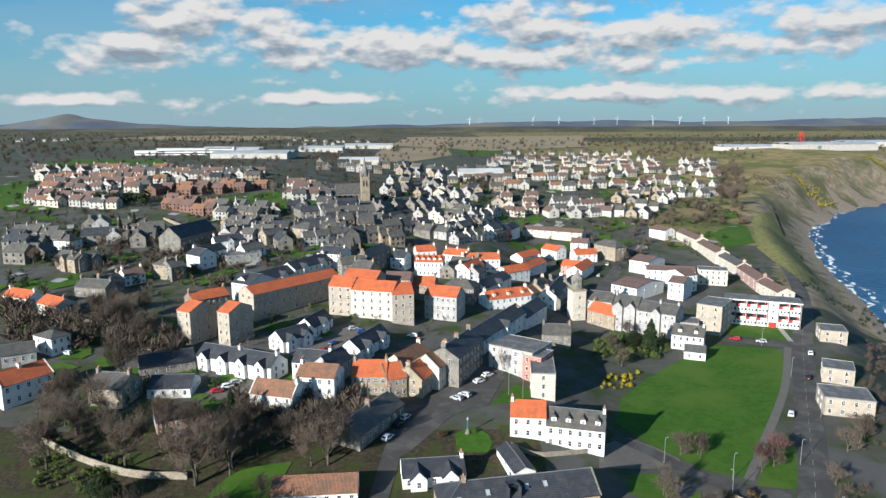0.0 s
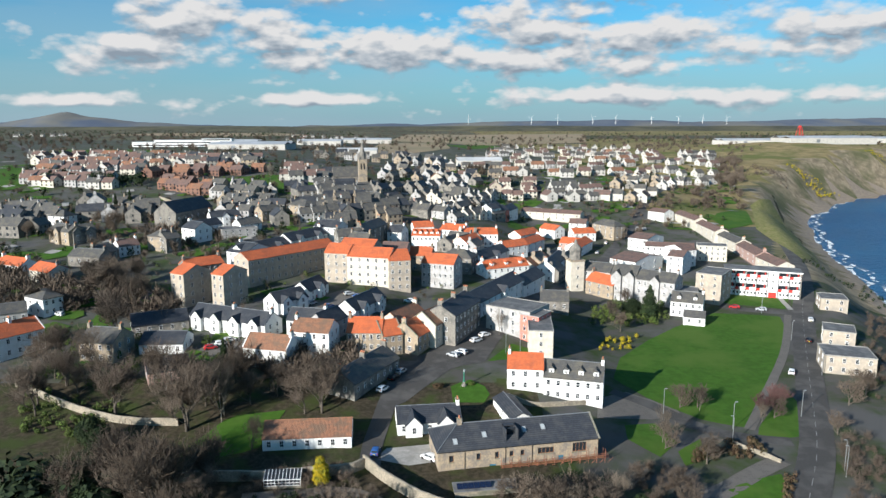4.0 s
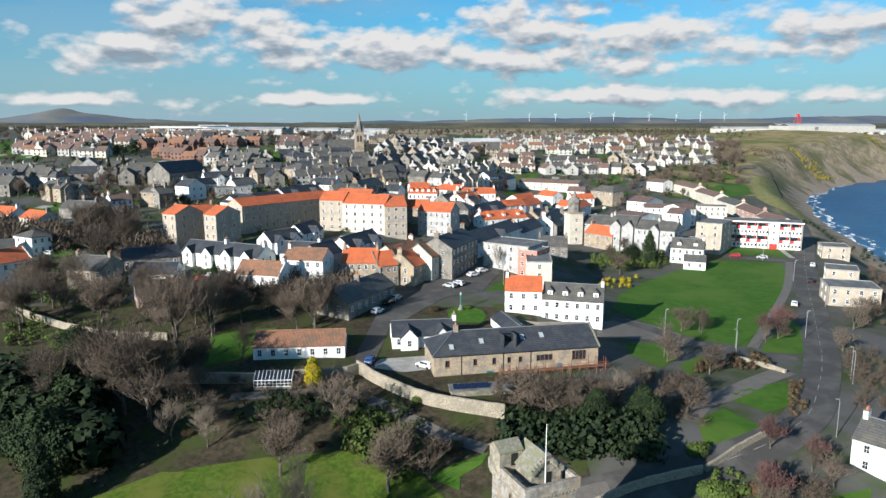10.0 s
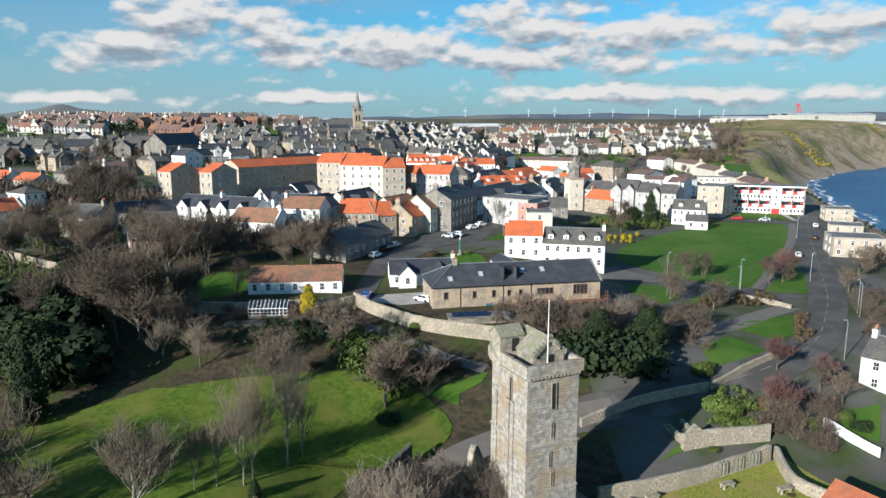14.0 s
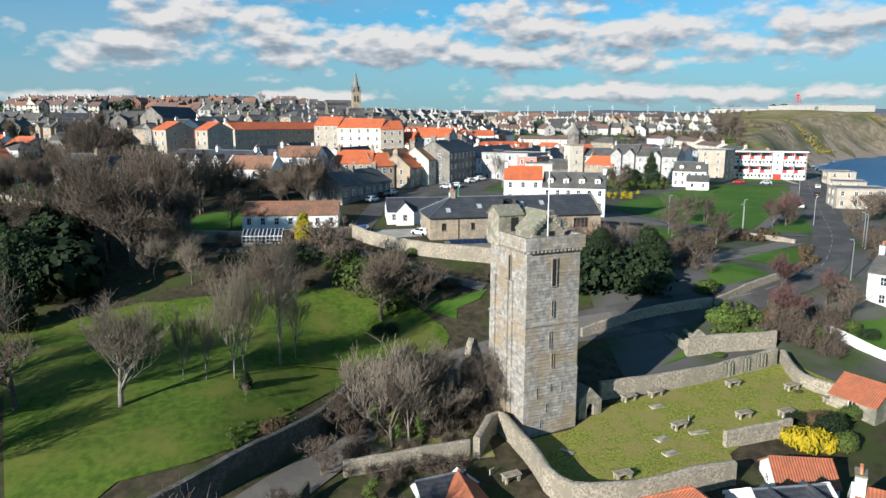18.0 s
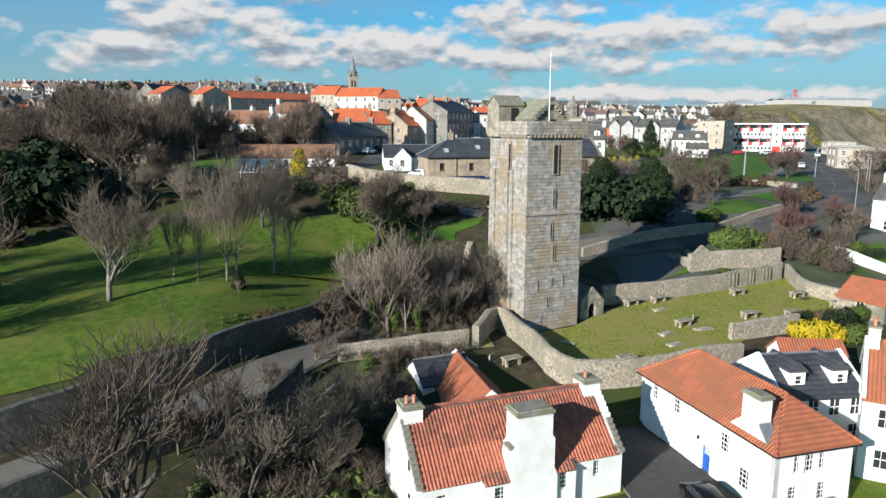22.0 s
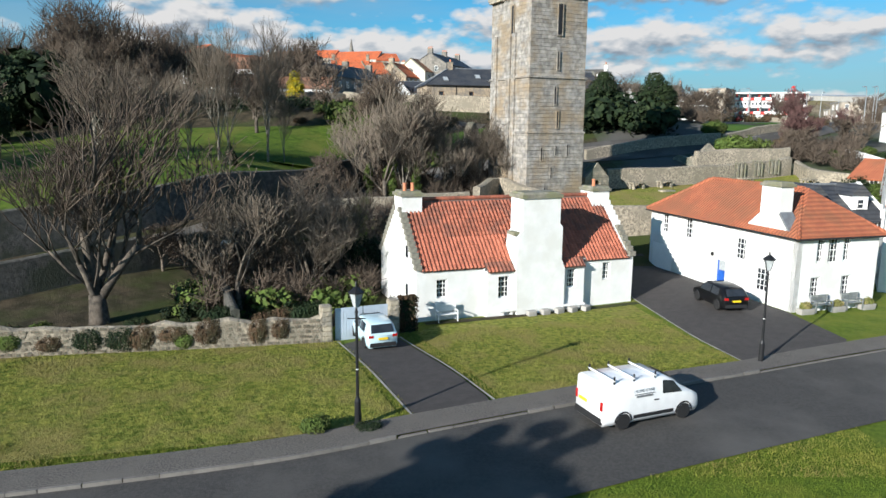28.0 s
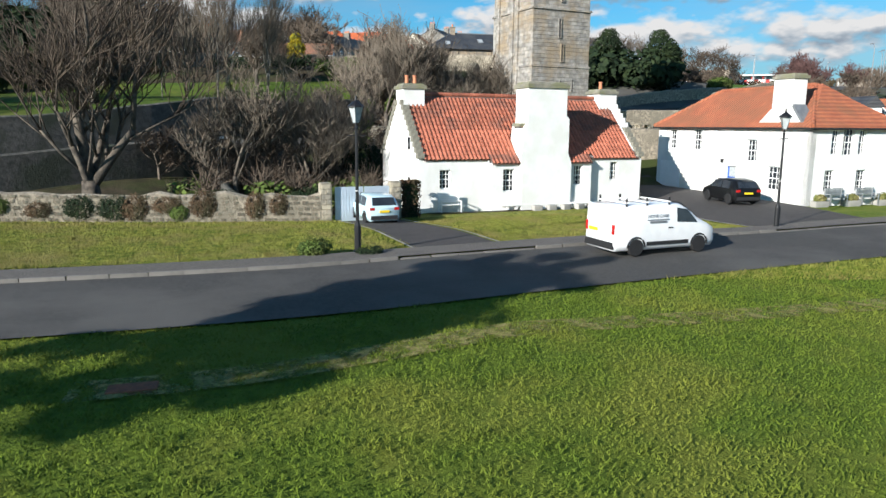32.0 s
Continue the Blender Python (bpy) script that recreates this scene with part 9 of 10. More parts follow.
def plots(name, quad, n, material, size, label, category, seed):
    """Small uneven garden or yard plots over a four-cornered stretch of town, draped on the ground."""
    rnd = random.Random(seed)
    a, b, c, d = (Vector(p) for p in quad)
    V, Fc = [], []
    for _ in range(n):
        u, v = rnd.random(), rnd.random()
        p = a.lerp(b, u).lerp(d.lerp(c, u), v)
        turn, w, h = rnd.uniform(0, 3.14), size * rnd.uniform(0.5, 1.3), size * rnd.uniform(0.35, 0.8)
        o = len(V)
        for sx, sy in ((-1, -1), (1, -1), (1, 1), (-1, 1)):
            q = Vector((sx * w / 2 * rnd.uniform(0.75, 1.1), sy * h / 2 * rnd.uniform(0.75, 1.1)))
            q.rotate(Matrix.Rotation(turn, 2))
            V.append((p.x + q.x, p.y + q.y, terr(p.x + q.x, p.y + q.y) + 0.35))
        Fc.append((o, o + 1, o + 2, o + 3))
    tagged(new(name, mesh(name, V, Fc, material)), label, category, kind="stuff")


TOWN_WEST, TOWN_EAST = [(-205, 258), (-20, 300), (-10, 640), (-420, 640)], [(0, 420), (190, 430), (390, 900), (20, 860)]
plots("gardens", TOWN_WEST, 150, "grass_green", 15, "green back gardens between the houses", "gardens", 301)
plots("gardens", TOWN_EAST, 170, "grass_green", 17, "green back gardens between the houses", "gardens", 302)
plots("yards", TOWN_WEST, 90, "concrete", 9, "pale paved yards between the houses", "yards", 303)
plots("yards", TOWN_EAST, 110, "concrete", 10, "pale paved yards between the houses", "yards", 304)
plots("gardens", [(-110, 165), (-25, 170), (-35, 250), (-170, 250)], 40, "grass_green", 9, "small green gardens among old houses", "gardens", 305)
wood(TOWN_WEST, 150, 6.0, "twig", seed=306)
wood(TOWN_WEST, 60, 6.0, "leaf_dark", seed=307)
wood(TOWN_EAST, 110, 5.0, "twig", seed=308)
wood(TOWN_EAST, 60, 4.5, "leaf_dark", seed=309)
wood([(-420, 640), (-10, 640), (-60, 1150), (-900, 1150)], 260, 8.0, "twig", seed=310)
wood([(-900, 1100), (900, 1150), (1500, 2300), (-1900, 2300)], 700, 11.0, "twig", seed=311)
wood([(-900, 1100), (900, 1150), (1500, 2300), (-1900, 2300)], 260, 9.0, "leaf_dark", seed=312)


# ---- trees, shrubs, cars and posts in their places ----
tree("c", -7.41, 89.70, 0.95,20)
tree("b", -24.31, 88.29, 0.7,20)
tree("b", -28.46, 143.09, 0.85,150)
tree("a", -60.47, 140.15, 0.85,150)
tree("a", -104.73, 160.91, 0.7,30)
tree("a", -96.73, 156.92, 0.7,130)
tree("c", -52.27, 143.22, 1.0,10)
tree("a", -57.41, 146.42, 0.75,310)
tree("b", -139.12, 252.95, 0.75,0)
tree("b", -132.30, 252.82, 0.80,80)
tree("b", -122.52, 245.85, 0.80,160)
tree("b", -118.66, 252.69, 0.75,240)
tree("b", -121.73, 237.07, 0.7,300)
tree("d", -134.08, 233.97, 1.3,240)
tree("c", -113.92, 184.27, 0.8,0)
tree("a", -63.33, 153.97, 0.8,33)
tree("b", -29.44, 148.60, 0.75,33)
tree("p", 62.64, 157.33, 0.5,0)
tree("p", 66.59, 154.21, 0.5,90)
tree("d", 51.18, 133.28, 1.2,0)
tree("d", 58.20, 126.83, 1.2,80)
tree("p", 79.44, 147.07, 0.55,0)
tree("d", 83.88, 149.93, 1.0,40)
tree("d", 47.82, 112.54, 1.1,200)
tree("p", 18.58, 198.03, 0.8,20)
tree("d", 107.10, 157.72, 1.3,20)
tree("d", 115.50, 164.07, 1.2,90)
tree("d", 94.56, 140.71, 1.0,150)
tree("d", 50.79, 82.28, 0.8,20)
tree("d", 49.80, 83.55, 0.8,120)
tree("c", -110.17, 438.48, 0.96,20)
tree("b", -183.87, 373.95, 0.66,20)
tree("c", 47.03, 661.54, 0.89,120)
tree("c", -143.66, 768.85, 0.83,220)
tree("c", 298.98, 708.38, 1.14,220)
tree("b", 301.16, 736.80, 0.82,20)
tree("c", -0.69, 89.33, 0.8,20)
bush("conifer", -57.70, 80.97, 1.15,1.25,0,"conifer","dark green conical conifer in the park","tree","conifers")
bush("yew", -61.46, 93.49, 1.3,1.25,0,"yew_tree","dark spreading yew tree","tree","yews")
bush("yew", -69.06, 94.87, 1.3,1.2,90,"yew_tree","dark spreading yew tree","tree","yews")
bush("yew", -69.16, 98.46, 1.2,1.2,200,"yew_tree","dark spreading yew tree","tree","yews")
bush("yew", -71.24, 120.09, 0.8,0.8,40,"yew_tree","dark spreading yew tree","tree","yews")
bush("conifer", -57.11, 160.78, 0.8,1.1,40,"conifer","slim dark conifer among bare trees","tree","conifers")
bush("yellow", -23.81, 114.31, 1.05,1.05,0,"golden_conifer","bright yellow rounded conifer","tree")
bush("conifer", -182.99, 390.81, 0.83,1.3,0,"conifer","dark slender churchyard conifer","tree","conifers")
bush("conifer", -188.91, 385.20, 0.74,1.2,0,"conifer","dark slender churchyard conifer","tree","conifers")
bush("conifer", 77.96, 237.26, 1.5,1.25,0,"conifer","large dark conifer above the green","tree","conifers")
bush("yew", 72.72, 241.80, 0.9,0.9,0,"yew_tree","dark evergreen above the green","tree","yews")
bush("yew", 67.98, 384.56, 0.5,0.5,0,"yew_tree","small dark evergreen tree","tree","yews")
bush("pine", 27.76, 99.72, 0.95,1.05,0,"pine_tree","dark spreading pine on the bank","tree","pines")
bush("pine", 36.66, 101.15, 1.0,1.05,160,"pine_tree","dark spreading pine on the bank","tree","pines")
bush("pine", 37.94, 100.66, 0.9,0.8,220,"pine_tree","dark spreading pine on the bank","tree","pines")
bush("bush", 43.87, 94.76, 2.0,1.9)
bush("bush", 42.98, 83.31, 1.7,1.3)
bush("bush", 45.75, 82.42, 1.4,1.0)
bush("gorse", 38.73, 55.74, 1.3,1.9,0,"forsythia","bright yellow forsythia bush","bush")
bush("gorse", 41.10, 55.61, 1.0,1.7,50,"forsythia","bright yellow forsythia bush","bush")
bush("darkbush", 43.28, 56.90, 1.4,2.0)
bush("bush", -3.16, 11.17, 0.55,0.6)
bush("darkbush", -1.28, 11.30, 0.4,0.3)
bush("bush", -19.27, 22.64, 0.6,0.8)
bush("darkbush", -10.37, 24.62, 0.7,1.0)
bush("rust", -8.40, 25.14, 0.7,0.9)
bush("darkbush", -6.03, 25.27, 0.8,1.1)
bush("darkbush", -3.95, 36.16, 1.3,2.2)
bush("rust", -10.97, 24.62, 0.6,0.8)
bush("rust", -14.13, 22.65, 0.6,0.7)
bush("rust", -56.81, 90.19, 0.9,0.9)
bush("gorse", -57.31, 80.97, 0.5,0.6)
bush("bush", -55.03, 85.52, 0.7,0.7)
bush("rust", -19.46, 95.37, 0.9,0.8)
bush("rust", -42.19, 97.72, 1.0,0.8)
bush("darkbush", -46.64, 108.79, 1.2,1.1)
bush("rust", 0.79, 130.39, 0.9,1.0)
bush("bush", -3.36, 108.18, 1.2,1.2)
bush("rust", -0.59, 157.72, 1.3,1.2)
bush("bush", 8.10, 159.65, 1.0,0.8)
bush("darkbush", -6.52, 83.49, 1.6,1.2)
bush("darkbush", 0.10, 94.40, 1.2,1.2)
bush("rust", 2.87, 95.02, 1.6,1.3)
table_tomb(19.06, 49.70, 19)
table_tomb(27.68, 58.99, 26)
table_tomb(27.33, 66.49, 23)
table_tomb(34.05, 71.28, 23)
table_tomb(37.73, 68.98, 19)
table_tomb(35.78, 61.26, 19)
table_tomb(40.75, 61.63, 23)
table_tomb(44.54, 67.90, 19)
table_tomb(47.51, 64.52, 13)
table_tomb(8.20, 49.44, 26)
table_tomb(23.84, 65.37, 26)
flat_slab(25.13, 56.80, 32)
flat_slab(25.13, 54.07, 26)
flat_slab(26.68, 63.74, 19)
flat_slab(14.50, 54.40, -48,1.6,0.5)
flat_slab(29.49, 58.05, 13,2.2,0.7)
headstone(24.10, 67.07, 19,1.6)
headstone(30.12, 69.18, 19,1.0)
headstone(29.21, 60.33, 66,0.8)
headstone(6.41, 50.59, 48,0.6)
headstone(10.56, 55.27, 48,0.4)
parked(-67.87, 182.00, 26,"red")
parked(-65.75, 185.05, 26,"white")
parked(-63.98, 187.78, 26,"silver")
parked(-77.86, 188.69, 66,"white")
parked(-39.18, 220.47, 57,"blue")
parked(-41.03, 213.68, 57,"red")
parked(-45.85, 224.17, 48,"silver")
parked(-48.35, 219.38, 48,"yellow")
parked(-44.91, 232.93, 48,"red")
parked(10.87, 191.43, 37,"white")
parked(13.81, 196.13, 37,"white")
parked(3.58, 179.47, 143,"silver")
parked(5.99, 181.76, 143,"white")
parked(-14.92, 155.53, 62,"white")
parked(-12.56, 162.59, 62,"black")
parked(-10.80, 167.02, 62,"silver")
parked(115.36, 250.00, 167,"red")
parked(124.32, 246.48, 167,"silver")
parked(136.49, 232.89, 66,"white")
parked(123.29, 209.10, 66,"black")
parked(103.16, 180.05, 62,"white")
parked(-2.36, 124.63, 143,"white")
parked(-13.98, 126.87, 82,"blue")
parked(-33.79, 293.52, 26,"white")
parked(-34.19, 236.04, 26,"silver")
parked(-30.62, 232.77, 26,"blue")
parked(-11.82, 233.66, 167,"white")
parked(85.04, 356.25, 66,"silver")
parked(96.18, 384.01, 66,"white")
parked(115.80, 428.76, 66,"black")
parked(-30.92, 226.47, 66,"black")
parked(-128.32, 211.41, 154,"white")
parked(-68.77, 154.94, 26,"silver")
road_lamp(56.56, 151.99, 0)
road_lamp(67.45, 135.84, 180)
road_lamp(91.01, 150.75, 0)
road_lamp(85.42, 121.33, 180)
road_lamp(69.98, 99.82, 180)
road_lamp(70.82, 143.71, 0)
road_lamp(118.33, 210.68, 0)
road_lamp(111.19, 178.44, 180)
road_lamp(23.38, 181.66, 0)
road_lamp(-21.55, 170.78, 0)
road_lamp(-12.25, 30.40, 0,4)
road_lamp(19.26, 182.79, 0)
road_lamp(123.03, 243.18, 0)
road_lamp(86.55, 123.96, 180)
tree("b", -46.93, 114.05, 0.8,60)
tree("c", -45.94, 103.12, 0.9,160)
tree("c", -41.10, 127.44, 0.8,100)
tree("d", -39.82, 99.33, 1.1,100)
tree("d", -26.87, 96.60, 1.1,0)
tree("c", -57.50, 114.05, 1.0,10)
tree("a", -70.84, 156.67, 0.85,10)
tree("b", -62.74, 150.26, 0.8,100)
tree("a", -55.23, 153.33, 0.8,200)
tree("c", -50.49, 156.54, 1.1,20)
tree("c", -47.03, 172.53, 0.8,20)
tree("c", -75.19, 156.67, 1.1,120)
tree("b", -96.93, 156.80, 0.7,120)
tree("b", -111.85, 172.79, 0.7,20)
tree("a", -85.17, 153.46, 0.7,20)
tree("c", -36.06, 150.26, 0.9,320)
tree("c", -25.79, 156.54, 0.8,220)
tree("b", -250.67, 385.96, 0.65,0)
tree("b", -208.97, 330.68, 0.68,60)
tree("c", -191.68, 320.12, 0.87,120)
tree("c", -123.31, 309.17, 0.59,120)
tree("c", -81.81, 328.88, 0.58,0)
tree("c", -30.04, 410.80, 0.70,20)
tree("c", -53.65, 376.41, 0.67,20)
tree("c", -12.65, 418.91, 0.69,60)
tree("c", 156.01, 427.98, 0.69,60)
tree("c", 225.67, 568.69, 0.79,60)
tree("c", 171.92, 513.43, 0.75,0)
tree("c", 63.14, 220.79, 0.8,0)
tree("c", 62.54, 235.58, 0.8,90)
tree("c", 73.21, 251.92, 0.8,190)
tree("n", -17.78, 25.90, 1.16, 120)
tree("f", -10.77, 29.04, 1.00, 30)
tree("f", -7.11, 31.51, 0.99, 200)
tree("d", -17.88, 35.51, 0.66, 90)
tree("d", -9.68, 32.16, 0.82, 20)
tree("d", -12.94, 30.20, 0.73, 60)
tree("f", -5.43, 36.16, 0.90, 60)
tree("e", -33.30, 58.84, 1.04, 20)
tree("g", -22.82, 65.37, 1.10, 40)
tree("g", -22.23, 67.06, 0.96, 150)
tree("g", -18.77, 71.03, 1.23, 80)
tree("p", -17.39, 73.77, 0.91, 10)
tree("p", -28.26, 63.83, 0.89, 60)
tree("p", -25.99, 64.86, 0.86, 160)
tree("b", -7.31, 86.99, 0.80, 20)
tree("f", -3.66, 55.36, 1.37, 20)
tree("g", -1.98, 56.13, 0.81, 200)
tree("f", -0.49, 57.28, 1.29, 100)
tree("f", -7.02, 60.36, 1.06, 250)
tree("d", -5.63, 62.03, 1.31, 0)
tree("f", 2.17, 59.59, 1.02, 150)
tree("f", 4.15, 62.03, 0.87, 10)
tree("f", 6.03, 62.03, 1.01, 80)
tree("f", 7.81, 61.26, 0.90, 180)
tree("f", 9.19, 62.03, 0.80, 270)
tree("f", 0.99, 65.76, 0.84, 20)
tree("d", -2.87, 62.03, 1.41, 90)
tree("d", -9.68, 57.28, 0.94, 120)
tree("d", -10.28, 50.34, 0.77, 20)
tree("d", -12.75, 44.77, 0.54, 200)
tree("f", -10.57, 32.93, 0.84, 100)
tree("f", -7.11, 33.71, 0.85, 10)
tree("f", -4.64, 37.45, 0.59, 210)
tree("f", -15.22, 38.14, 0.65, 310)
tree("d", -3.26, 42.72, 0.79, 30)
tree("a", -49.90, 100.95, 1.23, 60)
tree("b", -55.23, 103.12, 0.99, 160)
tree("a", -58.10, 135.15, 1.09, 20)
tree("g", -51.28, 139.00, 1.20, 200)
tree("b", -29.25, 146.04, 0.94, 90)
tree("a", -32.51, 142.84, 0.71, 10)
tree("a", -93.86, 167.23, 0.85, 40)
tree("b", -98.41, 189.29, 1.11, 240)
tree("b", -104.93, 216.76, 1.00, 0)
tree("c", -102.16, 161.03, 0.88, 20)
tree("c", -91.20, 151.16, 0.84, 200)
tree("b", -98.80, 146.93, 0.73, 200)
tree("c", -46.64, 146.93, 0.96, 0)
tree("c", -41.00, 151.16, 0.98, 70)
tree("c", -46.93, 114.05, 0.79, 20)
tree("f", -44.46, 96.60, 0.89, 60)
tree("f", -38.04, 95.24, 0.88, 160)
tree("d", -17.29, 101.37, 1.55, 10)
tree("d", -51.97, 105.83, 1.24, 10)
tree("c", -62.84, 114.05, 1.33, 310)
tree("d", 16.30, 106.12, 1.43, 0)
tree("d", 19.96, 103.81, 1.40, 60)
tree("f", 25.00, 104.22, 0.82, 120)
tree("d", 30.14, 104.77, 1.24, 190)
tree("f", 34.09, 108.56, 0.85, 30)
tree("d", 39.23, 115.44, 0.96, 80)
tree("d", 12.45, 109.22, 0.92, 280)
tree("p", 51.38, 136.14, 0.89, 60)
tree("d", 62.25, 156.29, 1.23, 0)
tree("d", 66.89, 156.29, 1.11, 80)
tree("r", 80.72, 150.32, 1.19, 40)
tree("r", 85.66, 153.17, 1.45, 140)
tree("d", 47.43, 108.03, 1.10, 40)
tree("r", 51.58, 83.93, 1.24, 20)
tree("d", 61.46, 91.42, 0.82, 80)
tree("d", 115.70, 169.13, 1.06, 0)
tree("r", 57.01, 96.70, 1.08, 20)
tree("a", -96.53, 141.94, 0.94, 20)
tree("b", -77.36, 141.81, 1.03, 20)
tree("c", -107.50, 171.49, 1.15, 80)
tree("a", -58.10, 136.05, 1.05, 250)
tree("g", -51.58, 141.81, 0.91, 100)
tree("b", -121.53, 227.25, 1.16, 10)
tree("a", -114.51, 231.65, 0.98, 100)
tree("b", -171.82, 342.34, 0.89, 30)
tree("p", -123.11, 483.73, 1.28, 30)
tree("b", 258.57, 603.97, 1.52, 30)
tree("b", 269.34, 657.04, 1.10, 120)
tree("b", -61.06, 108.79, 0.87, 190)
tree("a", -57.21, 108.79, 1.14, 90)
tree("b", -51.38, 108.92, 1.05, 290)
tree("a", -65.61, 102.86, 0.91, 10)
tree("f", -44.56, 109.05, 0.87, 10)
tree("f", -64.52, 96.11, 0.88, 100)
bush("ivy", -53.26, 144.89, 1,1,0,"ivy_tree","tall trunk wrapped in dark ivy","tree","ivy trees")
bush("ivy", -3.26, 55.87, 0.55,0.5,0,"ivy_tree","bare trunk wrapped in green ivy","tree","ivy trees")
bush("ivy", -5.63, 58.82, 0.5,0.4,60,"ivy_tree","bare trunk wrapped in green ivy","tree","ivy trees")
bush("ivy", -0.69, 56.51, 0.5,0.4,60,"ivy_tree","bare trunk wrapped in green ivy","tree","ivy trees")
bush("yew", -62.54, 99.33, 1.3,1.3,60,"yew_tree","dark spreading yew tree","tree","yews")
bush("yew", -61.36, 89.05, 1.4,1.6,160,"yew_tree","tall dark yew at the park's edge","tree","yews")
bush("yew", -76.08, 128.60, 0.9,1.0,160,"yew_tree","dark evergreen among bare trees","tree","yews")
bush("yew", -69.26, 114.18, 1.2,1.1,200,"yew_tree","olive-dark spreading yew tree","tree","yews")
bush("ivy", -4.94, 45.53, 0.6,0.35,20,"ivy_bush","dense ivy over an old trunk","bush")
tree("a", -52.37, 51.30, 1.00,8)
tree("a", -58.29, 45.04, 0.93,290)
tree("a", -48.41, 52.57, 0.87,352)
tree("a", -55.33, 58.97, 0.90,19)
tree("a", -60.27, 40.02, 0.90,47)
tree("a", -65.21, 58.97, 0.81,16)
tree("a", -44.46, 58.33, 1.05,68)
tree("a", -51.38, 42.54, 0.86,234)
bush("darkbush", -14.72, 23.44, 0.55,0.75)
bush("darkbush", -10.77, 24.62, 0.75,1.0)
bush("rust", -7.51, 25.53, 0.7,1.0)
bush("darkbush", -5.83, 26.05, 0.6,1.0)
bush("rust", -16.99, 22.77, 0.5,0.6)
bush("darkbush", -19.46, 20.54, 0.5,0.8)
bush("bush", 42.88, 85.73, 2.4,2.2)
bush("bush", 44.56, 84.71, 1.9,1.8)
bush("gorse", 47.23, 80.39, 0.8,0.8)
bush("rust", 52.27, 84.06, 1.8,1.8)
bush("rust", 51.08, 85.97, 2.0,2.0)
bush("bush", 54.74, 81.64, 1.4,1.2)
bush("bush", 55.23, 79.50, 1.4,1.2)
bush("bush", 60.47, 83.16, 1.5,1.3)
bush("darkbush", 61.95, 80.89, 1.3,1.0)
bush("gorse", 39.62, 54.59, 1.5,2.4,20,"forsythia","bright yellow forsythia bush","bush")
bush("gorse", 41.40, 54.59, 1.3,2.0,80,"forsythia","bright yellow forsythia bush","bush")
bush("rust", 43.57, 59.84, 1.5,1.3)
bush("bush", 47.72, 60.87, 1.3,1.4)
bush("bush", 43.47, 54.59, 1.4,1.7)
bush("darkbush", 41.10, 59.84, 1.0,1.0)
bush("bush", 39.13, 76.87, 1.0,0.5)
bush("rust", 45.05, 67.16, 0.5,0.3)
tree("r", 62.74, 92.80, 0.95, 40)
tree("r", 52.27, 87.75, 0.84, 140)
tree("d", 63.04, 87.75, 0.92, 140)
tree("p", -20.35, 60.69, 0.22, 140)
bush("rust", -16.11, 56.23, 1.3,1.5)
bush("conifer", -21.05, 63.48, 0.35,0.25)


# ---- flats above the green, with red balconies ----
def balcony_flats():
    e = empty("flats", 120.24, 272.04, 14.4, -20.3, "white flats with red balconies and flat roof", "house")
    L, W, H, bays = 28.7, 10.0, 11.0, 7
    bw = L / bays
    put("wall", mesh("wall", *box_geo(0, 1.1, -1.8, L, W, H), "harl_white"), e)
    put("end_wall", mesh("end_wall", *box_geo(-0.3, -0.12, -1.8, 0.0, W, H), "harl_beige"), e)
    put("end_wall", mesh("end_wall", *box_geo(L, -0.12, -1.8, L + 0.3, W, H), "harl_beige"), e)
    put("roof", mesh("roof", *box_geo(-0.6, -0.7, H, L + 0.6, W + 0.3, H + 0.35), "flat_roof"), e)
    put("fascia", mesh("fascia", *box_geo(-0.62, -0.74, H - 0.1, L + 0.62, -0.7, H + 0.38), "white_paint"), e)
    fin = mesh("fin", *box_geo(-0.1, -0.16, -1.8, 0.1, 1.1, H), "flat_roof")
    panel = mesh("panel", *box_geo(0.12, 0.35, 0, bw - 0.12, 1.1, 2.75), "white_paint")
    glazing = mesh("glazing", *box_geo(0.3, 1.02, 0.3, bw - 0.3, 1.09, 2.4), "glass")
    small = mesh("window", *box_geo(-0.32, -0.05, 0, 0.32, 0.01, 0.95), "glass")
    red = mesh("balcony", *merge(box_geo(0.15, 0.0, 0, bw * 0.36, 0.1, 0.95), box_geo(0.12, 0.0, -0.18, bw - 0.12, 1.1, 0)), "red_paint")
    white = mesh("balcony_panel", *box_geo(bw * 0.36, 0.0, 0.0, bw - 0.15, 0.08, 1.05), "white_paint")
    screen = mesh("screen", *box_geo(bw * 0.72, 0.3, 0.0, bw * 0.80, 1.05, 2.6), "red_paint")
    for k in range(bays + 1):
        put("fin", fin, e, pose(k * bw, 0, 0))
    for k in range(bays):
        for fl in range(4):
            z = fl * 2.75
            if k == 4:
                put("panel", panel, e, pose(k * bw, -0.1, z))
                if fl:
                    put("window", small, e, pose((k + 0.5) * bw, 0.24, z + 0.9))
            elif fl % 2 == 0:
                p = put("panel", panel, e, pose(k * bw, 0, z))
                for c in range(3):
                    put("window", small, p, pose(bw * (c + 0.6) / 3.2 + 0.3, 0.34, 1.0))
            else:
                put("glazing", glazing, e, pose(k * bw, 0, z))
                b = put("balcony", red, e, pose(k * bw, 0, z + 0.1))
                put("balcony_panel", white, b)
                put("screen", screen, b)
    put("entrance", mesh("entrance", *box_geo(4 * bw + 0.6, -0.3, -0.2, 5 * bw - 0.6, 0.4, 2.3), "red_paint"), e, None, "bright red entrance porch")
    return e


balcony_flats()


# ---- the steading under repair ----
STEADING = (-0.4, 119.8, 12.9, 11.0)


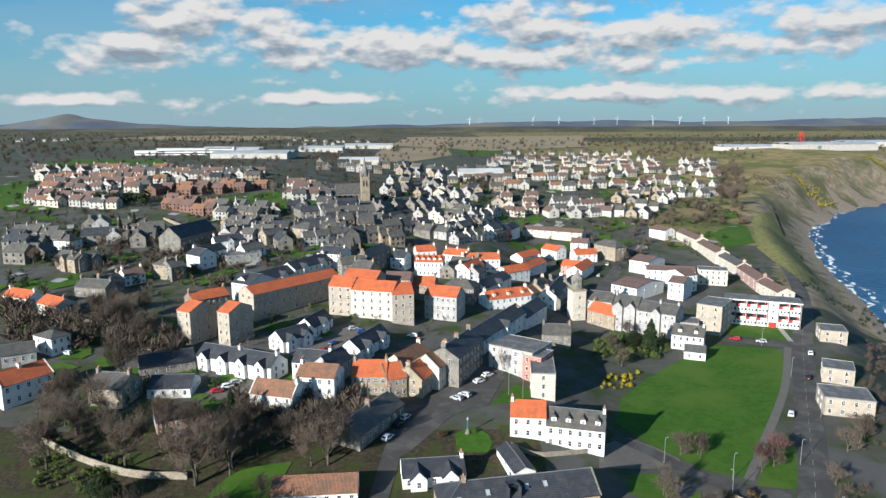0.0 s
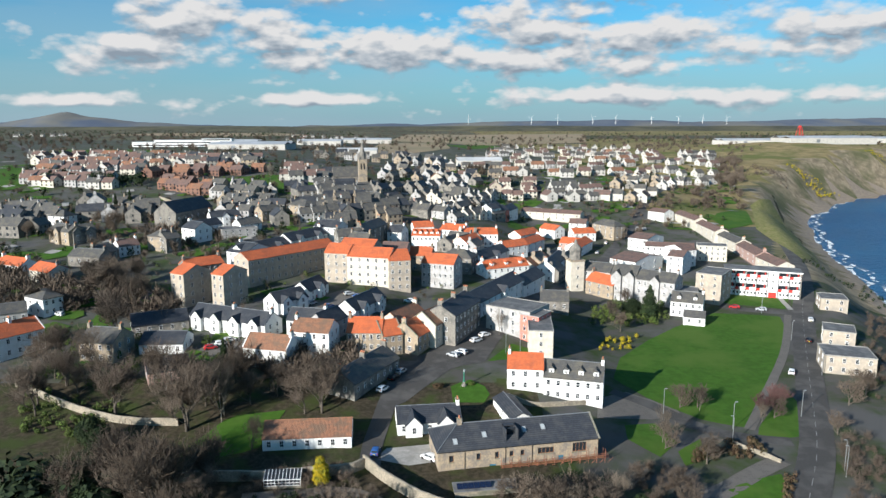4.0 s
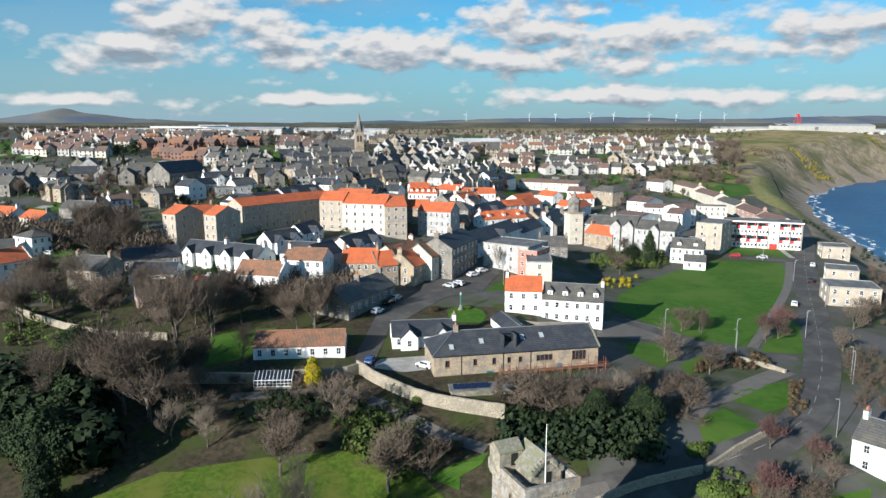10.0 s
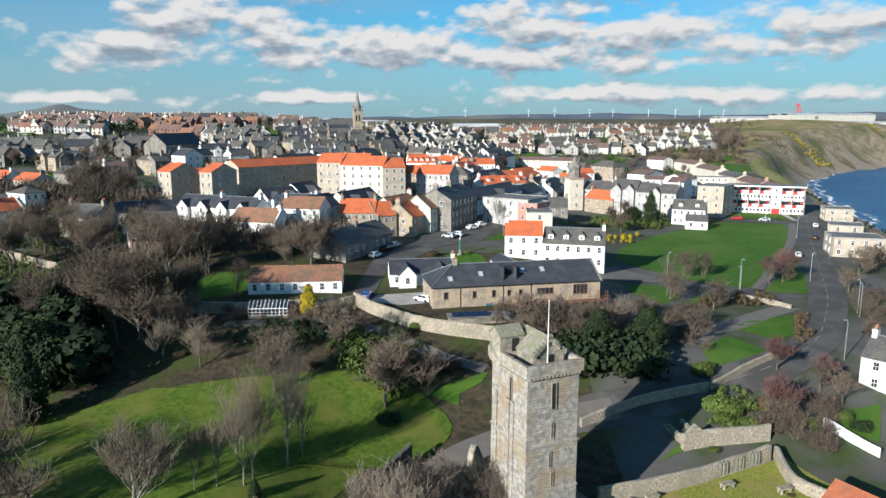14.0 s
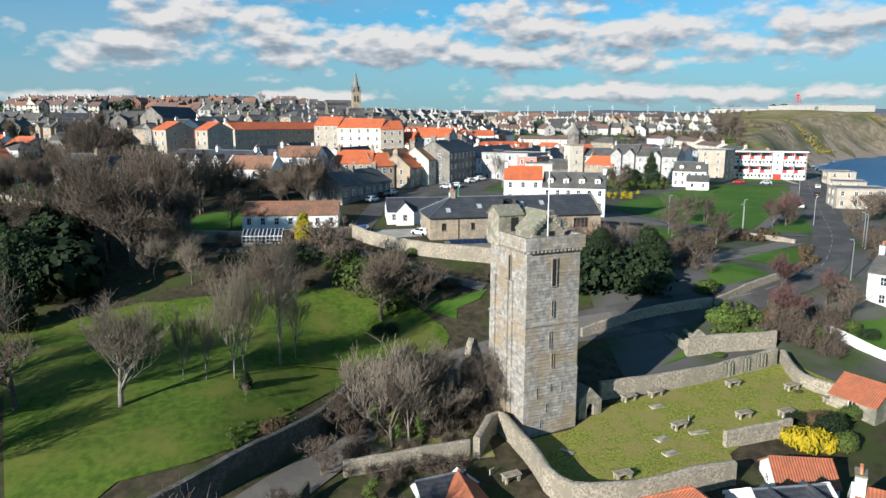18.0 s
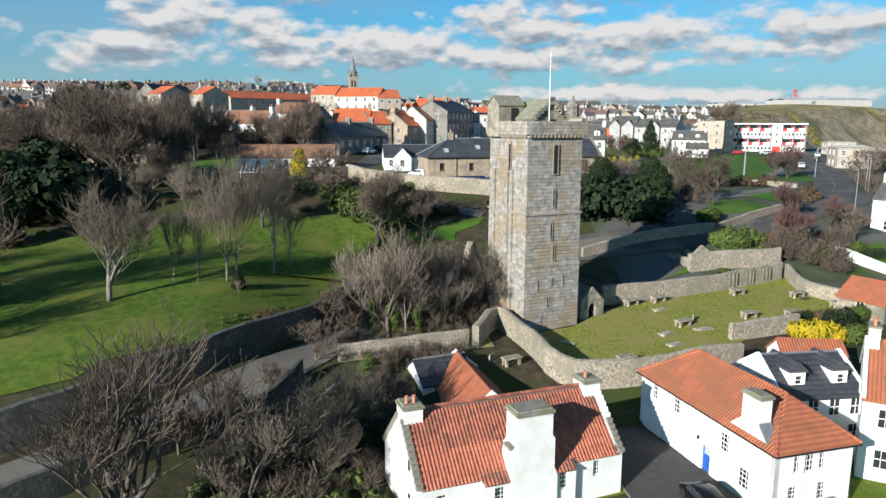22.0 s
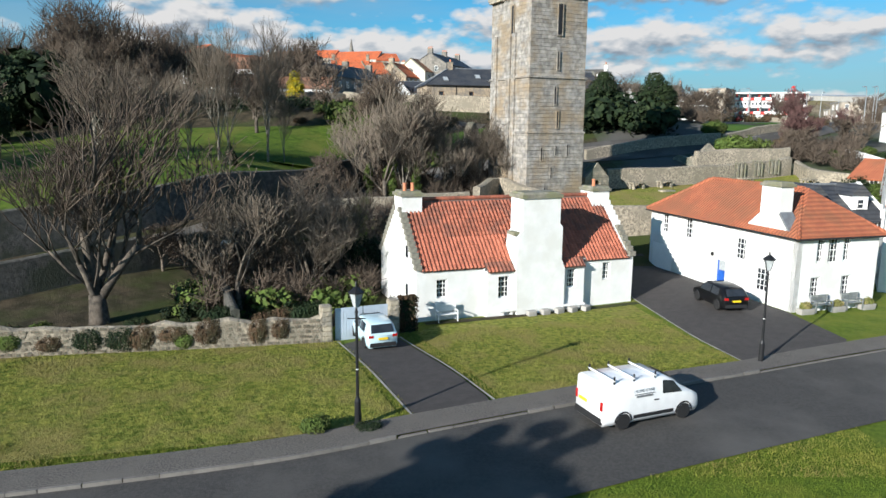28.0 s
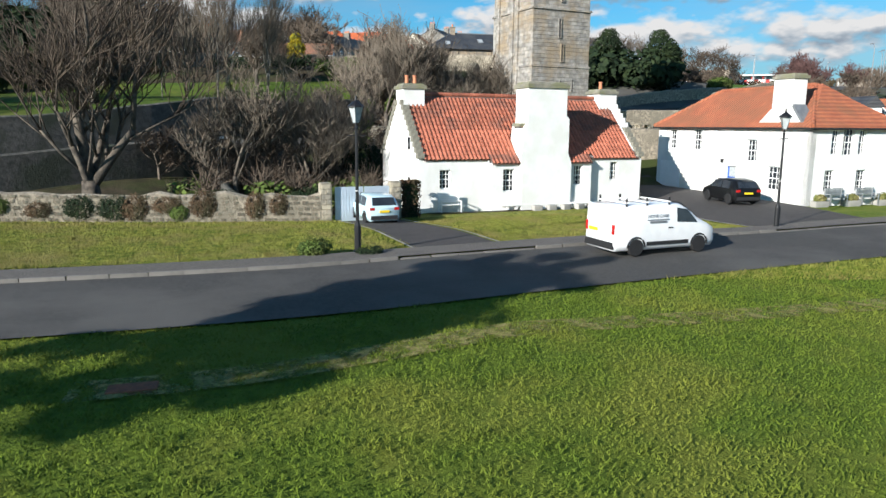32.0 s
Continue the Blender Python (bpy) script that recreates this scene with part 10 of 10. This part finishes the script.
def steading():
    e = empty("barn_house", *STEADING, "sandstone steading under repair with new slate roof", "house")
    L, W, ev, ri = 35.2, 11.0, 5.9, 3.2
    holes = [(2.8, 3.2, 1.0, 1.5), (8.6, 3.2, 0.9, 1.5), (12.6, 3.2, 0.9, 1.5), (15.8, 3.3, 0.9, 1.3), (18.2, 3.3, 0.9, 1.3), (23.4, 3.3, 3.6, 1.4), (31.0, 3.0, 3.2, 2.1)]
    low = [(8.2, 0.6, 1.4, 0.7), (11.7, 0.0, 1.5, 2.0), (26.8, 0.6, 1.2, 2.0)]
    put("front_wall", mesh("front_wall", *hole_wall(L, 2.75, ev, holes, 0.5), "sandstone"), e)
    put("lower_wall", mesh("lower_wall", *hole_wall(L, -1.8, 2.75, low, 0.5), "sandstone"), e)
    put("back_wall", mesh("back_wall", *merge(box_geo(0, 0.5, -1.8, 0.5, W, ev), box_geo(L - 0.5, 0.5, -1.8, L, W, ev), box_geo(0.5, W - 0.5, -1.8, L - 0.5, W, ev), xprism([(0, ev), (W, ev), (W / 2, ev + ri)], L - 0.5, L)), "sandstone"), e)
    put("floor", mesh("floor", *box_geo(0.5, 0.5, 2.6, L - 0.5, W - 0.5, 2.75), "trim_black"), e)
    s, o, x0 = ri / (W / 2), 0.35, 5.2
    v = [(-o, -o, ev - o * s), (L + 0.1, -o, ev - o * s), (L + 0.1, W / 2, ev + ri), (x0, W / 2, ev + ri), (-o, W + o, ev - o * s), (L + 0.1, W + o, ev - o * s)]
    f = [(0, 1, 2, 3), (5, 4, 3, 2), (4, 0, 3)]
    V = v + [(a, b, c + 0.16) for a, b, c in v]
    F = [tuple(reversed(q)) for q in f] + [tuple(i + 6 for i in q) for q in f] + [(0, 1, 7, 6), (1, 2, 8, 7), (2, 5, 11, 8), (5, 4, 10, 11), (4, 0, 6, 10)]
    put("roof", mesh("roof", V, F, "slate"), e)
    put("ridge", mesh("ridge", *merge(tube([(x0, W / 2, ev + ri + 0.18), (L, W / 2, ev + ri + 0.18)], [0.12] * 2), tube([(x0, W / 2, ev + ri + 0.18), (-o, -o, ev + 0.02)], [0.1] * 2), tube([(x0, W / 2, ev + ri + 0.18), (-o, W + o, ev + 0.02)], [0.1] * 2)), "lead"), e)
    put("skew", mesh("skew", *xprism([(-0.4, ev - 0.25), (W / 2, ev + ri), (W + 0.4, ev - 0.25), (W + 0.4, ev + 0.12), (W / 2, ev + ri + 0.4), (-0.4, ev + 0.12)], L - 0.1, L + 0.25), "cope"), e)
    put("gutter", mesh("gutter", *tube([(-0.3, -0.42, ev - 0.18), (L, -0.42, ev - 0.18)], [0.07] * 2), "trim_black"), e)
    for x in (5.6, 14.4, 20.3):
        put("downpipe", mesh("downpipe", *tube([(x, -0.1, ev - 0.3), (x, -0.1, 0)], [0.06] * 2), "trim_black"), e)
    for x, z, w, h in holes + low[:1]:
        fr = put("window", mesh("window", *merge(box_geo(x - w / 2, 0.2, z, x - w / 2 + 0.1, 0.3, z + h), box_geo(x + w / 2 - 0.1, 0.2, z, x + w / 2, 0.3, z + h), box_geo(x - w / 2, 0.2, z, x + w / 2, 0.3, z + 0.1), box_geo(x - w / 2, 0.2, z + h - 0.1, x + w / 2, 0.3, z + h), *[box_geo(x - w / 2 + w * k / max(1, round(w / 0.9)) - 0.04, 0.21, z, x - w / 2 + w * k / max(1, round(w / 0.9)) + 0.04, 0.29, z + h) for k in range(1, round(w / 0.9))]), "frame_wood"), e)
        put("pane", mesh("pane", *box_geo(x - w / 2, 0.26, z, x + w / 2, 0.28, z + h), "glass"), fr)
        put("sill", mesh("sill", *box_geo(x - w / 2 - 0.15, -0.06, z - 0.16, x + w / 2 + 0.15, 0.2, z - 0.002), "cope"), e)
    for x, z, w, h in low[1:]:
        put("door", mesh("door", *merge(box_geo(x - w / 2, 0.15, z, x + w / 2, 0.25, z + h), box_geo(x - 0.03, 0.12, z, x + 0.03, 0.15, z + h)), "door_teal"), e)
    nx = Matrix.Rotation(math.atan(s), 4, "X")
    sky_ = mesh("skylight", *merge(box_geo(-0.5, -0.75, 0.1, 0.5, 0.75, 0.24)), "lead")
    pane = mesh("pane", *box_geo(-0.4, -0.65, 0.2, 0.4, 0.65, 0.255), "lantern_glass")
    for x, y in ((3.9, 1.6), (10.4, 2.6), (19.3, 3.0), (23.6, 3.2)):
        k = put("skylight", sky_, e, pose(x, y, ev + y * s + 0.05) @ nx)
        put("pane", pane, k)
    k = put("roof_opening", mesh("roof_opening", *merge(box_geo(14.6, 0.7, ev + 0.5, 14.8, 3.8, ev + 3.1), box_geo(17.2, 0.7, ev + 0.5, 17.4, 3.8, ev + 3.1), box_geo(14.6, 3.0, ev + 2.9, 17.4, 4.2, ev + 3.1)), "slate"), e)
    put("pane", mesh("pane", *box_geo(14.8, 2.2, ev + 0.6, 17.2, 2.3, ev + 2.9), "glass"), k)
    chimney(e, 5.6, W / 2, ev + ri - 0.6, ev + ri + 1.2, 0.9, 0.9, "sandstone", 2)
    # scaffold of rusty tubes along the lower front
    sc = empty("scaffold", 0, 0, 0, 0, "rusty tube scaffold with boards against the steading", "scaffold")
    sc.matrix_basis = pose(*STEADING[:3], 0, 0, STEADING[3])
    rnd = random.Random(6)
    for i in range(13):
        x = 13.4 + 1.9 * i
        for y in (-0.5, -1.6):
            put("pole", mesh("pole", *tube([(x, y, -1.6), (x + rnd.uniform(-0.05, 0.05), y, 2.7 + rnd.uniform(0, 1.0) + (0.9 if i > 9 else 0))], [0.045] * 2, 5), "rust_tube"), sc)
        put("cross_tube", mesh("cross_tube", *merge(tube([(x, 0, 1.7), (x, -1.9, 1.7)], [0.04] * 2, 5), tube([(x, -1.6, 0.2), (x + 1.8, -1.6, 1.7)], [0.035] * 2, 5)), "rust_tube"), sc)
    for y, z in ((-0.5, 1.75), (-1.6, 1.75), (-1.6, 2.7), (-1.6, 2.25), (-0.5, 0.3), (-1.6, 0.3)):
        put("ledger", mesh("ledger", *tube([(13.0, y, z), (37.0, y, z + 0.15)], [0.045] * 2, 5), "rust_tube"), sc)
    for k in range(8):
        put("board", mesh("board", *box_geo(13.2 + 2.9 * k, -1.5, 1.80, 15.9 + 2.9 * k, -0.6, 1.86), "frame_wood"), sc)
    # low shed with solar panels in front
    sh = empty("shed", 0, 0, 0, 0, "low flat-roofed stone shed with solar panels", "shed")
    sh.matrix_basis = pose(-0.6, 120.1, 13.1, 0, 0, 8) @ pose(2.2, -10.0, 0)
    put("wall", mesh("wall", *box_geo(0, 0, -2.0, 12.5, 3.4, 1.9), "wall_stone"), sh)
    put("roof", mesh("roof", *box_geo(-0.2, -0.2, 1.9, 12.7, 3.6, 2.05), "flat_roof"), sh)
    for k in range(6):
        put("solar_panel", mesh("solar_panel", *merge(box_geo(0.5 + 1.15 * k, 1.3, 2.25, 1.58 + 1.15 * k, 2.9, 2.32)), "solar"), sh, pose(0, -0.2, -0.35) @ Matrix.Rotation(0.25, 4, "X"))


mat("frame_wood", (0.24, 0.11, 0.05), (0.16, 0.075, 0.035), 3.0, 0.7)
mat("door_teal", (0.035, 0.17, 0.26), None, 3.0, 0.5)
mat("rust_tube", (0.30, 0.11, 0.06), (0.19, 0.085, 0.055), 2.0, 0.8, vary=0.3)
steading()


def monument(x, y):
    e = empty("monument", x, y, terr(x, y), 20, "green painted iron pillar lamp on a lawn", "monument")
    put("base", mesh("base", *lathe([(0.7, -0.3), (0.7, 0.4), (0.4, 0.55), (0.35, 1.3)], 8), "stone_grey"), e)
    put("column", mesh("column", *lathe([(0.35, 1.3), (0.2, 1.5), (0.14, 3.4), (0.3, 3.6), (0.1, 3.8)], 8), "green_paint"), e)
    put("lantern", mesh("lantern", *lathe([(0.12, 3.8), (0.26, 4.0), (0.26, 4.4), (0.05, 4.7)], 8), "lantern_glass"), e)


monument(6.13, 158.87)


def greenhouse():
    e = empty("greenhouse", -34.88, 112.77, 14.4, 3.3, "lean-to greenhouse with white bars on a garden wall", "greenhouse")
    put("base", mesh("base", *box_geo(0, 0, -0.6, 7.3, 2.4, 0.6), "wall_stone"), e)
    put("glazing", mesh("glazing", *xprism([(0.05, 0.6), (2.4, 0.6), (2.4, 3.0), (0.05, 1.9)], 0.05, 7.25), "glass"), e)
    bar = mesh("glazing_bar", *merge(box_geo(-0.04, 0, 0.6, 0.04, 0.08, 1.95), tube([(0, 0.03, 1.93), (0, 2.4, 3.05)], [0.05] * 2, 4)), "white_paint")
    for k in range(11):
        put("glazing_bar", bar, e, pose(0.05 + 0.72 * k, 0, 0))
    put("rail", mesh("rail", *merge(box_geo(0, -0.02, 1.86, 7.3, 0.08, 1.98), box_geo(0, -0.02, 1.2, 7.3, 0.05, 1.26), box_geo(0, -0.02, 0.6, 7.3, 0.08, 0.7)), "white_paint"), e)


greenhouse()

# ---- surf along the shore ----
SEA = -5.0
line = [Vector((xa, ya)) for ya, xa in SHORE if -5 < ya < 1740]


def surf(off, width, dz, seed):
    rnd = random.Random(seed)
    pts = along(line, 6.0)
    V, Fc = [], []
    for i, p in enumerate(pts):
        d = (pts[min(i + 1, len(pts) - 1)] - pts[max(i - 1, 0)]).normalized()
        s = Vector((d.y, -d.x))
        wob = 1.6 * math.sin(i * 0.7 + seed) + rnd.uniform(-1, 1)
        for o in (off + wob, off + width + wob * 1.6):
            V.append((p.x + s.x * o, p.y + s.y * o, SEA + dz))
    Fc = [(2 * i, 2 * i + 1, 2 * i + 3, 2 * i + 2) for i in range(len(pts) - 1)]
    tagged(new("surf", mesh("surf", V, Fc, "foam")), "white surf breaking along the shore", "surf", kind="stuff")


surf(-3, 7, 0.12, 1)
surf(8, 3.0, 0.14, 2)

# ---- road markings ----
ROADLINE = [(35.6, 88.9), (48.4, 93.7), (59.3, 99.3), (69.2, 107.7), (78.1, 120.6), (87.9, 137.5), (102.8, 168.6), (119.6, 203.7), (141.3, 247.8), (161.1, 285.4)]
pts_ = along([Vector(p) for p in ROADLINE], 3.0)
V_, F_ = [], []
for i_ in range(0, len(pts_) - 1, 2):
    p_, q_ = pts_[i_], pts_[i_ + 1]
    d_ = (q_ - p_).normalized()
    s_ = Vector((-d_.y, d_.x)) * 0.05
    o_ = len(V_)
    for w_ in (p_ - s_, p_ + s_, q_ + s_, q_ - s_):
        V_.append((w_.x, w_.y, terr(w_.x, w_.y) + 0.17))
    F_.append((o_, o_ + 3, o_ + 2, o_ + 1))
tagged(new("road_marking", mesh("road_marking", V_, F_, "line_paint")), "broken white centre line on the tarmac", "road marking", kind="structure")


# ---- blind arcade and gabled ruin by the churchyard ----
def church_ruin():
    e = empty("church_ruin", 0, 0, 0, 0, "small roofless gabled ruin of pale rubble", "ruin")
    x, y = RUIN
    e.matrix_basis = pose(x, y, terr(x, y) - 0.2, 0, 0, 15)
    put("gable", mesh("gable", *prism([(0, -1), (1.2, -1), (1.2, 1.2), (1.7, 1.7), (2.2, 1.2), (2.2, -1), (3.4, -1), (3.4, 2.0), (1.7, 3.5), (0, 2.0)], 0, 0.6), "wall_stone"), e)
    put("side_wall", mesh("side_wall", *xprism([(0.6, -1), (5.5, -1), (5.5, 1.4), (4.2, 1.9), (2.2, 1.6), (0.6, 2.0)], 0, 0.55), "wall_stone"), e)
    put("side_wall", mesh("side_wall", *xprism([(0.6, -1), (5.5, -1), (5.5, 1.9), (3.2, 1.5), (0.6, 2.0)], 2.85, 3.4), "wall_stone"), e)


RUIN = (35.1, 77.4)
church_ruin()
for bx_, by_ in [(37.94, 71.27), (40.53, 72.41), (43.13, 73.48)]:
    a_ = empty("blind_arcade", bx_, by_, terr(bx_, by_), 15, "tall pale blind arches on the church wall", "ruin", "blind arches")
    for k in (-1, 0, 1):
        put("arch", mesh("arch", *merge(box_geo(k * 0.55 - 0.24, -0.12, 0.5, k * 0.55 - 0.15, 0.1, 2.1), box_geo(k * 0.55 + 0.15, -0.12, 0.5, k * 0.55 + 0.24, 0.1, 2.1), tube([(k * 0.55 - 0.19, -0.03, 2.1), (k * 0.55, -0.03, 2.42), (k * 0.55 + 0.19, -0.03, 2.1)], [0.07] * 3, 5)), "cope"), a_)


# ---- the off-stage tree whose shadow falls over the road, and grass blades close by ----
rb = random.Random(17)
lobes = [(0, 0, 7.4, 1.9, 1.9, 1.2), (0.3, 0, 9.4, 1.8, 1.8, 1.0)]
for k in range(52):
    ang, rr = 2.4 * k + rb.uniform(-0.4, 0.4), rb.uniform(0.9, 2.75)
    lobes.append((math.cos(ang) * rr, math.sin(ang) * rr, 5.5 + 5.3 * (k / 52) + rb.uniform(-0.3, 0.3), rb.uniform(0.4, 0.85), rb.uniform(0.4, 0.85), rb.uniform(0.18, 0.42)))
foliage("broad", 9, lobes, 0.15, 16000, "leaf_dark")
st_ = empty("tree", -15.41, -11.58, terr(-15.4, -11.6), 25.6, "broad dark evergreen tree on the green", "tree")
put("crown", FOL["broad"], st_)
put("trunk", mesh("trunk", *tube([(0, 0, -0.4), (0.06, 0, 3), (0, 0.06, 6.5), (0.05, 0, 10.0)], [0.30, 0.26, 0.2, 0.06], 9), "bark"), st_)
put("limbs", mesh("limbs", *merge(*[tube([(0, 0, q[2] - 0.8), (q[0] * 0.6, q[1] * 0.6, q[2] - 0.25), (q[0] * 1.15, q[1] * 1.15, q[2])], [0.09, 0.06, 0.02], 5) for q in lobes[2:]]), "bark"), st_)


def blades(name, box, n, material, height, seed, skip=None):
    rng = np.random.default_rng(seed)
    x0, y0, x1, y1 = box
    p = np.column_stack([rng.uniform(x0, x1, n), rng.uniform(y0, y1, n)])
    keep = [i for i, (x, y) in enumerate(p) if not (skip and skip(x, y))]
    p = p[keep]
    n = len(p)
    z = np.array([terr(x, y) + 0.03 for x, y in p])
    a = rng.uniform(0, 6.283, n)
    h = height * rng.uniform(0.5, 1.4, n) * np.array([0.75 + 1.3 * max(0.0, noise.noise((x * 1.6, y * 1.6, 0))) for x, y in p])
    lean = rng.normal(size=(n, 2)) * h[:, None] * 0.6
    w = 0.016
    base = np.column_stack([p, z])
    dx = np.column_stack([np.cos(a) * w, np.sin(a) * w, np.zeros(n)])
    tip = base + np.column_stack([lean, h])
    V = np.stack([base - dx, base + dx, tip], 1).reshape(-1, 3)
    me = bpy.data.meshes.new(name)
    me.from_pydata(V.tolist(), [], np.arange(len(V)).reshape(-1, 3).tolist())
    me.materials.append(MATS[material])
    tagged(new(name, me), "short uneven grass blades on the lawn", "grass", kind="stuff")


def off_road(x, y):
    """True on the road, the pavement and the drives."""
    best = min(range(len(NEAR_ROAD) - 1), key=lambda i: abs((NEAR_ROAD[i][0] + NEAR_ROAD[i + 1][0]) / 2 - x))
    (xa, ya), (xb, yb) = NEAR_ROAD[best], NEAR_ROAD[best + 1]
    yc = ya + (yb - ya) * (x - xa) / (xb - xa)
    d = (y - yc) * (xb - xa) / math.hypot(xb - xa, yb - ya)
    if -2.85 < d < 4.45:
        return True
    if y > 12 and -4.1 + (23.5 - y) * 0.41 < x < -0.6 + (23.5 - y) * 0.43:
        return True
    return y > 18.7 and x > 15.6 - (y - 19.4) * 0.14 and x < 23 or (y > 27.3 + 0.44 * x and x > -0.6) or y > 23.3 + 0.27 * (x + 5)


blades("grass_blades", (-16, -5, 20, 10), 150000, "grass", 0.055, 1, off_road)
blades("grass_blades", (-20, 8, 16.5, 32), 170000, "grass_rough", 0.10, 2, off_road)
